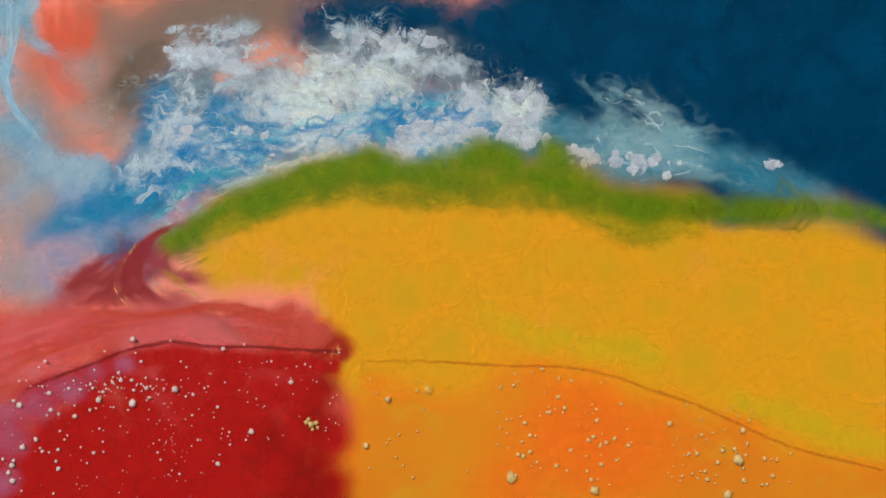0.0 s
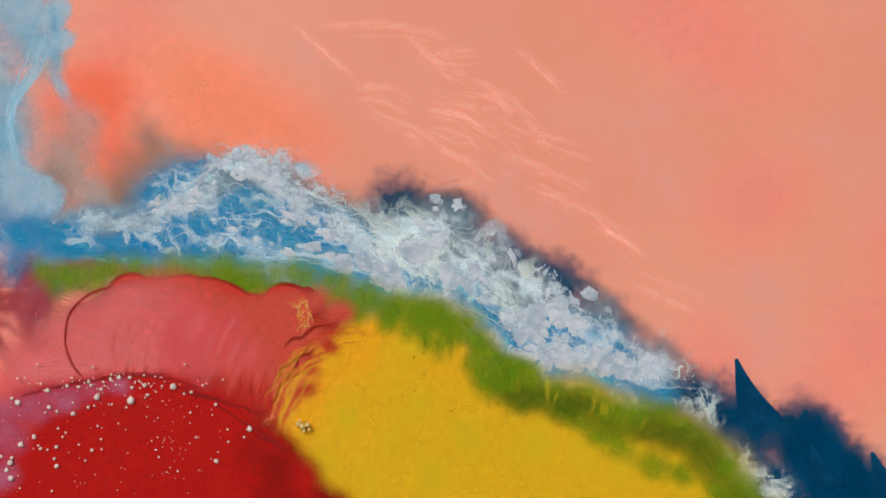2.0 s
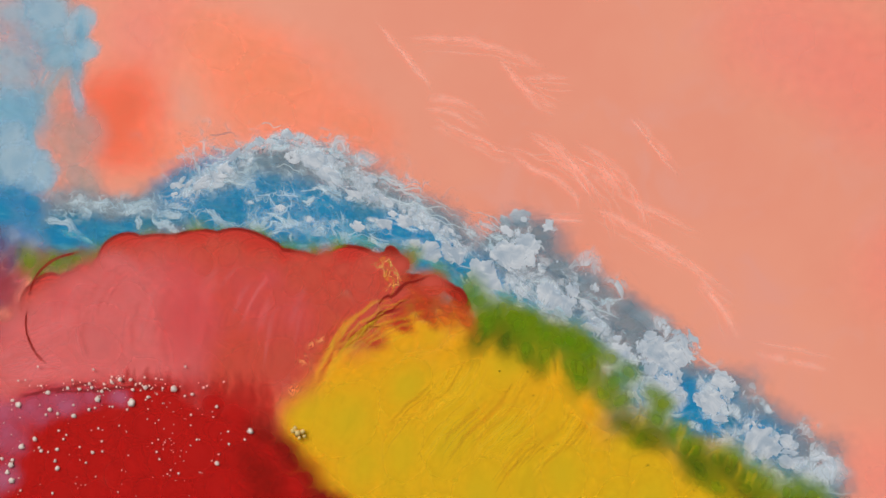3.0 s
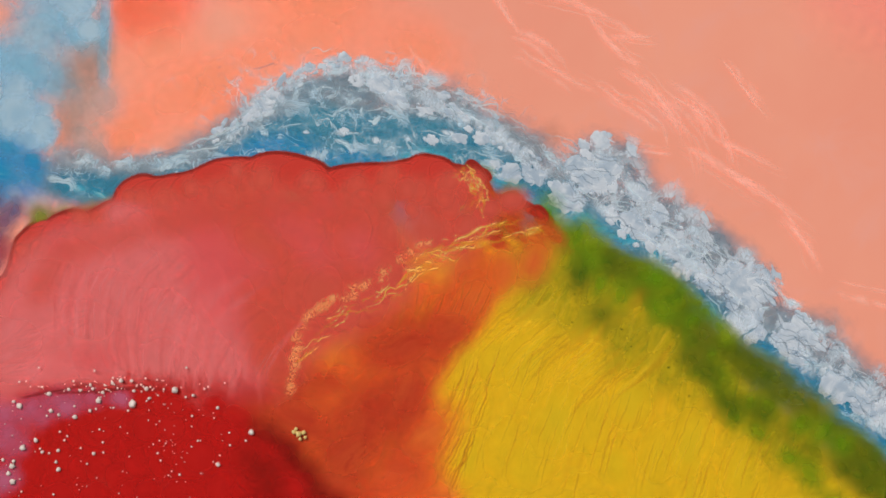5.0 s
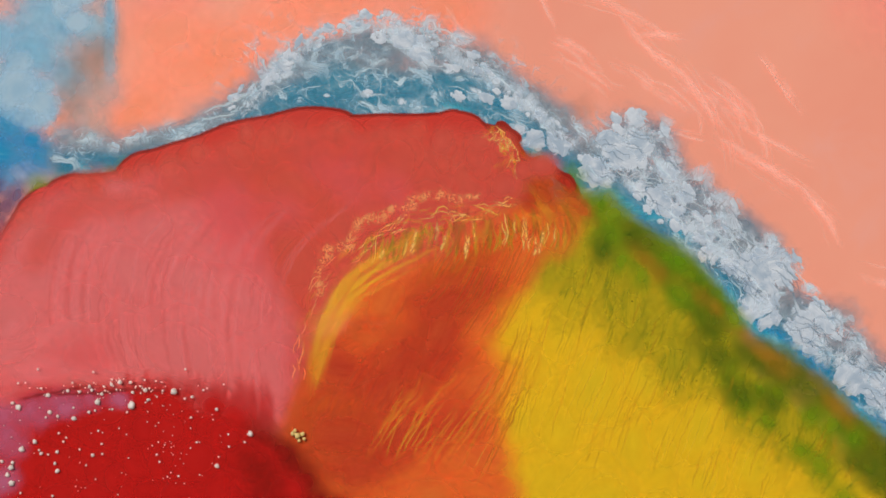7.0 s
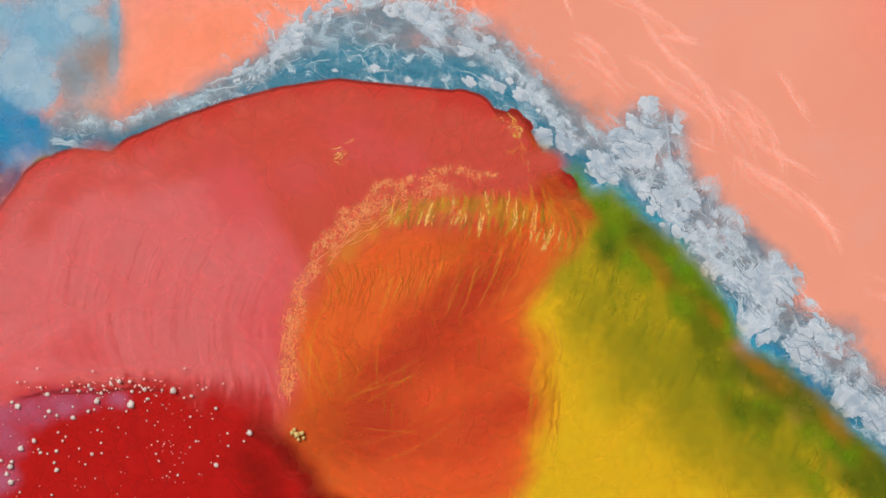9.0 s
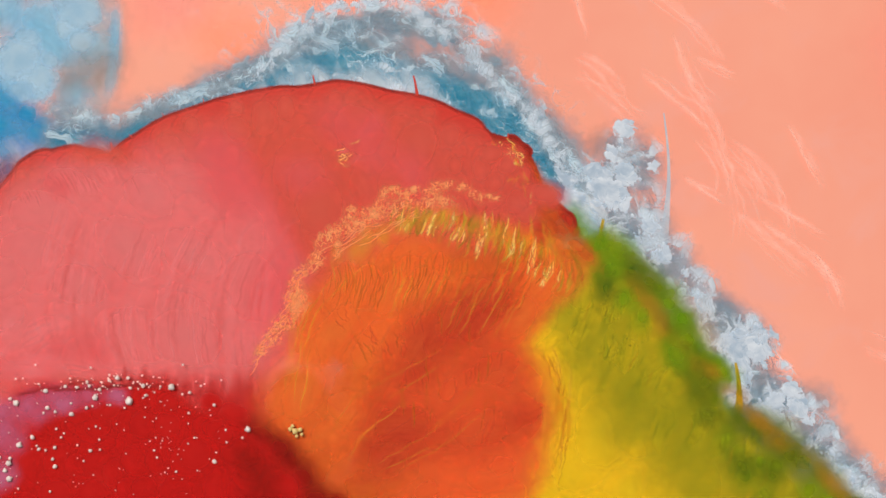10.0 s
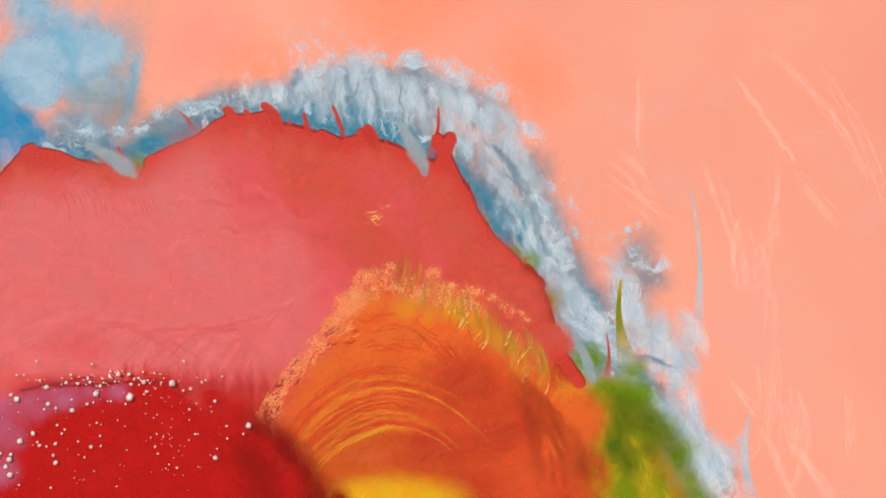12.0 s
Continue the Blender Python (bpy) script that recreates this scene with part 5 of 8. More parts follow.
for t0, u, v, r in ((2.5, 240, 60, 120), (2.5, 1450, 150, 200), (2.5, 1300, 60, 180), (1.0, 1250, 180, 160), (1.0, 1450, 260, 160), (1.0, 1450, 120, 180), (1.0, 1300, 60, 180), (2.5, 1500, 450, 160), (0.5, 950, 60, 120), (0.5, 1100, 30, 120), (0.5, 1400, 40, 120)):
    film(salmon, "veil", disc(r, 1.3), "rose", "outer", t0, u, v, 0.045, rng.uniform(-30, 30), "rosy tinge")
for line, t0, s, gap in ((pairs(170, 260, 230, 270, 290, 200, 400, 160, 480, 165, 560, 200, 590, 270, 660, 215, 780, 230, 880, 290), 1.0, 58, 34),
                         (pairs(400, 120, 520, 90, 620, 80, 740, 105, 850, 130), 0.5, 80, 50), (pairs(190, 60, 240, 140, 230, 220, 200, 290), 0.5, 56, 34), (pairs(170, 120, 210, 210), 0.0, 70, 30), (pairs(200, 60, 300, 40, 420, 10, 520, 0), 0.0, 90, 34), (pairs(240, 120, 330, 70, 420, 40), 0.0, 70, 34), (pairs(60, 120, 80, 220, 130, 270), 0.0, 60, 40),
                         (pairs(400, 30, 470, 20), 0.0, 80, 40),
                         (pairs(330, 260, 420, 225, 560, 250, 660, 320, 740, 370), 2.5, 40, 34),
                         (pairs(110, 250, 200, 262, 300, 250, 380, 215, 440, 165, 520, 90, 640, 70, 800, 90, 900, 165, 960, 205, 1010, 225, 1100, 205), 5.5, 40, 40)):
    for u, v, a in along_line(line, gap):
        if t0 > 2 and u > 1000 or t0 > 5:
            continue
        film(salmon, "haze", disc(s * rng.uniform(0.8, 1.2), 1.5), "haze", "outer", t0, u + rng.uniform(-9, 9), v + rng.uniform(-9, 9), 0.08, a, "brownish grey haze", sink=(1.6, 4.2, 300, 800, 1))
for t0, line in ((2.5, pairs(590, 45, 700, 165)), (2.5, pairs(700, 225, 760, 250, 830, 285)), (2.5, pairs(820, 90, 870, 150, 930, 190)),
                 (2.5, pairs(840, 230, 900, 270, 990, 340, 1020, 400)), (2.5, pairs(1040, 410, 1120, 450, 1220, 530)), (2.5, pairs(1240, 590, 1370, 640)),
                 (2.5, pairs(960, 250, 1010, 320)), (6.5, pairs(965, 55, 1010, 70, 1060, 120)), (6.5, pairs(1120, 60, 1200, 70)),
                 (6.5, pairs(1140, 95, 1200, 140, 1260, 230)), (6.5, pairs(1250, 240, 1330, 290, 1420, 350)), (6.5, pairs(1410, 340, 1450, 380, 1480, 440)),
                 (6.5, pairs(1240, 150, 1310, 200)), (10.5, pairs(1150, 30, 1240, 130, 1300, 250)), (10.5, pairs(1340, 60, 1420, 150)),
                 (10.5, pairs(1260, 360, 1300, 430, 1290, 480)), (10.5, pairs(1350, 480, 1470, 560)), (11.5, pairs(1230, 250, 1300, 400)),
                 (11.5, pairs(1400, 30, 1490, 150, 1560, 300)), (11.5, pairs(1260, 80, 1400, 240)), (11.5, pairs(1380, 560, 1420, 680, 1400, 780)),
                 (11.5, pairs(1280, 580, 1340, 640)), (11.5, pairs(1320, 20, 1440, 130, 1540, 270)), (11.5, pairs(1480, 560, 1510, 700)), (10.5, pairs(870, 60, 900, 160, 960, 260))):
    for k in range(5):
        du, dv = rng.uniform(-9, 9), rng.uniform(-9, 9)
        strand(salmon, "streak", "t_streak", "outer", t0, [(u + du * (1 + i * 0.4), v + dv * (1 + i * 0.4)) for i, (u, v) in enumerate(line)], rng.choice((3, 5, 8, 16)), 0.12, None, "pale thin streak", 6.0)

# ---- light blue and lilac paint at the edge ----
sky = thing("light_blue_paint", "cloudy light blue paint beside the salmon paint", "paint")
for t0, u, v, r in ((9.0, 130, 60, 90), (9.0, 150, 130, 80), (9.0, 150, 190, 60), (9.0, 190, 40, 60), (9.0, 180, 215, 44), (9.0, 190, 140, 60), (9.0, 170, -20, 90), (2.5, 100, 140, 60)):
    film(sky, "haze", disc(r, 1.4), "grey", "outer", t0, u, v, 0.17, 90, "greyish veil")
for t0, u, v, r in ((2.5, 20, 30, 110), (2.5, 70, 60, 70), (2.5, 100, 100, 44), (2.5, 0, 130, 90), (2.5, 10, 230, 70), (2.5, 20, 300, 75), (2.5, 0, 350, 80),
                    (9.0, 10, 30, 90), (9.0, 50, 90, 64), (9.0, 20, 140, 64), (0.5, 130, 370, 80), (0.5, 30, 260, 80),
                    (0.5, 20, 50, 60), (0.5, 10, 350, 100), (0.5, -10, 150, 70), (0.5, 60, 300, 60)):
    film(sky, "cloud", disc(r, 1.2), "sky", "outer", t0, u, v, 0.19, rng.uniform(0, 360), sink=(3.2, 6.5, -70, 0) if t0 == 2.5 and u > 60 else None)
for t0, u, v, r in ((2.5, 70, 345, 34), (2.5, 40, 310, 44), (2.5, 20, 280, 40), (9.0, 70, 150, 42), (9.0, 40, 180, 34), (9.0, 30, 120, 50), (9.0, 80, 120, 30), (0.5, 160, 350, 44), (0.5, 120, 340, 40), (2.5, 120, 40, 40), (2.5, 130, 90, 30), (2.5, 60, 20, 50)):
    film(sky, "milky_cloud", disc(r, 1.3), "milk", "outer", t0, u, v, 0.205, rng.uniform(0, 360), "milky pale cloud", sink=(3.2, 6.5, -70, 0) if t0 == 2.5 and u > 100 else None)
for u, v in ((206, 10), (206, 60), (204, 105)):
    film(sky, "strip", disc(22, 2.6), "sky", "outer", 9.0, u, v, 0.2, 90)
for t0, u, v, r in ((0.5, 60, 420, 100), (0.5, 130, 440, 90), (0.5, 200, 430, 80), (0.5, 10, 490, 90), (0.5, 260, 430, 60), (0.5, 90, 480, 60), (0.5, 330, 420, 44), (0.5, 40, 530, 60)):
    film(sky, "veil", disc(r, 1.4), "lilac", "outer", t0, u, v, 0.22, rng.uniform(-20, 20), "lilac veil")

for u, v, r in ((10, 300, 60), (16, 400, 70), (20, 490, 70), (60, 540, 50), (70, 360, 60)):
    film(sky, "veil", disc(r, 1.3), "grey", "outer", 0.0, u, v, 0.225, 80, "greyish veil", sink=(1.2, 2.4, -120, 0))

# ---- dark blue paint ----
navy = thing("dark_blue_paint", "deep dark blue paint that drains away between salmon and yellow", "paint")
fill(navy, "film", "navy", "outer", 0.5, pairs(600, 155, 660, 135, 800, 160, 930, 200, 1010, 125, 1180, 130, 1290, 175, 1800, 165, 1800, 760, 1400, 600,
                                               1150, 530, 1040, 470, 960, 330, 800, 230), 48, 96, 0.15, rng, sink=lambda u, v: (1.8, 4.2, 300, 800, 1) if u < 1060 else (2.6, 4.6, 300, 800, 1))
fill(navy, "film", "navy", "outer", 1.5, pairs(1180, 590, 1290, 640, 1420, 660, 1600, 760, 1800, 900, 1700, 1000, 1400, 820, 1250, 680), 60, 80, 0.15, rng, sink=lambda u, v: (2.6, 4.6, 300, 800, 1))
for u, v, a in along_line(pairs(670, 320, 740, 300, 840, 350, 920, 390, 1000, 460, 1100, 530, 1180, 580), 30):
    film(navy, "film", disc(34, 1.6), "dusk", "outer", 1.5, u, v, 0.15, a, sink=(2.2, 4.6, 300, 800, 1))
for u, v, a in along_line(pairs(1290, 80, 1380, 60, 1480, 90, 1568, 60), 40):
    film(navy, "veil", disc(40, 1.6), "slate", "outer", 0.5, u, v, 0.14, a, "greyish blue veil")
for u, v, a in along_line(pairs(1440, 110, 1500, 120, 1568, 130), 24):
    film(navy, "veil", disc(26, 1.6), "gauze", "outer", 0.5, u, v, 0.16, a, "pale wisp")

# ---- blue and teal band with foam ----
blue = thing("blue_paint", "marbled blue and teal paint under the white foam", "paint")
UPPER = pairs(110, 262, 200, 288, 300, 275, 390, 240, 450, 185, 530, 125, 620, 110, 700, 125, 800, 140, 860, 180, 950, 235, 1010, 275, 1060, 245, 1130, 260,
              1160, 330, 1230, 365, 1300, 420, 1370, 480, 1400, 530, 1450, 560, 1500, 620, 1600, 700)
LOWER = pairs(1600, 800, 1460, 700, 1400, 640, 1300, 600, 1270, 550, 1200, 500, 1130, 460, 1060, 430, 980, 380, 870, 300, 690, 290, 550, 275, 450, 280, 350, 310, 210, 335, 100, 340, 100, 300)
fill(blue, "film", "slate", "outer", 5.5, UPPER + LOWER, 34, 50, 0.24, rng, turn=0, stretch=1.4)
band(blue, "film", "teal", "outer", 5.5, pairs(120, 318, 220, 316, 350, 285, 450, 235, 560, 200, 700, 205, 850, 225, 930, 290, 1010, 350, 1080, 385, 1150, 430, 1230, 490, 1290, 570, 1400, 625, 1480, 700, 1600, 790), 20, 40, 0.26, rng, 8, 1.6)
fill(blue, "film", "teal", "outer", 5.5, pairs(470, 210, 560, 180, 700, 195, 830, 225, 880, 270, 870, 310, 690, 290, 470, 285), 36, 50, 0.28, rng, turn=0, stretch=1.6)
band(blue, "film", "blue", "outer", 5.5, pairs(900, 305, 1000, 365, 1070, 405, 1130, 445, 1210, 495, 1280, 570, 1400, 635, 1480, 715, 1600, 805), 26, 26, 0.28, rng, 4, 1.8)
band(blue, "film", "cyan", "outer", 5.5, pairs(1000, 375, 1070, 412, 1130, 450, 1210, 498, 1280, 575, 1400, 640, 1480, 718, 1600, 808), 22, 17, 0.29, rng, 3, 2.2)
band(blue, "film", "cyan", "outer", 1.5, pairs(200, 465, 330, 448, 460, 452, 560, 458, 620, 480, 690, 478, 760, 448, 800, 490, 830, 545), 22, 15, 0.32, rng, 3, 2.4)
band(blue, "veil", "slate", "outer", 5.5, pairs(250, 285, 350, 262, 430, 210, 530, 140, 620, 122, 700, 142, 800, 160, 870, 200, 960, 255), 22, 30, 0.305, rng, 6, 1.8)
for u, v, r in ((0, 260, 60), (40, 290, 60), (20, 320, 60), (80, 305, 40), (130, 300, 28), (180, 302, 24), (240, 300, 22)):
    film(blue, "film", disc(r, 1.4), "blue", "outer", 5.5, u, v, 0.215, 0)
for u, v, r in ((10, 230, 60), (50, 255, 50), (0, 280, 60), (90, 235, 36), (60, 215, 30)):
    film(blue, "film", disc(r, 1.3), "blue", "outer", 9.0, u, v, 0.216, 0)
fill(blue, "film", "blue", "outer", 0.5, pairs(150, 410, 240, 350, 300, 230, 420, 250, 520, 290, 600, 350, 700, 290, 760, 310, 870, 310, 940, 370, 700, 390, 380, 410), 44, 60, 0.308, rng, turn=10, stretch=1.5, sink=lambda u, v: (2.2, 9.0, -20, 320))
band(blue, "film", "teal", "outer", 1.0, pairs(1000, 520, 1100, 570, 1200, 640, 1300, 710, 1400, 730, 1560, 770, 1700, 900), 40, 60, 0.26, rng, 10, 1.4)

foam = thing("foam_crust", "lacy crust of white foam floating on blue paint", "foam")


def early(u, v):
    """Half of the crust comes up from under the green paint as the band widens."""
    return (4.2, 1.8, -20, 160) if rng.random() < 0.55 else None


fill(foam, "lace", "lace", "outer", 5.5, UPPER + LOWER, 54, 54, 0.33, rng, turn=-30, stretch=1.5, sink=early)
fill(foam, "lace", "lace", "outer", 0.5, pairs(260, 200, 300, 150, 440, 120, 540, 180, 600, 300, 520, 380, 400, 400, 280, 370), 54, 74, 0.33, rng, turn=-20, stretch=1.5)
band(foam, "lace", "lace", "outer", 5.5, pairs(110, 258, 200, 275, 300, 266, 390, 237, 450, 180, 530, 112, 620, 95, 700, 112, 800, 122, 860, 162, 960, 230, 1020, 275), 22, 26, 0.36, rng, 6, 2.0)
fill(foam, "swirl", "cream", "outer", 0.5, pairs(530, 280, 620, 200, 760, 200, 860, 250, 830, 290, 740, 310, 700, 260, 600, 330, 540, 340), 48, 80, 0.34, rng, turn=-25, stretch=1.5, sink=lambda u, v: (2.4, 4.4, 300, 800, 1))
fill(foam, "swirl", "cream", "outer", 0.5, pairs(850, 250, 1030, 320, 1040, 380, 960, 400, 880, 360, 730, 350, 720, 385, 1000, 420), 46, 56, 0.34, rng, turn=-25, stretch=1.5, sink=lambda u, v: (2.4, 4.4, 300, 800, 1))
band(foam, "swirl", "lace", "outer", 0.5, pairs(620, 140, 640, 170, 700, 150, 780, 160), 30, 34, 0.34, rng, 6, 1.8, sink=(1.8, 3.5, 300, 800, 1))
fill(foam, "crust", "crust", "outer", 5.5, pairs(1000, 300, 1060, 225, 1130, 240, 1170, 320, 1240, 350, 1310, 410, 1380, 480, 1340, 520, 1250, 470, 1150, 390, 1080, 340), 34, 44, 0.35, rng, sink=early)
fill(foam, "crust", "crust", "outer", 5.5, pairs(1390, 520, 1450, 540, 1500, 610, 1600, 690, 1600, 750, 1480, 680, 1400, 590, 1300, 540), 34, 40, 0.35, rng, sink=early)
band(foam, "crust", "crust", "outer", 5.5, pairs(430, 215, 490, 155, 560, 105, 640, 95, 700, 125, 780, 150, 850, 185, 920, 240, 990, 290), 20, 28, 0.35, rng, 10, 1.5)
band(foam, "veil", "gauze", "outer", 1.0, pairs(1180, 590, 1260, 650, 1340, 690, 1420, 690, 1500, 720), 24, 60, 0.35, rng, 24, 1.8)
band(foam, "veil", "gauze", "outer", 0.0, pairs(1070, 160, 1130, 190, 1180, 250, 1240, 290), 34, 56, 0.35, rng, 20, 1.6)
band(foam, "lace", "lace", "outer", 2.5, pairs(100, 395, 200, 400, 300, 395, 350, 370), 20, 22, 0.36, rng, 5, 2.6)
band(foam, "lace", "lace", "outer", 2.5, pairs(400, 435, 500, 432, 600, 440, 700, 490, 800, 520, 900, 540), 24, 22, 0.36, rng, 6, 2.4)

for line, way in ((pairs(420, 165, 480, 135, 560, 112, 640, 105, 720, 100, 800, 118, 860, 150, 900, 220, 940, 300, 985, 380), (300, 800)),
                  (pairs(560, 140, 640, 138, 720, 140, 800, 165, 850, 210, 890, 290, 940, 370, 985, 440), (300, 800)),
                  (pairs(1100, 470, 1140, 490, 1180, 480, 1205, 440, 1190, 500, 1150, 520), (300, 800)),
                  (pairs(1220, 600, 1260, 680, 1290, 760, 1310, 700, 1300, 860), (300, 800)),
                  (pairs(1000, 400, 1040, 450, 1110, 510, 1170, 550, 1210, 620, 1240, 740, 1260, 860), (300, 800))):
    for u, v, a in along_line(line, 21):
        film(foam, "wisp", disc(rng.choice((20, 26, 32)), 2.2), rng.choice(("wispy", "wispy", "whitewisp")), "outer", 11.0, u + rng.uniform(-14, 14), v + rng.uniform(-14, 14), 0.39,
             (100 if u < 900 else 120) + rng.uniform(-25, 25), "soft grey foam wisp", sink=(10.2, 8.7) + way + (1,))

for u, v, a in along_line(pairs(1090, 500, 1130, 560, 1170, 620, 1200, 690, 1215, 780, 1235, 880), 17):
    film(foam, "wisp", disc(rng.choice((26, 32, 40)), 2.0), rng.choice(("wispy", "wispy", "whitewisp")), "outer", 12.0, u + rng.uniform(-8, 26), v + rng.uniform(-14, 14), 0.39,
         105 + rng.uniform(-15, 15), "soft grey foam wisp", sink=(11.0, 9.4, 300, 800, 1))
for u, v, a in along_line(pairs(1000, 400, 1050, 450, 1110, 510, 1160, 560, 1190, 640, 1215, 740, 1235, 880), 18):
    film(blue, "veil", disc(42, 1.5), rng.choice(("slate", "teal", "slate")), "outer", 11.0, u + rng.uniform(-10, 10), v, 0.3, a, sink=(10.2, 8.7, 300, 800, 1))

clump = 0


def clumps(t0, line, gap, size, spread, z=0.38):
    global clump
    for u, v, a in along_line(line, gap):
        s = size * rng.choice((0.3, 0.4, 0.5, 0.7, 0.9))
        clump += 1
        sink = (9.0, 10.4, -60, 190) if u < 1000 and t0 > 5 else (3.5, 1.8, -20, 150) if clump % 3 and t0 > 5 else (2.2, 4.0, 300, 800, 1) if t0 < 2 else None
        ob = film(None, "foam_clump", lump(round(s / 3) * 3 + 2, clump % 13, rng.choice((1.3, 1.7, 2.2)), 0.42, 0.2), "foam", "outer", t0,
                  u + rng.uniform(-spread, spread), v + rng.uniform(-spread, spread), z, a + rng.uniform(-25, 25), sink=sink)
        tagged(ob, "lumpy clump of white foam on the blue paint", "foam clump", "foam clumps")


clumps(5.5, pairs(420, 215, 490, 160, 560, 98, 640, 85, 700, 125, 760, 165, 840, 185, 900, 225, 970, 285), 70, 10, 12)
clumps(5.5, pairs(650, 112, 690, 125, 720, 160), 24, 24, 5)
clumps(5.5, pairs(560, 210, 630, 210, 700, 225, 800, 215), 60, 12, 12)
clumps(5.5, pairs(1010, 320, 1050, 250, 1110, 250, 1140, 300, 1200, 340, 1260, 390, 1320, 440, 1370, 490), 110, 13, 20)
clumps(5.5, pairs(1030, 330, 1130, 380, 1240, 450, 1330, 560, 1405, 600, 1500, 675, 1580, 740), 62, 32, 6)
clumps(5.5, pairs(1400, 530, 1450, 550, 1500, 620, 1580, 690), 70, 12, 12)
clumps(5.5, pairs(905, 285, 935, 292), 18, 20, 4)
clumps(1.5, pairs(1120, 605, 1190, 670, 1260, 720, 1310, 700), 30, 20, 12)

for u, v, r in ((-5, 420, 44), (10, 385, 40), (-10, 460, 40), (30, 365, 30), (-20, 350, 50)):
    film(sky, "shade", disc(r, 1.3), "plum", "outer", 5.5, u, v, 0.23, 60, "dusky plum edge")

# ---- green paint ----
green = thing("green_paint", "grass-green paint between the blue and the yellow", "paint")
band(green, "film", "green", "middle", 1.5, pairs(150, 512, 250, 495, 400, 478, 520, 476, 620, 508, 700, 510, 760, 512, 800, 565, 880, 615, 1000, 630, 1100, 645, 1180, 705, 1280, 805, 1400, 905), 24, 40, 0.561, rng, 6, 1.2, tilt=90)
band(green, "film", "green", "middle", 1.5, pairs(160, 525, 300, 510, 450, 505, 600, 535, 760, 565, 850, 625), 34, 40, 0.562, rng, 8, 1.3, tilt=90, sink=(1.4, 0.8))
band(green, "film", "moss", "middle", 1.5, pairs(830, 615, 1000, 650, 1100, 665, 1200, 745, 1300, 845, 1400, 935), 34, 46, 0.563, rng, 8, 1.3, sink=(1.4, 0.8))
band(green, "film", "green", "middle", 0.5, pairs(340, 462, 480, 424, 660, 388, 720, 415, 800, 440, 950, 450, 1040, 485, 1100, 512, 1200, 545, 1300, 565, 1400, 575, 1568, 635, 1700, 690), 28, 40, 0.561, rng, 6, 1.3)
band(green, "film", "moss", "middle", 5.5, pairs(1090, 445, 1150, 485, 1220, 540, 1260, 600, 1340, 640, 1420, 700, 1500, 770, 1600, 860), 26, 52, 0.563, rng, 6, 1.2, sink=(4.6, 2.6))
band(green, "film", "green", "middle", 5.5, pairs(1075, 420, 1120, 450, 1200, 495, 1260, 545, 1290, 590), 22, 30, 0.564, rng, 5, 1.3, sink=(1.45, 1.0))
film(green, "tuft", disc(40, 1.6), "moss", "middle", 9.0, 1080, 440, 0.564, 90, sink=(3.0, 1.5))
film(green, "tuft", disc(30, 2.0), "green", "middle", 10.0, 1070, 450, 0.557, 90, sink=(3.0, 1.5))
film(green, "tuft", disc(44, 2.0), "moss", "middle", 11.0, 1080, 620, 0.557, 80, sink=(3.0, 1.5))
film(green, "tuft", disc(40, 2.0), "moss", "middle", 11.0, 1110, 760, 0.557, 110, sink=(3.0, 1.5))

band(green, "film", "amber", "middle", 9.0, pairs(1120, 410, 1160, 465, 1210, 515, 1255, 545, 1290, 600, 1350, 655, 1440, 705, 1500, 785, 1560, 830), 20, 26, 0.565, rng, 5, 1.6, sink=(6.0, 4.0))
for u, v in scatter(pairs(1000, 470, 1080, 440, 1160, 560, 1260, 640, 1360, 740, 1300, 740, 1120, 600), 34, rng):
    film(green, "speck", disc(rng.choice((2, 3)), 1.2), "moss", "middle", 7.0, u, v, 0.566, 0, "tiny dark green speck", sink=(2.0, 1.1))
for mat, poly in (("moss", pairs(1050, 640, 1110, 600, 1170, 740, 1200, 900, 1110, 900, 1080, 760)), ("rust", pairs(950, 590, 1020, 630, 1080, 770, 1100, 900, 1030, 900, 990, 730))):
    for u, v in scatter(poly, 40, rng):
        film(green, "wisp", disc(34, 2.0), rng.choice(("moss", "green", "olive")) if mat == "moss" else "rustveil", "middle", 11.5, u, v, 0.567, 112 + rng.uniform(-14, 14), "drawn-out %s streak" % ("green" if mat == "moss" else "rust-red"), sink=(11.0, 9.6, 330, 800, 1))

band(green, "film", "olive", "middle", 0.5, pairs(340, 478, 480, 448, 660, 425, 720, 446, 800, 470, 950, 482, 1040, 515, 1100, 544, 1200, 580, 1300, 600), 26, 34, 0.5605, rng, 6, 1.5, sink=(1.3, 2.2))

# ---- yellow paint ----
yellow = thing("yellow_paint", "glossy golden yellow paint with fine combed streaks", "paint")
fill(yellow, "film", "gold", "middle", 0.0, pairs(720, 415, 900, 415, 1200, 440, 1568, 480, 1750, 570, 1750, 780, 1300, 690, 1000, 600, 700, 590), 66, 100, 0.518, rng)
fill(yellow, "film", "gold", "middle", 0.0, pairs(340, 440, 450, 410, 620, 460, 700, 560, 620, 610, 560, 520, 420, 510, 350, 480), 50, 66, 0.519, rng)
fill(yellow, "film", "gold", "middle", 0.5, pairs(270, 515, 350, 470, 660, 435, 850, 470, 1000, 495, 1250, 575, 1800, 780, 1800, 960, 1400, 830, 1250, 750, 1000, 670, 660, 640, 570, 540, 440, 510), 66, 120, 0.52, rng)
band(yellow, "film", "yellow", "middle", 0.5, pairs(650, 640, 760, 668, 1000, 676, 1250, 752, 1400, 836, 1600, 900), 40, 50, 0.525, rng, 6, 1.3)
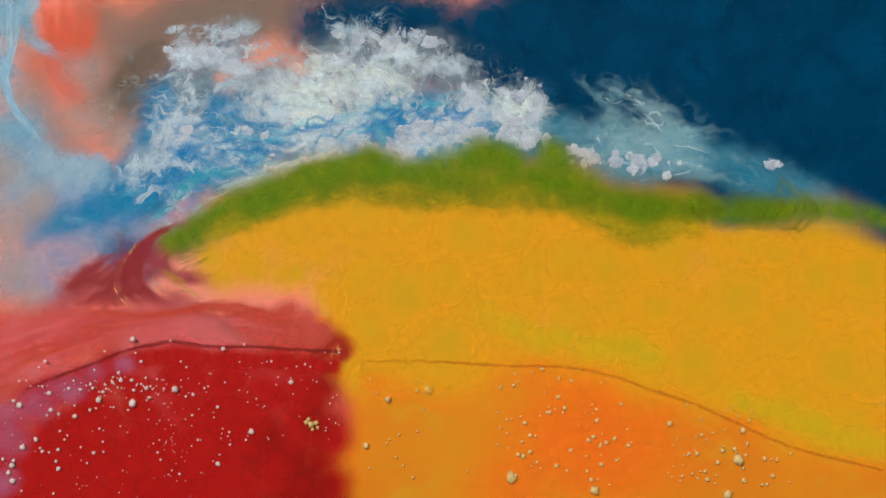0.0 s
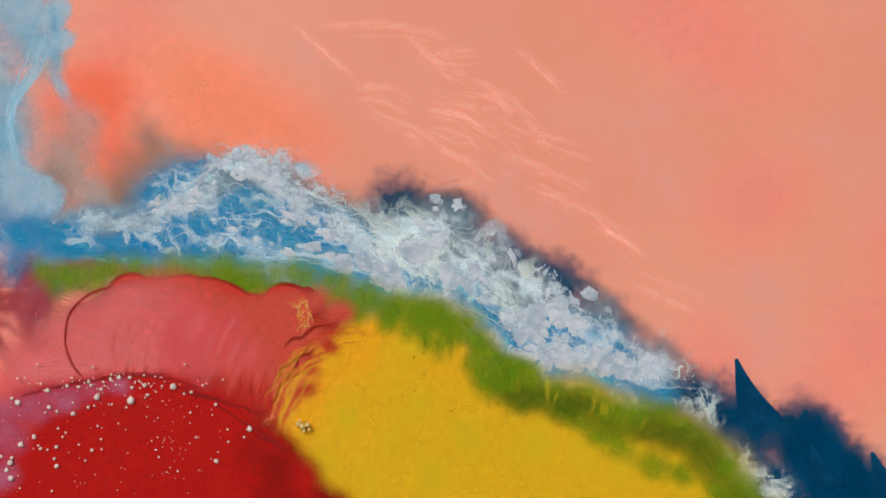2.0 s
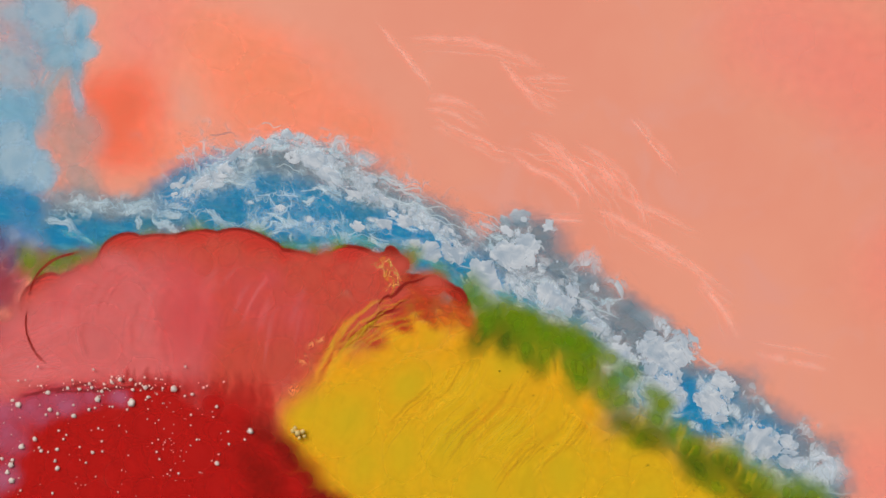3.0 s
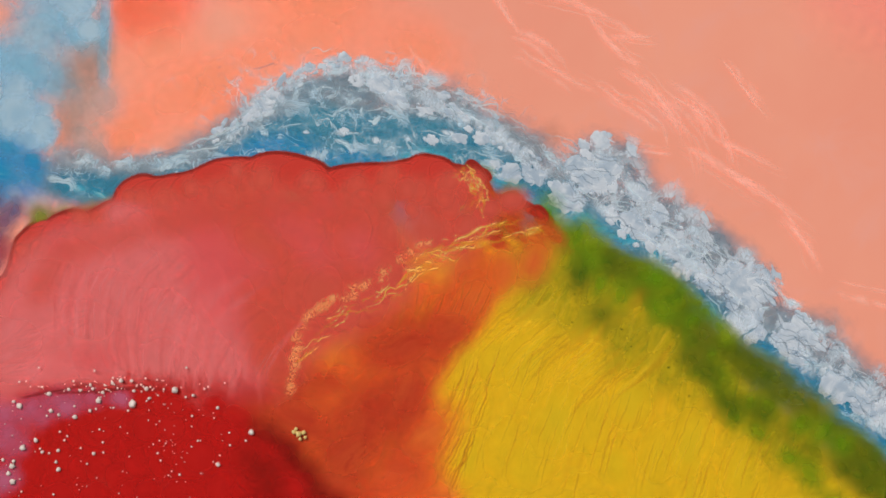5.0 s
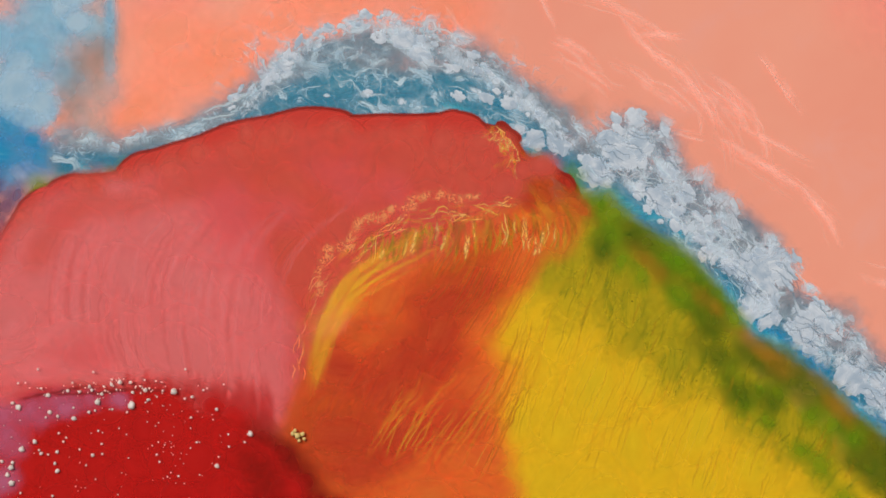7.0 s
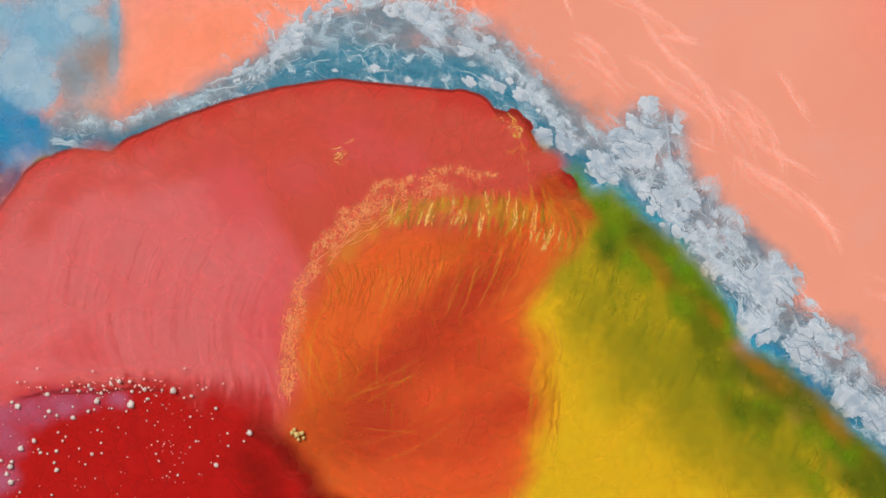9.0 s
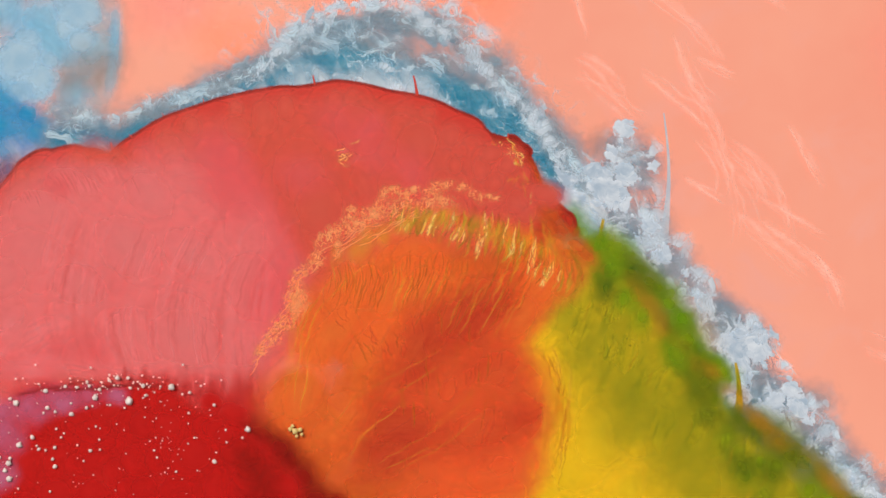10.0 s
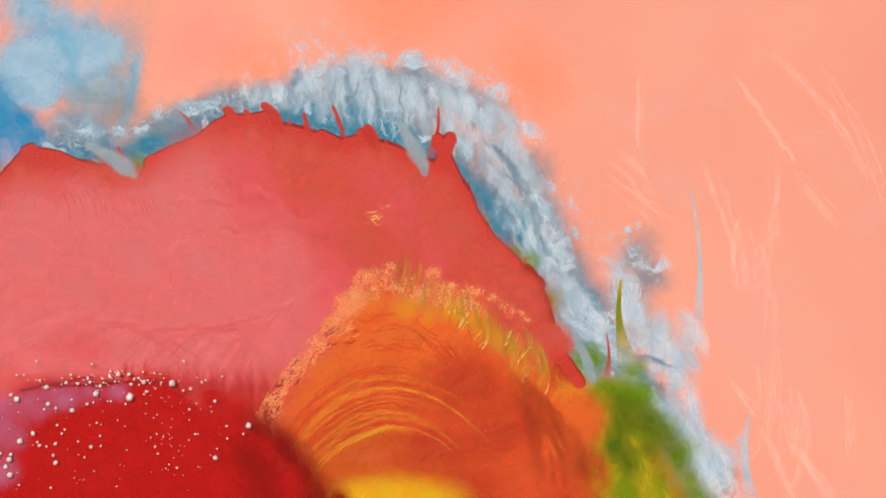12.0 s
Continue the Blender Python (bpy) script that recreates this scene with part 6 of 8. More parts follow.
fill(yellow, "film", "gold", "inner", 3.5, pairs(520, 800, 550, 690, 620, 630, 740, 600, 800, 660, 780, 940, 600, 1000), 46, 76, 0.532, rng, turn=50, stretch=1.3, sink=lambda u, v: wells(1.6, 2.4))
fill(yellow, "film", "gold", "middle", 2.5, pairs(560, 830, 620, 690, 720, 650, 800, 680, 950, 790, 1100, 860, 1250, 920, 1300, 1050, 640, 1050), 60, 100, 0.53, rng)
fill(yellow, "film", "yellow", "middle", 5.5, pairs(830, 920, 840, 660, 740, 530, 900, 500, 1050, 550, 1200, 640, 1350, 750, 1568, 900, 1600, 1080, 850, 1080), 56, 96, 0.54, rng, turn=62, stretch=1.4, sink=lambda u, v: (0.9, 0.4))
fill(yellow, "film", "yellow", "middle", 9.0, pairs(1010, 1080, 1020, 640, 1080, 580, 1180, 680, 1300, 790, 1400, 900, 1500, 1080), 60, 92, 0.545, rng, turn=75, stretch=1.4, sink=lambda u, v: (0.9, 0.4))
fill(yellow, "fringe", "olive", "middle", 5.5, pairs(900, 480, 930, 400, 1040, 440, 1180, 550, 1300, 660, 1500, 810, 1568, 900, 1400, 820, 1200, 680, 1000, 560), 44, 60, 0.55, rng, turn=62, stretch=1.6, sink=lambda u, v: (4.8, 3.0))
fill(yellow, "fringe", "olive", "middle", 9.0, pairs(920, 430, 1040, 410, 1130, 450, 1200, 570, 1300, 690, 1450, 810, 1400, 830, 1200, 680, 1080, 570, 960, 500), 46, 60, 0.555, rng, turn=80, stretch=1.6, sink=lambda u, v: (5.4, 3.4))
band(yellow, "film", "gold", "middle", 0.0, pairs(640, 395, 800, 385, 960, 395, 1100, 400, 1300, 430, 1500, 460), 34, 46, 0.517, rng, 6, 1.4, sink=(1.2, 2.2, 330, 800, 1))

# ---- the pool of orange paint with golden beads ----
def pool_mesh(line, lift):
    """A flat pool with a rounded rim inside the given outline."""
    bm = bmesh.new()
    vs = [bm.verts.new(spot(u, v, 0.0)) for u, v in line]
    f = bm.faces.new(vs)
    if f.normal.z < 0:
        f.normal_flip()
    top = bmesh.ops.extrude_face_region(bm, geom=[f])
    bmesh.ops.translate(bm, verts=[g for g in top["geom"] if isinstance(g, bmesh.types.BMVert)], vec=(0, 0, lift))
    bmesh.ops.recalc_face_normals(bm, faces=bm.faces)
    me = bpy.data.meshes.new("pool")
    bm.to_mesh(me)
    bm.free()
    return me


goldpool = thing("orange_paint_pool", "still pool of orange paint sprinkled with golden beads", "paint pool")
gp = new("film", with_material(pool_mesh(pairs(560, 560, 1000, 580, 1300, 640, 1568, 720, 1750, 800, 1750, 1100, 560, 1100), 0.00004), M["beadgold"]))
gp.parent = goldpool
for u, v, r in ((980, 740, 150), (1060, 820, 150), (920, 860, 130), (1150, 800, 140), (1040, 740, 110)):
    film(goldpool, "patch", disc(r, 1.3), "emberglow", None, 0, u, v, 0.07, 20, "deeper orange patch")

# ---- red lobe that spreads over the rest ----
red = thing("red_paint", "spreading lobe of red and pink paint with a dark crisp edge", "paint")
RIM = pairs(-40, 395, 0, 365, 60, 288, 120, 262, 160, 262, 200, 266, 222, 245, 300, 211, 400, 176, 500, 150, 600, 136, 700, 146, 840, 160, 880, 190, 930, 205, 960, 268, 985, 290, 1020, 316, 1038, 348, 1075, 346, 1120, 382)
for u, v, a in along_line(RIM, 11):
    nx, ny = math.sin(radians(a)), math.cos(radians(a))
    if u > 1030:
        continue
    s = 11 if u > 985 else 17 if u > 900 else 24 if u > 870 else 36
    film(red, "dark_edge", disc(s, 1.8 if u > 880 else 1.3), "edge", "inner", 9.0, u + nx * (s - 2), v + ny * (s - 2), 0.57, a, sink=wells(1.8, 2.6, 10.2, 11.0) if u > 985 else (1.6, 0.5, 0, 50))
    film(red, "rim", disc(s, 1.8 if u > 880 else 1.3), "rust" if u > 880 else "red", "inner", 9.0, u + nx * (s + 1), v + ny * (s + 1), 0.595, a, sink=wells(1.8, 2.6, 10.2, 11.0) if u > 985 else (1.6, 0.5, 0, 50))


def rim_at(t0):
    i = round(t0 * 2)
    return [ride("inner", u, v, 9.0)[i][:2] for u, v, _ in along_line(RIM, 30)]


def room(rim, u, v):
    """How far a place lies from the lobe's edge."""
    return min(math.hypot(u - a, v - c) for a, c in rim)


for t0, poly in ((9.0, pairs(-60, 410, 60, 310, 200, 285, 230, 270, 420, 195, 600, 160, 760, 175, 900, 230, 960, 320, 870, 330, 700, 340, 560, 420, 520, 520, 500, 780, 420, 720, 300, 660, -60, 680)),
                 (2.5, pairs(110, 590, 150, 530, 350, 500, 500, 525, 600, 520, 730, 570, 620, 570, 540, 620, 480, 780, 300, 690, 100, 670)),
                 (12.0, pairs(300, 440, 600, 400, 700, 420, 560, 600, 460, 760, 430, 780, 330, 690, 200, 670, 100, 600)),
                 (5.5, pairs(300, 560, 500, 480, 500, 760, 420, 740, 330, 680)),
                 (0.5, pairs(-60, 640, 100, 590, 200, 600, 380, 590, 500, 575, 560, 610, 590, 660, 400, 640, 200, 640, -60, 720))):
    edge = rim_at(t0)
    for u, v in scatter(poly, 50, rng):
        s = min(96, room(edge, u, v) / 1.1) * rng.choice((0.85, 1.0, 1.1))
        if s < 22:
            continue
        film(red, "film", disc(s, 1.3), "redsoft", "inner", t0, u, v, 0.62, fan(u, v) - 10, sink=(2.0, 0.8, 0, 90) if t0 > 1 else None)
fill(red, "film", "rustveil", "inner", 6.5, pairs(850, 250, 930, 290, 1000, 340, 1045, 385, 1000, 392, 930, 350, 870, 310), 24, 26, 0.592, rng, turn=-40, stretch=1.8, sink=lambda u, v: wells(1.8, 2.8, 10.2, 11.0))
fill(red, "film", "rust", "inner", 9.0, pairs(840, 200, 900, 215, 950, 290, 1000, 340, 980, 370, 900, 330), 30, 26, 0.568, rng, turn=-40, stretch=1.8)
for t0, poly, gap, size in ((9.0, pairs(-60, 480, 40, 400, 160, 350, 300, 350, 430, 370, 480, 420, 470, 560, 470, 700, 300, 640, -60, 640), 56, 96),
                            (5.5, pairs(60, 570, 110, 450, 300, 430, 360, 480, 420, 600, 460, 700, 300, 640, 200, 640), 60, 96),
                            (12.0, pairs(-60, 420, 300, 360, 520, 420, 480, 560, 400, 740, 300, 670, -60, 640), 60, 96),
                            (2.0, pairs(150, 590, 200, 540, 330, 530, 460, 570, 450, 660, 300, 640), 50, 66),
                            (0.0, pairs(-40, 600, 100, 560, 220, 560, 420, 560, 560, 595, 400, 590, 220, 590, -40, 680), 44, 56)):
    edge = rim_at(t0)
    for u, v in scatter(poly, gap, rng):
        s = min(size, room(edge, u, v) / 1.15) * rng.choice((0.85, 1.0, 1.15))
        if s < 20:
            continue
        film(red, "pink_film", disc(s, 1.4), "pink" if t0 > 3 else "pinkveil", "inner", t0, u, v, 0.64, fan(u, v) + rng.uniform(-8, 8) if t0 > 1 else rng.uniform(-10, 25), sink=(1.6, 0.6, 0, 90) if t0 > 1 else None)
for u, v, a in along_line(pairs(400, 300, 440, 380, 475, 470, 480, 560, 480, 650), 36):
    film(red, "pink_film", disc(88, 1.4), "pinkveil", "inner", 9.0, u, v, 0.645, fan(u, v), sink=(1.6, 0.6, 0, 90))
for u, v in scatter(pairs(395, 570, 500, 552, 560, 580, 600, 650, 420, 620), 26, rng):
    film(red, "film", disc(36, 1.3), "redsoft", "inner", 0.5, u, v, 0.62, 30)
band(red, "wine_film", "wine", "middle", 0.5, pairs(330, 448, 270, 455, 220, 478, 198, 515, 225, 548, 300, 560), 14, 22, 0.517, rng, 3, 2.0)
for k in range(12):
    film(green, "wisp", disc(4, 7.0), "mosscomb", "middle", 0.5, 240 + rng.uniform(0, 60), 478 + k * 5, 0.5675, -20 + k * 4, "dark green wisp")
for u, v, r in ((60, 525, 50), (120, 530, 44), (20, 545, 50), (170, 522, 34)):
    film(red, "wine_film", disc(r, 1.8), "wine", "outer", 1.0, u, v, 0.45, 12, "dark wine-red swirl")
for u, v, r in ((30, 430, 56), (110, 432, 56), (200, 430, 50), (290, 425, 44), (370, 425, 40)):
    film(blue, "film", disc(r, 1.6), "blue", "outer", 1.0, u, v, 0.225, 2)
for u, v, r, a in ((260, 470, 50, 30), (200, 520, 50, 30), (150, 510, 46, 20), (300, 530, 36, 0), (110, 560, 50, 30), (240, 545, 40, 0), (310, 550, 36, 0), (310, 440, 34, 50), (330, 540, 34, -10)):
    film(red, "wine_film", disc(r, 1.5), "wine", "outer", 0.0, u, v, 0.45, a, "dark wine-red swirl")

for u, v, r, a in ((30, 668, 44, 10), (100, 660, 44, 0), (170, 664, 36, -5), (60, 640, 40, 14), (20, 620, 40, 30), (90, 590, 30, 40), (30, 580, 30, 40)):
    film(red, "streak", disc(r, 2.2), "pale", None, 0, u, v, 0.67, a, "pale pink film")

# ---- orange paint that wells up beside the red ----
orange = thing("orange_paint", "welling orange paint with combed wrinkles and yellow threads", "paint")


def drawn(mat, t0, poly, gap, size, z, stretch=1.5, sink=(5.0, 3.2, 520, 960, 1)):
    for u, v in scatter(poly, gap, rng):
        film(orange, "film", disc(size * rng.choice((0.85, 1.0, 1.15)), stretch), mat, "inner", t0, u, v, z, fan(u, v) + rng.uniform(-8, 8), sink=sink)


drawn("orange", 9.0, pairs(545, 580, 630, 470, 720, 430, 880, 480, 920, 560, 920, 700, 890, 900, 600, 1050, 570, 850, 545, 760), 48, 74, 0.69)
drawn("ember", 9.0, pairs(720, 580, 850, 540, 910, 580, 910, 740, 870, 880, 660, 960, 660, 800, 760, 690), 54, 76, 0.70, sink=wells(6.2, 8.2))
drawn("orange", 5.5, pairs(560, 740, 590, 640, 680, 600, 770, 610, 810, 630, 770, 760, 700, 880, 610, 860), 48, 66, 0.685)
drawn("orange", 5.5, pairs(680, 850, 790, 840, 850, 880, 830, 980, 660, 980), 44, 66, 0.684)
drawn("ember", 5.5, pairs(600, 800, 700, 740, 760, 760, 700, 900, 590, 900), 50, 60, 0.695)
drawn("lateorange", 12.0, pairs(520, 830, 600, 700, 690, 660, 800, 660, 870, 760, 880, 1000, 580, 1000), 50, 74, 0.692)
drawn("lateember", 12.0, pairs(800, 680, 900, 720, 970, 810, 1010, 1000, 800, 1000, 740, 800), 54, 76, 0.70)
band(orange, "speckle", "speck", "inner", 9.0, pairs(510, 690, 515, 600, 530, 520, 570, 440, 640, 380, 720, 340, 800, 320), 18, 28, 0.73, rng, 8, 1.2, sink=wells(7.6, 8.8))
band(orange, "speckle", "speck", "inner", 5.5, pairs(520, 640, 530, 580, 570, 510, 630, 450, 700, 415, 790, 400), 15, 16, 0.733, rng, 7, 1.4)
for u, v, r in ((640, 890, 50), (700, 886, 60), (770, 896, 60), (600, 900, 40)):
    film(orange, "tongue", disc(r, 1.8), "gold", "inner", 12.0, u, v, 0.71, 0, "yellow-orange tongue", sink=(11.6, 10.6, 60, 420))


fill(orange, "film", "gold", "inner", 5.5, pairs(540, 720, 570, 580, 650, 490, 760, 440, 900, 400, 1000, 400, 1000, 460, 880, 470, 720, 540, 620, 640), 40, 56, 0.535, rng, turn=50, stretch=1.5)
fill(orange, "film", "orange", "inner", 9.0, pairs(530, 700, 560, 540, 650, 420, 760, 370, 960, 370, 1020, 420, 940, 480, 760, 440, 640, 500), 42, 60, 0.6, rng, turn=60, stretch=1.5, sink=lambda u, v: (5.0, 3.2, 520, 960, 1))
fill(orange, "film", "lateorange", "inner", 12.0, pairs(480, 800, 560, 660, 660, 580, 800, 560, 960, 680, 1000, 760, 860, 700, 640, 700), 44, 60, 0.6, rng, turn=30, stretch=1.5, sink=lambda u, v: (5.0, 3.2, 520, 960, 1))

# ---- late fingers of paint that are drawn out across the edge ----
def finger_mesh(length, width, bend, blunt=False):
    """A tapering finger with a rounded back; its tip lies at the origin and it runs along -y, thinning out at its root."""
    verts, faces, n = [], [], 14
    for i in range(n + 1):
        s = i / n
        w = width * (0.05 + 0.95 * s ** 1.1 if blunt else 0.05 + 0.1 * s ** 0.5 + 0.85 * s ** 3.2)
        x0 = bend * (0.7 if blunt else 2.2) * math.sin(s * math.pi * 1.4)
        for k in range(5):
            a = k / 4 * math.pi
            verts.append(((x0 - w * math.cos(a)) * U, -s * length * U, w * 0.015 * math.sin(a) * U))
    for i in range(n):
        for k in range(4):
            b = i * 5 + k
            faces.append((b, b + 5, b + 6, b + 1))
    me = bpy.data.meshes.new("finger")
    me.from_pydata(verts, [], faces)
    for p in me.polygons:
        p.use_smooth = True
    return me


FINGERS = []


def finger(parent, mat, length, width, bend, z, rows):
    """rows: seconds, u and v of the tip, lean in degrees."""
    ob = new("finger", with_material(finger_mesh(length, width, bend, parent is navy), mat))
    ob.parent = parent
    ob.visible_shadow = False
    FINGERS.append((ob, z * 0.004, rows))


finger(navy, M["fnavy"], 190, 60, -8, 0.17, ((0, 870, -190, 15), (0.5, 972, 12, 18), (1, 1070, 228, 20), (1.5, 1176, 420, 20), (2, 1306, 640, 22), (2.5, 1490, 850, 24), (3, 1640, 960, 24), (5.5, 1720, 800, 24), (12, 1720, 1500, 24)))
finger(navy, M["fnavy"], 190, 64, -8, 0.17, ((0, 1080, -250, 20), (0.5, 1190, 25, 24), (1, 1300, 308, 24), (1.5, 1415, 558, 26), (2, 1546, 805, 26), (2.5, 1700, 1000, 26), (5.5, 2000, 1000, 26), (12, 2000, 1900, 26)))
finger(navy, M["fnavy"], 90, 34, -4, 0.17, ((0, 1000, -100, 15), (0.5, 1090, 80, 15), (1, 1200, 330, 15), (1.5, 1300, 560, 15), (2, 1440, 790, 18), (3, 1600, 1000, 20), (12, 1700, 1700, 20)))
finger(red, M["fred"], 120, 22, 3, 0.585, ((0, 510, 600, 0), (3.5, 600, 440, 0), (5.5, 690, 300, 0), (9, 738, 190, 0), (9.5, 737, 152, 0), (10, 738, 138, 0), (10.5, 746, 147, -4), (11, 757, 157, -4), (11.5, 770, 178, -8), (12, 780, 200, -10)))
finger(red, M["fred"], 90, 16, 2, 0.585, ((0, 490, 600, 0), (3.5, 500, 440, 0), (5.5, 560, 300, 0), (9, 570, 180, 0), (9.5, 562, 146, 0), (10, 560, 137, 0), (10.5, 566, 147, 6), (11, 572, 155, 8), (11.5, 579, 177, 12), (12, 597, 205, 14)))
finger(red, M["fred"], 60, 12, 2, 0.585, ((0, 470, 610, 0), (3.5, 300, 440, 0), (5.5, 300, 330, 0), (9, 300, 240, 0), (10, 293, 205, 10), (10.5, 297, 196, 14), (11, 302, 200, 30), (11.5, 305, 203, 40), (12, 315, 205, 44)))
finger(red, M["fred"], 50, 9, 2, 0.585, ((0, 470, 610, 0), (3.5, 400, 440, 0), (5.5, 400, 330, 0), (9, 380, 240, 0), (10, 365, 178, 0), (10.5, 370, 180, 0), (11, 378, 184, 6), (11.5, 386, 186, 10), (12, 394, 196, 12)))
finger(red, M["fred"], 110, 18, 2, 0.45, ((0, 590, 620, 0), (3.5, 900, 560, 0), (5.5, 1000, 430, 0), (9, 1035, 420, 0), (10.5, 1050, 520, 0), (11, 1060, 530, 0), (11.5, 1068, 560, 0), (12, 1078, 600, 0)))
finger(green, M["fgold"], 190, 40, -4, 0.45, ((0, 600, 380, 0), (3.5, 980, 580, 0), (5.5, 1060, 470, 0), (9, 1072, 372, 0), (9.5, 1072, 372, 0), (10, 1074, 392, 0), (10.5, 1081, 424, 0), (11, 1086, 444, 6), (11.5, 1097, 468, 6), (12, 1104, 506, 4)))
finger(green, M["fgold"], 170, 40, 3, 0.45, ((0, 690, 400, 0), (3.5, 1240, 760, 0), (5.5, 1290, 660, 0), (9, 1300, 620, 0), (9.5, 1306, 608, 0), (10, 1308, 646, 0), (10.5, 1309, 740, 0), (11, 1324, 824, 0), (12, 1340, 980, 0)))
finger(foam, M["ffoam"], 300, 20, 4, 0.3, ((0, 520, 560, 0), (3.5, 700, 600, 0), (5.5, 800, 400, 0), (9, 1180, 195, 0), (9.5, 1180, 190, 0), (10, 1181, 204, 0), (10.5, 1190, 230, 0), (11, 1200, 260, 0), (11.5, 1214, 300, 4), (12, 1226, 345, 4)))
finger(foam, M["ffoam"], 190, 30, -3, 0.3, ((0, 520, 560, 0), (3.5, 700, 600, 0), (5.5, 900, 600, 0), (9, 1320, 470, 0), (10, 1316, 560, 0), (10.5, 1316, 640, 0), (11, 1322, 668, 0), (11.5, 1326, 694, 0), (12, 1330, 742, 0)))
finger(foam, M["ffoam"], 130, 12, 4, 0.3, ((0, 520, 560, 0), (3.5, 700, 600, 0), (5.5, 900, 500, 0), (9, 1075, 370, 0), (10, 1076, 384, 0), (10.5, 1078, 415, 0), (11, 1072, 430, 10), (11.5, 1076, 450, 14), (12, 1080, 472, 14)))

for u, v, a, n, w in ((205, 262, -10, 34, 8), (238, 246, 20, 26, 7), (340, 196, 12, 30, 8), (420, 176, 0, 22, 7), (478, 170, -8, 22, 8), (516, 170, 10, 18, 6), (640, 176, 14, 26, 8), (672, 186, 0, 20, 7), (905, 300, -30, 26, 8)):
    ob = new("finger", with_material(finger_mesh(n * 1.3 + 30, w * 2, 3), M["fred"]))
    ob.parent = red
    ob.visible_shadow = False
    MOVES.append((ob, "inner", 10.5, u, v, 0.00236, a, (10.4, 9.0, 0, 34)))

# ---- threads, wrinkles and drawn-out lines ----
# red threads and golden crinkles where the yellow meets the red, before the orange wells up
early_red = wells(1.0, 1.8, 3.9, 4.6)
comb(red, "thread", ("t_red", "t_red", "t_rim"), "inner", 2.5, pairs(505, 770, 540, 690, 600, 640, 690, 600, 790, 612), pairs(495, 745, 535, 640, 590, 570, 690, 540, 785, 596), 26, (3, 12), 0.7, early_red, "red thread", (0.2, 0.5), 8.0, seed=2)
comb(yellow, "thread", ("t_gold", "t_lemon"), "inner", 2.5, pairs(505, 790, 545, 710, 600, 655, 690, 615), pairs(500, 750, 535, 655, 600, 580, 720, 560), 22, (4, 12), 0.705, early_red, "golden thread", (0.3, 0.7), 6.0, seed=3)
comb(yellow, "crinkle", ("t_cream", "t_gold"), "inner", 2.5, pairs(575, 500, 590, 515, 600, 540, 570, 580), pairs(610, 505, 622, 530, 618, 560, 600, 585), 24, (3, 7), 0.72, wells(1.2, 1.8, 8.0, 9.5), "golden crinkle", (0.15, 0.35), 14.0, seed=4)
comb(yellow, "crinkle", ("t_cream", "t_gold", "t_lemon"), "inner", 3.5, pairs(560, 610, 620, 560, 700, 520, 790, 485, 890, 490), pairs(545, 650, 640, 575, 720, 545, 800, 520, 900, 510), 40, (3, 9), 0.72, wells(2.6, 3.3, 6.5, 8.0), "golden crinkle", (0.08, 0.25), 10.0, seed=5)
comb(orange, "thread", ("t_red", "t_ember", "t_gold"), "inner", 3.5, pairs(480, 830, 520, 760, 560, 690, 640, 620, 750, 560), pairs(600, 880, 640, 820, 680, 760, 740, 690, 840, 610), 46, (5, 16), 0.71, wells(2.9, 3.4, 4.8, 5.4), "red-orange streak", (0.2, 0.5), 5.0, seed=6)

comb(red, "drip", ("t_redtip", "t_red"), "inner", 1.0, pairs(510, 590, 520, 640, 540, 690), pairs(592, 580, 586, 640, 572, 690), 9, (5, 10), 0.712, wells(0.5, 0.8, 1.5, 2.2), "dripping red thread", (0.5, 0.9), 4.0, seed=80)
comb(yellow, "drip", ("t_gold", "t_cream"), "inner", 1.0, pairs(500, 590, 512, 630, 530, 670), pairs(580, 590, 576, 640, 566, 690), 10, (5, 10), 0.711, wells(0.5, 0.8, 1.5, 2.2), "golden thread between drips", (0.4, 0.8), 4.0, seed=81)

band(orange, "band", "sunny", "inner", 6.5, pairs(545, 680, 556, 610, 590, 545, 660, 475, 740, 440), 21, 28, 0.706, rng, 7, 1.9, tilt=12, sink=wells(4.0, 5.2, 7.8, 8.8))
band(orange, "band", "sunny", "inner", 9.5, pairs(600, 440, 690, 385, 770, 365, 850, 365, 930, 385), 16, 22, 0.706, rng, 7, 1.7, tilt=60, sink=wells(7.4, 8.6))
fill(green, "veil", "oliveveil", "middle", 8.0, pairs(1000, 500, 1100, 540, 1200, 600, 1320, 700, 1480, 840, 1400, 880, 1260, 800, 1140, 720, 1060, 640), 40, 62, 0.5685, rng, turn=62, stretch=1.8, sink=lambda u, v: wells(6.4, 8.4))

comb(orange, "tuft", ("t_tuft", "t_tuft", "t_cream", "t_moss"), "inner", 7.0, pairs(640, 470, 650, 430, 660, 400), pairs(1010, 450, 1015, 400, 1000, 345), 90, (4, 13), 0.743, wells(4.4, 5.4, 10.2, 11.0), "yellow-green tuft", (0.35, 0.9), 8.0, seed=82)
comb(red, "tuft", ("t_red", "t_rust"), "inner", 7.0, pairs(760, 420, 770, 390, 775, 360), pairs(1020, 430, 1025, 400, 1010, 360), 24, (5, 14), 0.7435, wells(4.4, 5.4, 10.2, 11.0), "red streak between tufts", (0.35, 0.9), 8.0, seed=83)

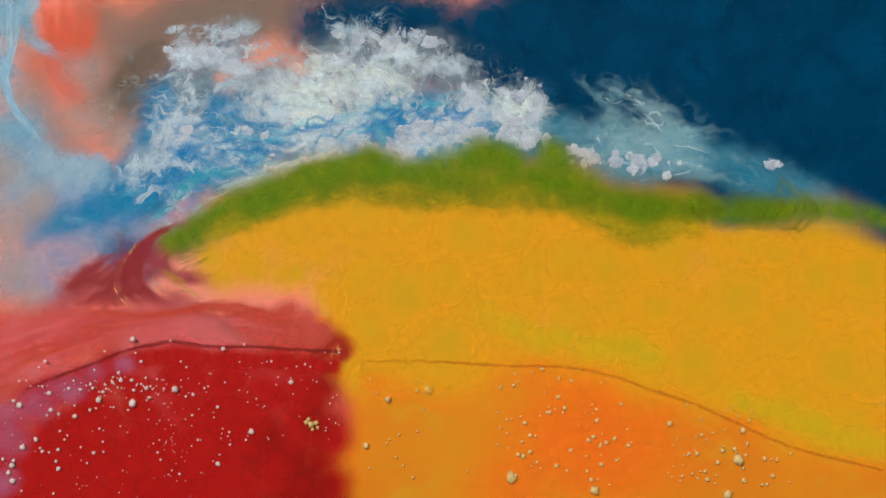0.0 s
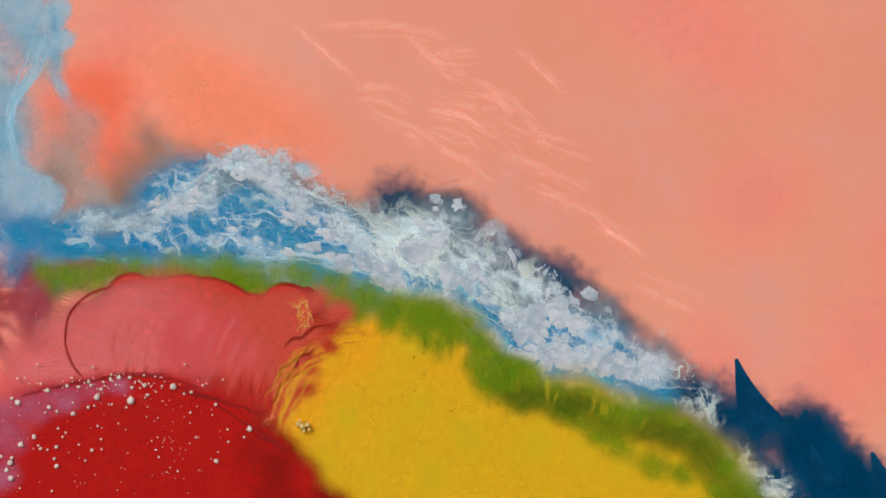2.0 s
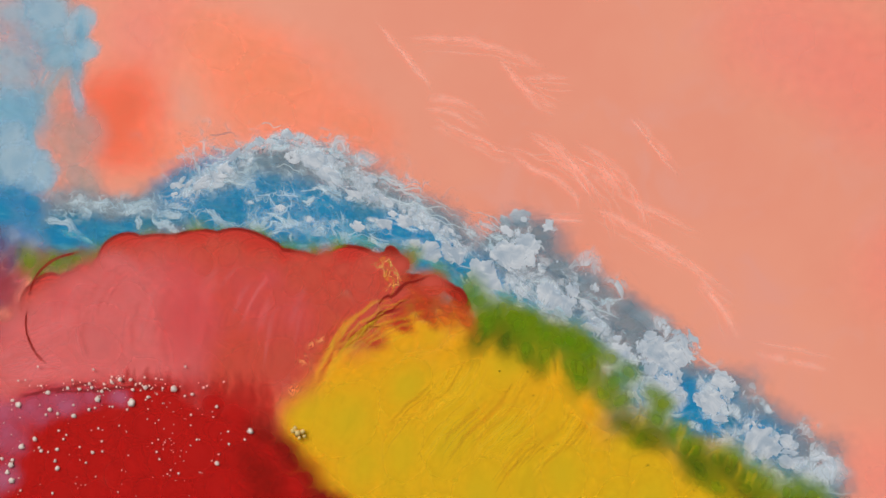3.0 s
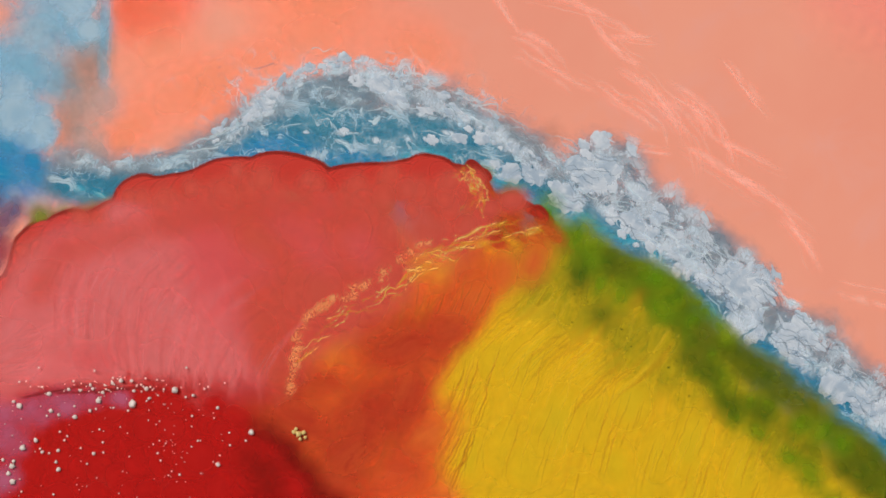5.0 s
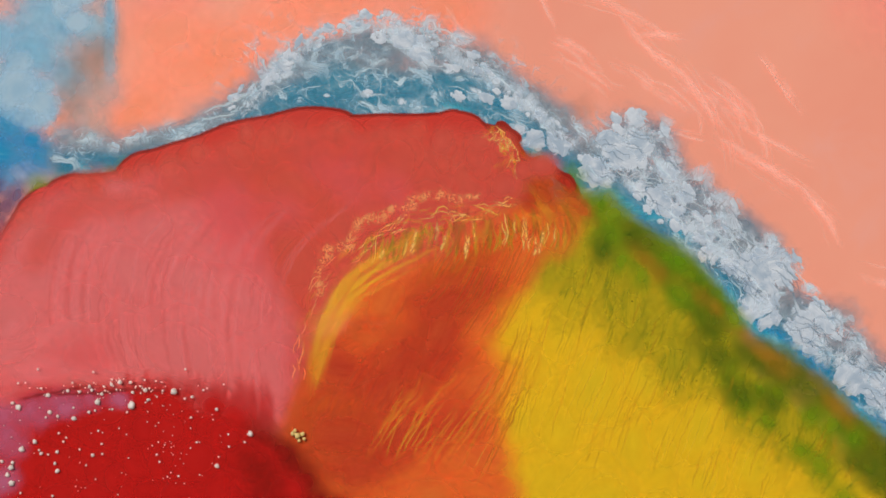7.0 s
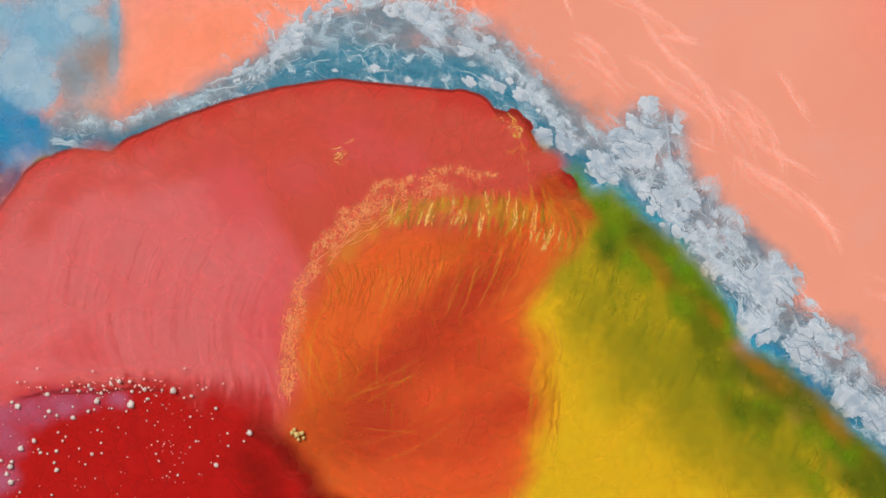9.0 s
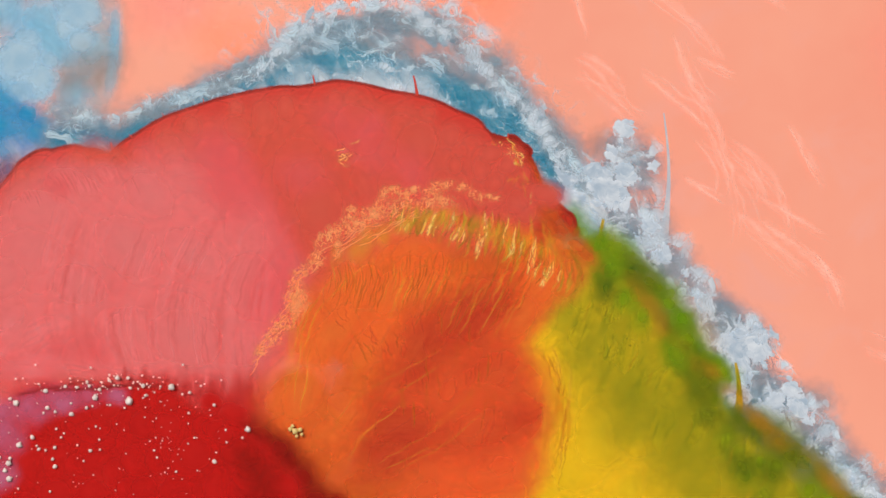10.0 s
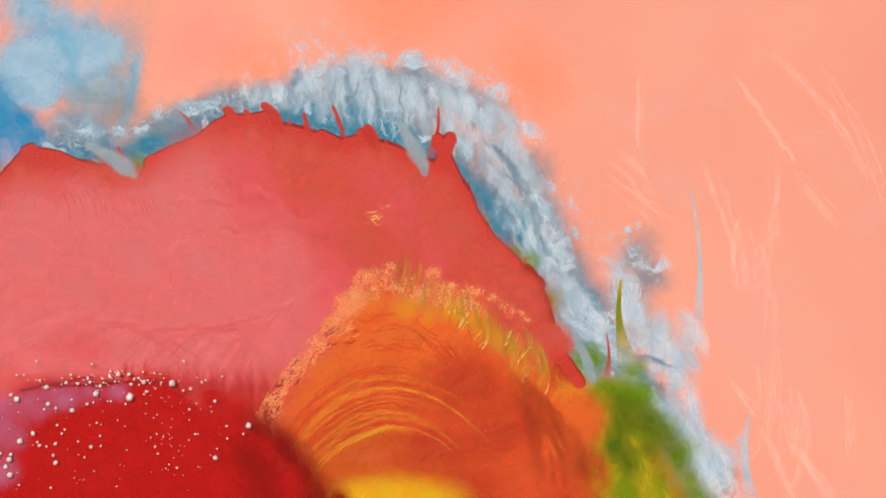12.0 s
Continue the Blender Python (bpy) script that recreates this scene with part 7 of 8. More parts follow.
for line, w, m in ((pairs(170, 488, 120, 506, 88, 540, 78, 585), 8, "t_rim"), (pairs(82, 560, 78, 600, 92, 640, 114, 664), 7, "t_rim"), (pairs(120, 498, 80, 535, 66, 580, 72, 620), 10, "t_pink")):
    strand(red, "dark_line", m, "inner", 2.5, line, w, 0.69, wells(1.3, 1.9, 3.2, 4.2), "edge of the red lobe", thin=0.6)
for u, v, r in ((34, 560, 36), (36, 612, 32), (30, 520, 34), (8, 590, 34)):
    film(red, "wine_film", disc(r, 1.3), "wine", "outer", 2.5, u, v, 0.672, 70, "dark wine-red swirl", sink=wells(1.3, 1.9, 3.2, 4.2))

# golden threads that rise from the spring, and combed wrinkles
rise = wells(4.2, 5.2, 8.6, 9.6)
comb(orange, "thread", ("t_gold", "t_gold", "t_lemon"), "inner", 6.0, pairs(522, 772, 532, 690, 548, 610, 590, 540, 680, 480, 780, 445), pairs(545, 780, 560, 690, 590, 610, 640, 560, 720, 515, 810, 480), 34, (3, 12), 0.725, rise, "golden thread", (0.3, 0.8), 5.0, seed=7)
comb(orange, "thread", ("t_gold", "t_ember", "t_gold"), "inner", 6.0, pairs(575, 872, 630, 812, 690, 760, 770, 680), pairs(735, 890, 790, 815, 850, 725, 890, 640), 34, (3, 9), 0.725, rise, "golden thread", (0.3, 0.8), 4.0, seed=8)
comb(orange, "thread", ("t_red", "t_ember"), "inner", 6.0, pairs(540, 800, 570, 740, 600, 690, 640, 640), pairs(700, 880, 740, 780, 790, 690, 850, 590), 12, (8, 22), 0.72, rise, "red-orange streak", (0.4, 0.8), 4.0, seed=9)
comb(orange, "wrinkle", ("t_brown", "t_ochre", "t_brown"), "inner", 6.5, pairs(775, 395, 765, 440, 740, 490, 700, 540), pairs(960, 420, 925, 500, 880, 590, 800, 700), 60, (2.5, 5), 0.735, wells(3.9, 5.2, 8.0, 9.2), "combed wrinkle", (0.25, 0.7), 3.0, 0.2, seed=10)
comb(yellow, "wrinkle", ("t_brown", "t_ochre", "t_gold"), "middle", 6.5, pairs(900, 560, 870, 650, 820, 740, 750, 850), pairs(960, 560, 930, 680, 880, 790, 830, 900), 26, (3, 8), 0.72, wells(3.9, 5.2, 8.8, 9.6), "combed wrinkle", (0.3, 0.7), 4.0, 0.15, seed=11)
comb(yellow, "wrinkle", ("t_ochre", "t_lemon", "t_ochre"), "middle", 6.5, pairs(950, 500, 920, 600, 880, 700, 850, 830), pairs(1420, 740, 1390, 800, 1370, 850, 1350, 910), 74, (3, 8), 0.559, wells(3.5, 5.0, 8.4, 9.4), "combed streak", (0.25, 0.6), 4.0, 0.12, seed=12)
comb(yellow, "wrinkle", ("t_ochre", "t_lemon"), "middle", 3.5, pairs(860, 560, 830, 620, 760, 680, 700, 760), pairs(1150, 660, 1100, 740, 1040, 800, 980, 880), 46, (4, 14), 0.558, wells(2.0, 3.0, 5.0, 6.0), "soft streak", (0.3, 0.7), 4.0, seed=13)
comb(green, "wisp", ("t_moss", "t_moss", "t_ochre"), "middle", 6.5, pairs(1010, 430, 1000, 480, 985, 520, 970, 570), pairs(1540, 800, 1525, 840, 1500, 870, 1480, 910), 76, (3, 9), 0.567, wells(4.0, 5.2), "dark green wisp", (0.25, 0.6), 5.0, seed=14)
comb(green, "wisp", ("t_moss", "t_moss", "t_lemon"), "middle", 2.5, pairs(820, 590, 830, 630, 830, 660), pairs(1330, 840, 1320, 860, 1300, 890), 46, (5, 16), 0.5665, wells(1.0, 2.0, 4.5, 6.0), "green wisp", (0.5, 1.0), 5.0, seed=15)

# wrinkles over the full orange swell
late = wells(7.6, 8.8, 10.6, 11.3)
comb(orange, "wrinkle", ("t_brown", "t_brown", "t_gold"), "inner", 9.5, pairs(570, 450, 585, 490, 580, 530, 570, 580), pairs(975, 390, 950, 450, 920, 510, 880, 580), 105, (2.5, 6), 0.735, late, "combed wrinkle", (0.3, 0.7), 6.0, 0.3, seed=16)
comb(orange, "thread", ("t_gold", "t_gold", "t_ember"), "inner", 9.5, pairs(560, 840, 580, 760, 620, 700, 700, 650, 790, 600), pairs(600, 900, 680, 840, 780, 780, 860, 700, 920, 610), 14, (2, 5), 0.725, late, "golden thread", (0.2, 0.6), 3.0, seed=17)
comb(orange, "thread", ("t_gold", "t_lemon"), "inner", 9.5, pairs(508, 780, 512, 690, 520, 590, 560, 500, 640, 430), pairs(535, 775, 545, 690, 560, 600, 600, 530, 670, 460), 8, (2, 5), 0.728, late, "golden thread", (0.3, 0.7), 4.0, seed=18)
comb(orange, "wrinkle", ("t_ochre", "t_brown", "t_gold"), "middle", 9.5, pairs(930, 560, 960, 640, 950, 740, 930, 860), pairs(990, 560, 1010, 640, 1000, 760, 980, 880), 26, (4, 9), 0.715, wells(7.6, 8.8, 10.4, 11.0), "combed wrinkle", (0.2, 0.4), 8.0, 0.15, seed=19)
comb(orange, "crest", ("t_cream", "t_tuft", "t_gold"), "inner", 9.0, pairs(680, 400, 688, 372, 700, 335), pairs(980, 400, 985, 360, 975, 310), 46, (3, 9), 0.742, wells(5.8, 7.6), "cream-yellow tuft", (0.35, 0.8), 6.0, seed=20)
comb(orange, "crest", ("t_cream", "t_gold"), "inner", 6.5, pairs(600, 470, 690, 405, 760, 385, 850, 370, 900, 360), pairs(600, 500, 690, 430, 770, 415, 860, 400, 960, 390), 50, (3, 7), 0.742, wells(4.0, 5.0, 8.4, 9.4), "golden crinkle", (0.04, 0.12), 12.0, seed=21)
comb(orange, "crinkle", ("t_cream", "t_gold"), "inner", 9.0, pairs(880, 205, 900, 225, 915, 245, 880, 260), pairs(900, 200, 930, 230, 935, 260, 950, 330), 26, (3, 6), 0.742, wells(4.0, 5.0, 10.5, 11.5), "golden crinkle", (0.1, 0.3), 10.0, seed=22)

comb(orange, "wrinkle", ("t_ember", "t_brown", "t_ember"), "inner", 9.5, pairs(560, 560, 600, 600, 640, 650, 660, 720), pairs(900, 500, 890, 600, 880, 700, 850, 840), 60, (3, 8), 0.722, late, "fine wrinkle", (0.1, 0.3), 7.0, 0.15, seed=71)
comb(orange, "streak", ("t_rust",), "middle", 12.0, pairs(850, 620, 910, 710, 950, 800, 960, 900), pairs(960, 690, 1015, 760, 1045, 830, 1050, 900), 22, (14, 44), 0.741, wells(10.0, 11.0), "dark rust streak", (0.3, 0.7), 6.0, seed=72)
# arcs round the spring at the end
end = wells(10.3, 11.0)
comb(orange, "arc", ("t_gold", "t_ember", "t_red", "t_ember"), "inner", 12.0, pairs(525, 890, 565, 835, 635, 782, 700, 766, 780, 792, 860, 870), pairs(470, 850, 520, 760, 590, 690, 690, 660, 800, 690, 930, 800), 100, (3, 9), 0.728, end, "arched thread", (0.2, 0.7), 5.0, 0.15, seed=23)
comb(orange, "arc", ("t_gold", "t_lemon"), "inner", 12.0, pairs(528, 876, 590, 806, 650, 776, 705, 764, 760, 778), pairs(534, 884, 600, 812, 655, 786, 705, 774, 760, 790), 8, (3, 6), 0.732, end, "bright golden arc", (0.5, 1.0), 3.0, 0.2, seed=24)
comb(orange, "wrinkle", ("t_ember", "t_brown", "t_red"), "inner", 12.0, pairs(640, 560, 720, 560, 800, 620, 850, 700), pairs(620, 640, 720, 640, 790, 680, 830, 740), 44, (4, 12), 0.724, end, "soft wrinkle", (0.12, 0.3), 9.0, seed=25)
comb(orange, "crest", ("t_tuft", "t_ochre", "t_moss"), "inner", 12.0, pairs(700, 530, 705, 490, 715, 450), pairs(990, 720, 975, 650, 955, 590), 80, (4, 12), 0.743, wells(10.2, 10.9), "yellow-green tuft", (0.35, 0.8), 8.0, seed=26)
band(orange, "speckle", "speck", "inner", 12.0, pairs(462, 785, 485, 725, 525, 665, 580, 605, 640, 560), 9, 20, 0.736, rng, 16, 1.3, sink=wells(10.2, 11.0))
comb(orange, "speckle", ("t_peach", "t_rim", "t_peach"), "inner", 12.0, pairs(455, 790, 480, 715, 530, 640, 620, 560), pairs(485, 770, 520, 700, 570, 640, 650, 610), 66, (2.5, 5), 0.738, wells(10.2, 11.0), "tiny crinkle", (0.02, 0.06), 8.0, seed=27)
comb(orange, "speckle", ("t_peach", "t_peach", "t_red"), "inner", 9.0, pairs(495, 720, 500, 600, 515, 520, 600, 420, 720, 340), pairs(520, 720, 525, 600, 550, 520, 630, 430, 740, 365), 80, (2, 4.5), 0.738, wells(7.4, 8.6, 10.4, 11.0), "tiny crinkle", (0.02, 0.05), 8.0, seed=28)

comb(orange, "speckle", ("t_peach", "t_gold", "t_red"), "inner", 6.5, pairs(507, 700, 512, 620, 532, 540, 600, 462, 690, 402), pairs(528, 700, 530, 620, 560, 550, 625, 480, 720, 428), 70, (2, 4.5), 0.738, wells(4.4, 5.4, 7.6, 8.6), "tiny crinkle", (0.02, 0.05), 7.0, seed=79)

band(red, "film", "redveil", "inner", 6.5, pairs(66, 470, 90, 416, 136, 382, 206, 372, 306, 346, 428, 306, 560, 280, 690, 288), 26, 50, 0.655, rng, 6, 1.5, sink=wells(3.8, 5.0, 9.0, 10.0))

# fine lines in the pink paint
pinks = ("t_pink", "t_rose", "t_pink")
comb(red, "streak", pinks, "inner", 6.5, pairs(120, 665, 80, 570, 90, 450, 150, 350), pairs(492, 740, 488, 610, 520, 480, 650, 360), 80, (4, 20), 0.668, wells(3.6, 4.8, 8.6, 9.6), "pale pink thread", (0.25, 0.7), 5.0, seed=29)
comb(red, "streak", pinks, "inner", 9.5, pairs(100, 650, 60, 560, 70, 460, 100, 330), pairs(490, 740, 480, 610, 500, 500, 600, 360), 80, (4, 18), 0.668, wells(7.8, 8.8, 10.4, 11.2), "pale pink thread", (0.25, 0.7), 5.0, seed=30)
comb(red, "streak", pinks, "inner", 12.0, pairs(20, 590, 130, 570, 260, 620, 400, 750), pairs(435, 770, 460, 650, 520, 560, 640, 440), 80, (4, 18), 0.668, wells(10.2, 11.0), "pale pink thread", (0.3, 0.8), 6.0, seed=31)
comb(red, "streak", pinks, "inner", 2.5, pairs(130, 650, 110, 600, 130, 540, 200, 500), pairs(480, 740, 500, 650, 530, 580, 560, 520), 40, (6, 24), 0.668, wells(1.2, 2.0, 3.8, 4.8), "pale pink thread", (0.3, 0.7), 4.0, seed=32)
comb(red, "streak", ("t_pink", "t_pink", "t_rose"), "inner", 11.5, pairs(260, 330, 340, 320, 450, 340, 560, 400), pairs(300, 470, 400, 430, 520, 430, 660, 420), 36, (4, 14), 0.668, wells(10.0, 10.8), "marbled pink line", (0.15, 0.4), 22.0, seed=33)
comb(red, "crinkle", ("t_cream", "t_pink"), "inner", 9.5, pairs(590, 250, 620, 242, 645, 235), pairs(590, 290, 620, 285, 650, 270), 16, (2, 5), 0.69, wells(6.2, 7.2), "pale crinkle", (0.3, 0.6), 9.0, seed=34)
comb(red, "streak", ("t_pink",), None, 0, pairs(-10, 700, 40, 690, 70, 655, 130, 625), pairs(-10, 600, 60, 580, 140, 545, 200, 520), 22, (3, 9), 0.672, None, "pale pink thread", (0.3, 0.7), 6.0, seed=35)
comb(red, "streak", ("t_pink",), None, 0, pairs(-10, 690, 60, 672, 130, 668, 215, 672), pairs(-10, 640, 60, 630, 140, 640, 225, 662), 22, (2.5, 6), 0.672, None, "pale pink thread", (0.3, 0.7), 5.0, seed=36)
comb(red, "comb_line", ("t_rose", "t_rose"), "inner", 10.5, pairs(20, 330, 35, 350, 45, 380), pairs(230, 300, 240, 320, 262, 370), 60, (2.5, 5), 0.668, wells(7.0, 8.4), "thin red line", (0.4, 0.9), 2.0, seed=37)

# the crimson seeps up into the pink
comb(red, "fringe", ("t_crimson",), None, 0, pairs(215, 705, 222, 672, 226, 640), pairs(480, 800, 484, 720, 482, 640), 70, (8, 26), 0.675, None, "crimson fringe", (0.6, 1.0), 4.0, seed=38)

# the lobe's outline breaks up into tongues at the end
TONGUES = pairs(0, 322, 50, 266, 110, 276, 175, 305, 205, 320, 250, 330, 262, 290, 300, 270, 350, 250, 385, 222, 410, 210, 440, 212, 480, 204, 515, 235, 545, 245, 580, 240, 610, 255, 655, 240, 690, 272, 725, 282, 752, 326, 770, 300, 790, 250, 812, 300, 840, 362, 880, 425, 925, 468, 950, 530, 965, 575, 1000, 620, 1040, 680)
for u, v, a in along_line(TONGUES, 9):
    nx, ny = math.sin(radians(a)), math.cos(radians(a))
    film(red, "dark_edge", disc(13, 1.2), "edge", "inner", 12.0, u + nx * 12, v + ny * 12, 0.575, a, sink=wells(9.8, 10.8))
    film(red, "rim", disc(13, 1.2), "red", "inner", 12.0, u + nx * 14, v + ny * 14, 0.597, a, sink=wells(9.8, 10.8))
for u, v, r in ((925, 500, 30), (945, 560, 28), (965, 600, 24), (990, 640, 24), (1015, 672, 20)):
    film(red, "film", disc(r, 1.5), "rust", "inner", 12.0, u, v, 0.594, -55, sink=wells(9.8, 10.8))
for line, w in ((pairs(213, 268, 222, 290, 240, 304), 7), (pairs(542, 208, 548, 235, 560, 262), 12), (pairs(466, 194, 488, 212, 505, 250), 24), (pairs(648, 234, 662, 250, 675, 290), 28),
                (pairs(402, 200, 416, 216, 430, 250), 22), (pairs(436, 205, 446, 220, 460, 250), 18), (pairs(592, 196, 602, 218, 616, 262), 9)):
    strand(red, "tongue", "t_redtip", "inner", 12.0, line, w, 0.598, wells(9.8, 10.8), "small curling red tongue", 2.0, thin=0.25)
for line, w in ((pairs(150, 262, 195, 285, 232, 312, 246, 330), 40), (pairs(705, 215, 735, 268, 752, 300, 758, 326), 40), (pairs(1010, 580, 1035, 630, 1050, 670, 1056, 690), 26)):
    strand(blue, "inlet", "t_bay", "outer", 12.0, line, w, 0.61, wells(10.2, 11.2), "slate-blue inlet in the red edge", 2.0, thin=0.2)
strand(foam, "hook", "t_wisp", "outer", 12.0, pairs(1066, 500, 1064, 474, 1082, 470, 1100, 492, 1112, 540, 1106, 600, 1096, 650), 26, 0.4, wells(10.2, 10.9), "pale hook round the golden finger", thin=0.5)

# marbled blue plume, smoke and ribbons of the first second
first = wells(-1.0, -0.5, 2.0, 3.6)
comb(salmon, "plume", ("t_salmonred",), "outer", 0.0, pairs(70, -40, 80, 60, 95, 150, 140, 230), pairs(200, -40, 165, 60, 140, 150, 190, 240), 26, (16, 44), 0.13, wells(-1.0, -0.5, 0.4, 1.1), "warm red plume", (0.4, 0.9), 8.0, seed=41)
comb(salmon, "smoke", ("t_smoke",), "outer", 0.0, pairs(300, 30, 240, 90, 190, 150, 150, 175), pairs(330, 100, 290, 170, 260, 230, 200, 280), 40, (14, 44), 0.135, wells(-1.0, -0.5, 0.9, 1.9), "smoky brown streak", (0.4, 0.9), 8.0, seed=42)
comb(sky, "ribbon", ("t_sky",), "outer", 0.0, pairs(0, -20, 4, 60, 4, 140, 24, 200, 56, 240, 96, 285), pairs(40, -20, 34, 60, 14, 140, 34, 196, 66, 236, 90, 290), 12, (6, 16), 0.21, first, "light blue ribbon", (0.4, 0.9), 4.0, seed=43)
comb(green, "fringe", ("t_mossveil",), "middle", 0.0, pairs(560, 290, 562, 340, 560, 380), pairs(1320, 325, 1330, 375, 1325, 415), 60, (20, 60), 0.5685, wells(-1.0, -0.5, 0.8, 1.6), "green fringe", (0.5, 1.0), 6.0, seed=44)
comb(green, "curl", ("t_moss",), "middle", 0.0, pairs(1385, 305, 1376, 340, 1345, 360, 1322, 390, 1334, 430), pairs(1372, 310, 1425, 345, 1446, 382, 1420, 408, 1366, 390), 18, (8, 20), 0.5685, wells(-1.0, -0.5, 0.8, 1.6), "curl of green paint", (0.3, 0.8), 5.0, seed=45)
comb(green, "curl", ("t_moss",), "middle", 0.0, pairs(1200, 345, 1215, 365, 1235, 390, 1250, 400), pairs(1260, 335, 1275, 360, 1275, 380, 1262, 400), 14, (8, 20), 0.5685, wells(-1.0, -0.5, 0.8, 1.6), "curl of green paint", (0.3, 0.8), 5.0, seed=46)
comb(foam, "veil", ("t_gauze",), "outer", 0.0, pairs(1060, 140, 1110, 155, 1170, 190, 1250, 215), pairs(1020, 290, 1100, 292, 1200, 312, 1300, 325), 50, (8, 30), 0.372, wells(-1.0, -0.5, 1.6, 2.6), "gauzy blue-white veil", (0.2, 0.6), 22.0, seed=47)
comb(foam, "thread", ("t_white", "t_gauze"), "outer", 0.0, pairs(1060, 150, 1110, 160, 1170, 190, 1240, 200), pairs(1040, 290, 1100, 296, 1200, 308, 1280, 322), 24, (3, 9), 0.374, wells(-1.0, -0.5, 1.6, 2.6), "white wisp", (0.1, 0.3), 16.0, seed=48)
comb(foam, "swirl", ("t_white", "t_white", "t_gauze"), "outer", 0.0, pairs(250, 250, 330, 240, 430, 250, 540, 270, 650, 250), pairs(270, 110, 350, 90, 450, 60, 560, 50, 720, 60), 30, (8, 26), 0.374, first, "white foam swirl", (0.06, 0.2), 24.0, seed=49)
comb(foam, "swirl", ("t_white",), "outer", 0.0, pairs(520, 230, 600, 200, 680, 150, 760, 120, 850, 110), pairs(520, 120, 600, 90, 680, 70, 760, 90, 940, 170), 18, (14, 44), 0.374, first, "white foam swirl", (0.1, 0.3), 24.0, seed=78)
comb(blue, "swirl", ("t_blue", "t_blue", "t_cyan"), "outer", 0.0, pairs(280, 240, 400, 215, 500, 225, 640, 190, 740, 180, 850, 150), pairs(300, 310, 400, 290, 500, 285, 640, 245, 740, 225, 860, 200), 44, (6, 24), 0.3765, wells(-1.0, -0.5, 1.8, 3.0), "bright blue streak", (0.06, 0.22), 16.0, seed=84)
comb(foam, "thread", ("t_white", "t_sky"), "outer", 0.0, pairs(340, 350, 440, 310, 540, 280, 640, 240), pairs(350, 362, 440, 325, 540, 292, 650, 252), 20, (4, 14), 0.374, first, "white foam thread", (0.2, 0.5), 8.0, seed=50)
comb(foam, "thread", ("t_white", "t_white", "t_slate"), "outer", 2.5, pairs(310, 425, 450, 432, 600, 442, 760, 505, 900, 605, 1050, 700), pairs(340, 275, 470, 258, 600, 325, 800, 395, 950, 478, 1200, 640), 70, (3, 8), 0.376, wells(1.0, 1.8, 4.6, 6.0), "white foam thread", (0.03, 0.12), 14.0, seed=51)
comb(foam, "thread", ("t_white", "t_white", "t_slate"), "outer", 5.5, pairs(250, 265, 420, 205, 530, 110, 640, 85, 800, 120, 960, 220), pairs(250, 285, 430, 240, 560, 225, 700, 232, 860, 250, 980, 320), 30, (3, 8), 0.376, wells(4.0, 5.0, 9.6, 10.6), "white foam thread", (0.02, 0.06), 6.0, seed=52)
comb(foam, "thread", ("t_slate", "t_slate", "t_white"), "outer", 6.0, pairs(1000, 320, 1090, 360, 1220, 450, 1320, 560, 1480, 670, 1568, 730), pairs(1040, 220, 1150, 240, 1250, 350, 1380, 460, 1480, 570, 1568, 650), 90, (2.5, 6), 0.44, wells(3.6, 4.8, 9.6, 10.6), "dark crack in the foam", (0.03, 0.1), 16.0, seed=53)
comb(foam, "wisp", ("t_wisp", "t_gauze", "t_slate", "t_wisp"), "outer", 12.0, pairs(480, 205, 495, 165, 505, 130), pairs(870, 330, 855, 220, 835, 140), 50, (8, 32), 0.4, wells(9.9, 10.8), "drawn-out foam wisp", (0.4, 0.9), 10.0, seed=54)
comb(foam, "wisp", ("t_wisp", "t_wisp", "t_slate", "t_gauze"), "outer", 12.0, pairs(850, 340, 900, 410, 960, 540, 1040, 660, 1140, 780, 1200, 890), pairs(850, 230, 945, 350, 985, 540, 1090, 620, 1215, 660, 1265, 890), 70, (8, 28), 0.4, wells(9.9, 10.8), "drawn-out foam wisp", (0.1, 0.25), 10.0, seed=55)

comb(red, "swirl", ("t_wine",), "middle", 0.0, pairs(350, 380, 292, 408, 256, 450, 250, 492, 290, 530, 350, 546), pairs(300, 398, 240, 438, 208, 482, 222, 524, 280, 548, 340, 562), 34, (8, 26), 0.57, wells(-1.0, -0.5, 1.4, 2.4), "dark wine-red swirl", (0.3, 0.7), 6.0, seed=73)
comb(red, "swirl", ("t_wine",), "outer", 0.0, pairs(110, 500, 160, 470, 210, 440, 260, 420), pairs(120, 560, 190, 540, 240, 520, 300, 540), 30, (10, 34), 0.57, wells(-1.0, -0.5, 1.4, 2.4), "dark wine-red swirl", (0.3, 0.7), 8.0, seed=74)
comb(red, "swirl", ("t_pink", "t_cream"), "middle", 0.0, pairs(246, 425, 218, 470, 216, 510, 250, 542, 330, 556), pairs(236, 440, 206, 480, 208, 520, 250, 552, 360, 566), 12, (4, 10), 0.572, wells(-1.0, -0.5, 1.4, 2.4), "pale pink thread", (0.3, 0.7), 4.0, seed=75)
comb(red, "streak", ("t_rose", "t_pink", "t_red"), "inner", 0.0, pairs(-20, 680, 100, 625, 250, 580, 400, 575, 600, 622), pairs(-20, 560, 100, 540, 250, 555, 420, 535, 590, 590), 60, (5, 22), 0.7, wells(-1.0, -0.5, 1.2, 2.0), "red and pink streak", (0.2, 0.5), 6.0, seed=76)
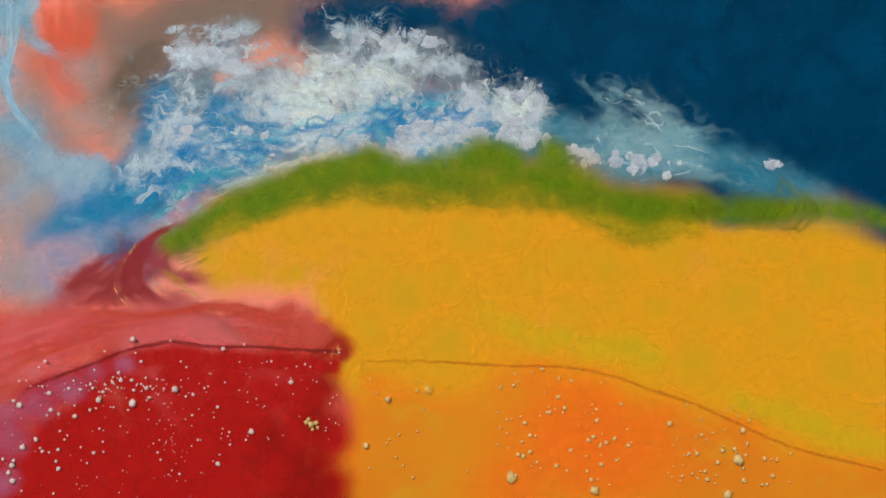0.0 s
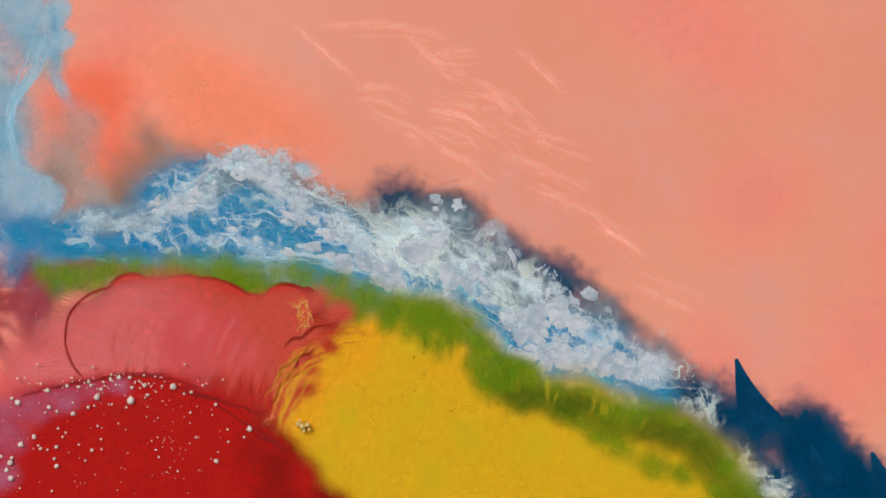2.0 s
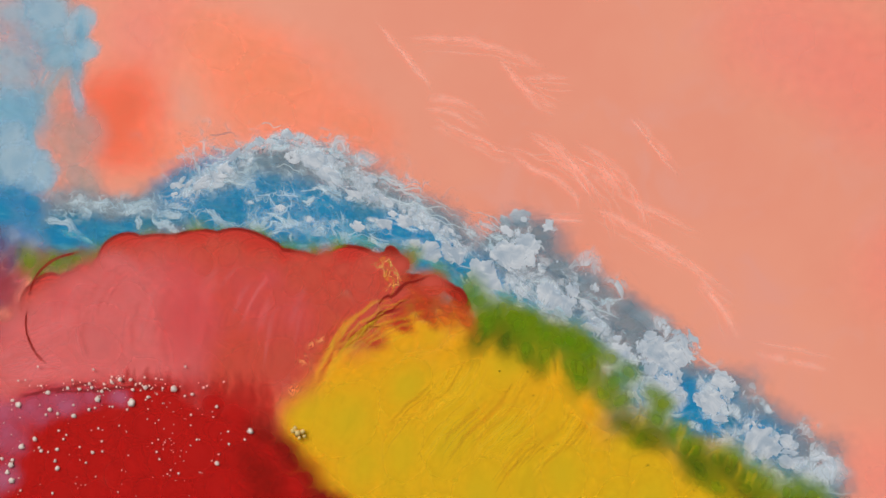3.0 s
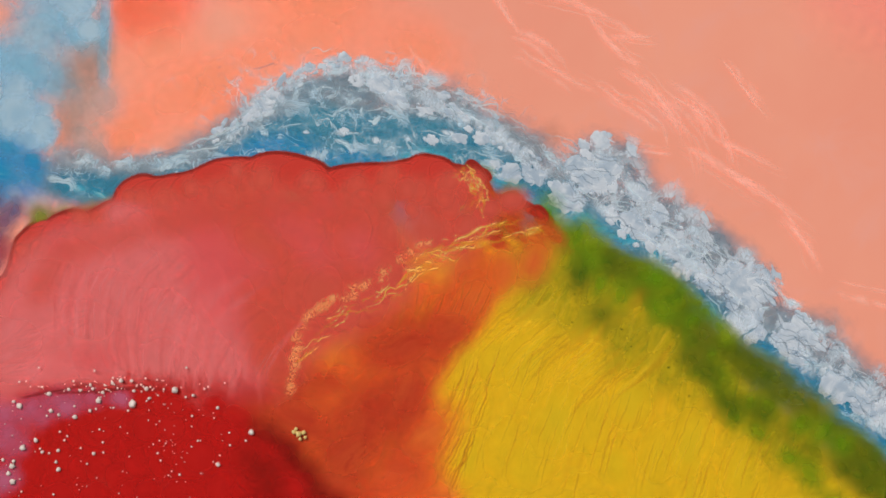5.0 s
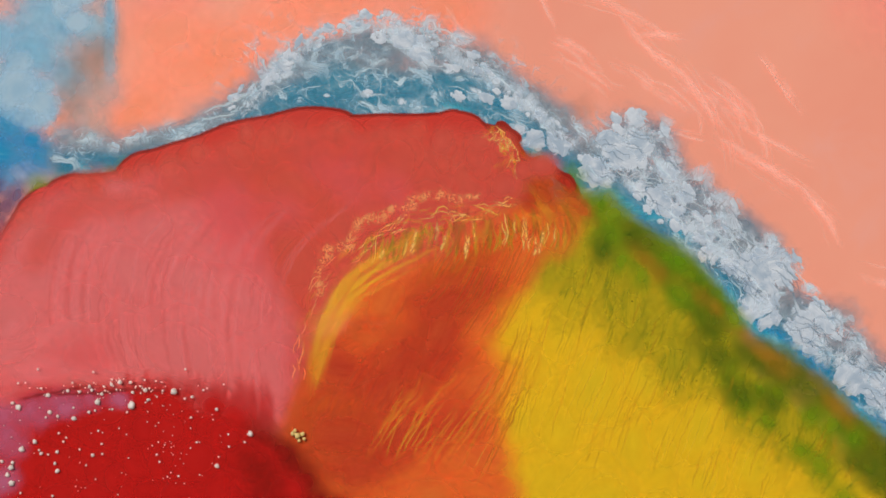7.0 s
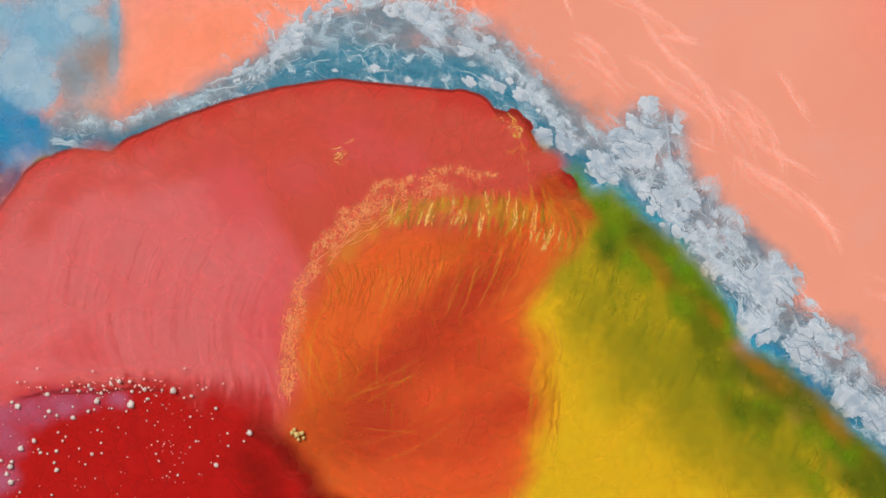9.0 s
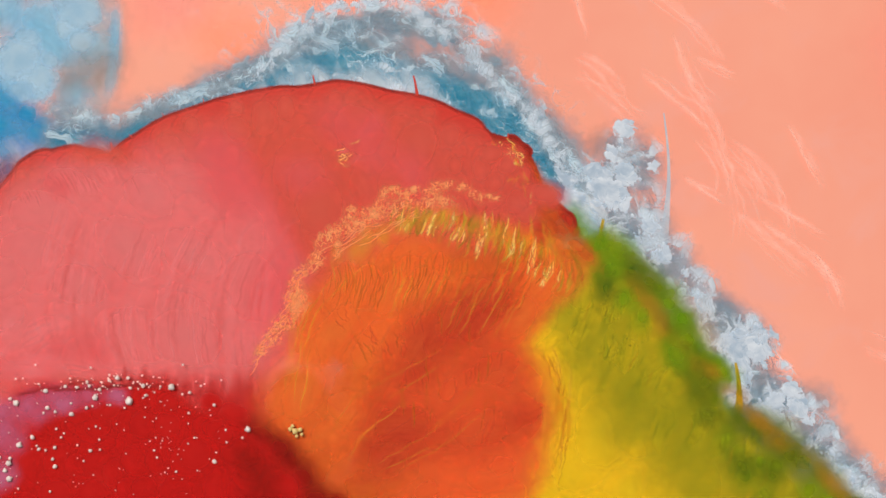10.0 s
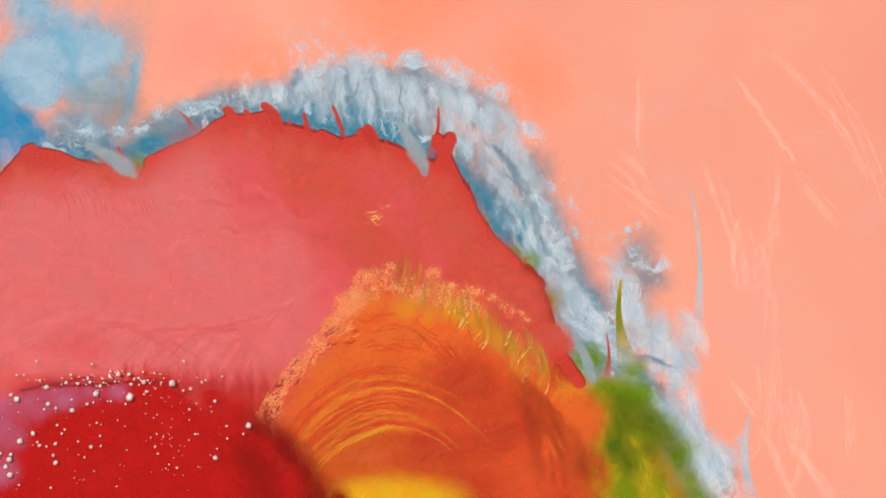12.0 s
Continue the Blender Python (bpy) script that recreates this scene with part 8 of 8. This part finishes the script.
comb(yellow, "streak", ("t_moss", "t_ochre", "t_lemon"), "middle", 0.0, pairs(275, 470, 310, 485, 340, 500), pairs(300, 510, 330, 520, 370, 535), 16, (3, 7), 0.573, wells(-1.0, -0.5, 1.2, 2.0), "fine green-yellow hair", (0.4, 0.9), 5.0, seed=77)
band(yellow, "film", "gold", "middle", 0.0, pairs(1330, 440, 1450, 450, 1600, 470, 1700, 520), 40, 60, 0.5175, rng, 6, 1.3)

# creases where the pools meet the moving paint; their dark is put into the thread colour
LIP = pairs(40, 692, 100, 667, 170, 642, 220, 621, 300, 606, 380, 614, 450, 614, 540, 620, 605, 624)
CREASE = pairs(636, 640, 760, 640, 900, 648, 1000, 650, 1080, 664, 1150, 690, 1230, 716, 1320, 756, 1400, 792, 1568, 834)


def froth(t0, u, v, s, stretch=1.2, turn=0.0, sink=None):
    """One crisp clump of foam."""
    global clump
    clump += 1
    ob = film(None, "foam_clump", lump(round(s), clump % 17, stretch, 0.34, 0.5), "froth", "outer", t0, u, v, 0.385, turn, sink=sink)
    tagged(ob, "crisp lumpy clump of white foam on blue paint", "foam clump", "foam clumps")


fr = random.Random(61)
for u, v in scatter(pairs(965, 262, 1010, 272, 1050, 220, 1080, 205, 1112, 220, 1156, 240, 1162, 294, 1216, 324, 1236, 364, 1286, 394, 1326, 434, 1384, 464, 1390, 514, 1440, 524, 1466, 564, 1496, 624, 1600, 680, 1600, 740,
                          1480, 668, 1400, 575, 1310, 560, 1290, 500, 1200, 440, 1140, 395, 1080, 340, 1005, 325), 27, fr, 0.5):
    froth(6.0, u, v, fr.choice((3, 5, 8, 12, 16)), fr.choice((1.2, 1.5, 1.8)), -38 + fr.uniform(-30, 30), wells(2.4, 4.4, 10.0, 11.0) if fr.random() < 0.5 else wells(0.9, 1.6, 10.0, 11.0))
for u, v, r in ((1030, 318, 24), (1075, 285, 26), (1148, 368, 20), (1336, 556, 30), (1410, 588, 22), (1372, 475, 30), (1325, 480, 24), (1500, 668, 28), (1425, 622, 12), (1440, 548, 16), (1110, 270, 18), (1545, 700, 20)):
    froth(6.0, u, v, r, 1.3, -30 + fr.uniform(-15, 15), wells(1.0, 1.8, 10.2, 11.2))
for u, v, a in along_line(pairs(690, 262, 760, 246, 830, 248, 900, 230, 960, 258, 1000, 282, 1060, 288, 1140, 292, 1200, 312), 12):
    froth(0.0, u + fr.uniform(-12, 12), v + fr.uniform(-22, 12), fr.choice((5, 8, 11, 15)), 1.2, fr.uniform(0, 90), wells(-1, -0.5, 1.6, 2.6))
for u, v, r in ((1364, 292, 9), (1378, 290, 7), (940, 150, 14), (920, 170, 12), (955, 180, 10), (760, 75, 12), (720, 60, 14), (690, 80, 14), (600, 60, 10), (380, 95, 12), (410, 60, 10), (350, 110, 9), (470, 240, 8), (330, 230, 9), (300, 90, 8), (480, 300, 9), (540, 285, 8)):
    froth(0.0, u, v, r, 1.4, fr.uniform(-40, 20), wells(-1, -0.5, 1.6, 2.6))
for u, v, r in ((930, 268, 16), (905, 250, 9), (700, 105, 17), (725, 128, 13), (655, 98, 10), (632, 58, 9), (490, 142, 12), (880, 205, 11), (840, 200, 10), (780, 145, 11), (815, 125, 8), (560, 80, 7), (940, 225, 12), (965, 275, 12), (635, 190, 6), (790, 200, 9)):
    froth(6.0, u, v, r, 1.5, -25 + fr.uniform(-20, 20), wells(0.9, 1.6, 9.6, 10.6))
for u, v, a in along_line(pairs(400, 212, 470, 160, 540, 90, 630, 62, 720, 95, 810, 118, 870, 175, 950, 225, 990, 280), 11):
    froth(6.0, u + fr.uniform(-14, 14), v + fr.uniform(-10, 18), fr.choice((2, 3, 4, 6)), fr.choice((1.3, 1.8, 2.4)), a + fr.uniform(-25, 25), wells(0.9, 1.6, 9.4, 10.4))

# ---- the still crimson pool with pale beads ----
pool = thing("crimson_paint_pool", "still pool of crimson paint sprinkled with pale beads", "paint pool")
POOL = pairs(-80, 745, 0, 735, 100, 690, 200, 655, 300, 638, 450, 645, 580, 660, 590, 760, 590, 1060, -80, 1060)
fill(pool, "film", "crimson", None, 0, pairs(-80, 790, 0, 780, 200, 750, 340, 760, 430, 840, 440, 1060, -80, 1060), 52, 74, 0.79, rng)
fill(pool, "film", "crimson", "lid", 0, POOL, 44, 58, 0.8, rng)
band(pool, "film", "crimson", "lid", 0, pairs(60, 700, 200, 648, 300, 630, 450, 638, 590, 652), 20, 34, 0.81, rng, 3)
for u, v, r in ((540, 850, 60), (500, 800, 50), (565, 890, 60), (605, 895, 40), (520, 870, 64), (470, 830, 56), (560, 910, 64), (440, 800, 50)):
    film(pool, "dark_film", disc(r), "darkred", None, 0, u, v, 0.78, 0, "dark maroon corner")
for u, v, r, m in ((420, 745, 60, "crimson"), (470, 780, 64, "darkred"), (515, 820, 56, "darkred"), (440, 800, 60, "darkred"), (400, 860, 60, "darkred"), (380, 720, 44, "crimson")):
    film(pool, "dark_film", disc(r, 1.2), m, None, 0, u, v, 0.77, -50, "dark maroon corner")
for u, v, r in ((540, 820, 70), (560, 740, 60), (520, 900, 80), (480, 780, 60), (570, 860, 60), (580, 680, 46)):
    film(pool, "dark_film", disc(r), "maroon", "lid", 0, u, v, 0.83, 0, "dark maroon corner")
for u, v, r in ((10, 735, 50), (60, 712, 44), (110, 685, 40), (20, 790, 44), (165, 662, 34), (220, 645, 28), (5, 850, 40), (14, 770, 46), (4, 860, 40), (70, 725, 40), (130, 695, 34)):
    film(pool, "mauve_film", disc(r, 1.3), "mauve", "lid", 0, u, v, 0.84, 20, "milky mauve rim")

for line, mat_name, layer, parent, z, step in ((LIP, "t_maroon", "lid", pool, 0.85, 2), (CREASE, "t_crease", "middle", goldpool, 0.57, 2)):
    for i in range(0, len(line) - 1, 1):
        strand(parent, "crease", mat_name, layer, 0.0, line[i:i + 3], 9, z, wells(-1, -0.5, 0.9, 1.6) if layer == "middle" else wells(-1, -0.5, 2.0, 3.0) if i > 2 else None, "painted dark crease line along the edge", 2.0, thin=0.7)

# ---- beads ----
def bead_mesh(size, variant, mat):
    bm = bmesh.new()
    bmesh.ops.create_icosphere(bm, subdivisions=2, radius=size * U)
    for v in bm.verts:
        v.co *= 1 + 0.7 * noise.noise(v.co / (size * U) * 1.5 + Vector((variant * 5.1, 0, 0)))
        v.co.z *= 0.7
    for f in bm.faces:
        f.smooth = True
    me = bpy.data.meshes.new("bead")
    bm.to_mesh(me)
    bm.free()
    me.materials.append(mat)
    return me


def sow(name, mat, label, group, spots, z, slide=None):
    made = {}
    for u, v, s in spots:
        key = (s, rng.randrange(4))
        at = Matrix.Translation(spot(u, v, z * 0.004 + s * 0.25 * U)) @ pose(0, 0, 0, 0, 0, rng.uniform(0, 360))
        if key not in made:
            ob = made[key] = tagged(new(name, bead_mesh(s, key[1] + int(s * 3), mat)), label, "bead", group)
            ob.matrix_basis = at
        else:
            ob = copy_thing(made[key], at)
        if slide:
            SLIDERS.append((ob, at))


# the orange pool is pushed out of the way by the yellow paint
SLIDE = ((0, 0), (0.5, 0), (1.0, -0.003), (1.5, -0.018), (2.0, -0.04), (2.5, -0.055), (12, -0.055))
SLIDERS = [(goldpool, Matrix())]
rows = [(24, 710, 3), (35, 717, 5), (34, 675, 2), (87, 696, 4), (69, 650, 2), (75, 684, 2), (90, 726, 4), (83, 735, 2), (104, 733, 3), (132, 718, 2), (132, 737, 4), (122, 688, 3), (130, 674, 2), (143, 690, 3),
        (159, 726, 3), (160, 681, 3), (164, 687, 3), (167, 655, 2), (174, 708, 5), (182, 694, 3), (186, 681, 2), (188, 688, 2), (170, 723, 2), (201, 721, 2), (199, 677, 3), (214, 673, 4), (208, 686, 2), (200, 668, 2)]
rows += [(235, 714, 7), (227, 726, 2), (237, 691, 3), (233, 673, 3), (259, 687, 4), (258, 669, 2), (264, 704, 3), (309, 690, 6), (342, 699, 3), (329, 702, 2), (362, 687, 2), (385, 721, 3), (340, 735, 2), (445, 764, 5),
         (435, 779, 2), (406, 765, 2), (407, 787, 2), (386, 821, 4), (350, 779, 2), (284, 814, 2), (279, 801, 2), (278, 671, 1.5), (282, 779, 1.5), (330, 650, 2), (250, 680, 2), (266, 684, 2), (290, 688, 2)]
rows += [(63, 778, 4), (40, 792, 5), (71, 793, 2), (75, 799, 3), (103, 796, 3), (87, 801, 2), (99, 817, 3), (103, 830, 4), (21, 824, 5), (15, 837, 4), (22, 851, 5), (5, 813, 3), (24, 815, 3), (114, 778, 2), (119, 771, 2),
         (106, 763, 2), (143, 792, 2), (166, 802, 3), (183, 800, 2), (154, 820, 2), (176, 759, 2), (182, 782, 2), (38, 869, 2), (95, 874, 2), (318, 839, 2), (304, 833, 1.5)]
tiny = [(rng.uniform(0, 400), rng.uniform(700, 880), rng.choice((0.7, 0.7, 1.0, 1.3))) for _ in range(80)]
tiny += [(rng.gauss(215, 70), rng.gauss(686, 9), rng.choice((0.8, 1.1, 1.5))) for _ in range(60)]
tiny += [(rng.uniform(290, 330), rng.uniform(700, 870), 0.8) for _ in range(20)]
sow("bead", M["bead"], "tiny pale bead resting on crimson paint", "pale beads", rows + tiny, 0.86)
# loose beads that the sinking skin of the pool takes along
for u, v, r in [(235, 600, 4), (250, 640, 3), (395, 618, 4), (515, 677, 4), (480, 640, 2), (540, 645, 2), (210, 660, 3), (302, 603, 2), (600, 624, 2), (575, 624, 1), (432, 610, 2), (320, 640, 2), (80, 640, 3), (185, 622, 2), (240, 625, 2)] + [
        (rng.uniform(290, 600), rng.uniform(640, 780), rng.choice((0.8, 1.0, 1.4))) for _ in range(60)]:
    ob = tagged(new("bead", bead_mesh(r, rng.randrange(9), M["bead"])), "tiny pale bead resting on crimson paint", "bead", "pale beads")
    MOVES.append((ob, "lid", 0.0, u, v, 0.00344, 0.0, wells(-1, -0.5, 1.6, 2.4)))
big = [(905, 845, 9), (1052, 868, 8), (1307, 815, 9), (758, 690, 7), (686, 707, 6), (648, 789, 6), (1157, 672, 7), (1315, 762, 6), (1185, 750, 5), (1288, 875, 8), (1010, 797, 4), (938, 771, 4)]
small = [(rng.uniform(880, 1120), rng.uniform(650, 860), rng.choice((2, 2, 3, 4))) for _ in range(70)]
small += [(rng.uniform(1180, 1400), rng.uniform(700, 860), rng.choice((2, 2, 3, 4))) for _ in range(70)]
small += [(rng.uniform(650, 900), rng.uniform(660, 880), rng.choice((2, 2, 3))) for _ in range(16)]
sow("golden_bead", M["goldbead"], "tiny golden bead resting on orange paint", "golden beads", big + small, 0.05, SLIDE)


glitter = tagged(new("glitter_crumb", bead_mesh(6, 11, M["goldbead"])), "small golden crumb caught at the spring of the paint", "crumb")
for k, (x, y, s) in enumerate(((9, 3, 4), (-8, 4, 4), (3, -8, 3), (-4, 10, 3), (12, -5, 3))):
    g = new("grain", bead_mesh(s, k + 3, M["goldbead"]))
    g.parent = glitter
    g.location = (x * U, y * U, 0)
CRUMB = ((0, 550, 752), (1, 548, 752), (1.5, 546, 752), (2, 538, 760), (2.5, 530, 768), (3.5, 528, 768), (10.4, 528, 768), (10.8, 520, 790), (12, 520, 800))


# ---- movement ----
def motions():
    for ob, layer, t0, u, v, z, turn, sink in MOVES:
        rows, way = [], ride(layer, u, v, t0)
        # the band beside the green paint is squeezed together at the end
        at = way[18][0]
        pull = min(max((at - 1000) / 70, 0), 1) * (1 if at < 1320 else 0.75) if ob.parent in (blue, foam) or ob.name.startswith("foam_clump") else 0
        if t0 > 10.6:
            pull = 0
        for t, (a, b, g) in zip(TIMES, way):
            h = z
            k = pull * min(max((t - 9.2) / 1.4, 0), 1)
            a, b = a - 95 * k, b + 20 * k
            if sink and sink[0] == "wells":
                up, down = sink[1:3], sink[3:5]
                k = min(max((t - up[0]) / (up[1] - up[0]), 0), 1)
                if down:
                    k = min(k, min(max((down[1] - t) / (down[1] - down[0]), 0), 1))
                h = -0.0003 + (z + 0.0003) * k
            elif sink:
                # drawn in under the neighbouring paint after a while
                k = min(max((t - sink[0]) / (sink[1] - sink[0]), 0), 1)
                if len(sink) == 2:
                    h = 0.00006 + (z - 0.00006) * (1 - k)
                elif len(sink) > 4:
                    a, b = a + (sink[2] - a) * k, b + (sink[3] - b) * k
                else:
                    a, b = a + sink[2] * k, b + sink[3] * k
            rows.append((t, Matrix.Translation(spot(a, b, h)) @ pose(0, 0, 0, 0, 0, turn - math.degrees(g))))
        walk(ob, rows)
    for ob, z, rows in FINGERS:
        walk(ob, [(t, Matrix.Translation(spot(u, v, z if t > 8.9 or ob.parent is navy else -0.0006)) @ pose(0, 0, 0, 0, 0, g)) for t, u, v, g in rows])
    walk(glitter, [(t, Matrix.Translation(spot(u, v, 0.00352 if t < 10.5 else -0.0015))) for t, u, v in CRUMB])
    for ob, at in SLIDERS:
        walk(ob, [(t, Matrix.Translation((d * -0.3, d, 0)) @ at) for t, d in SLIDE])


motions()
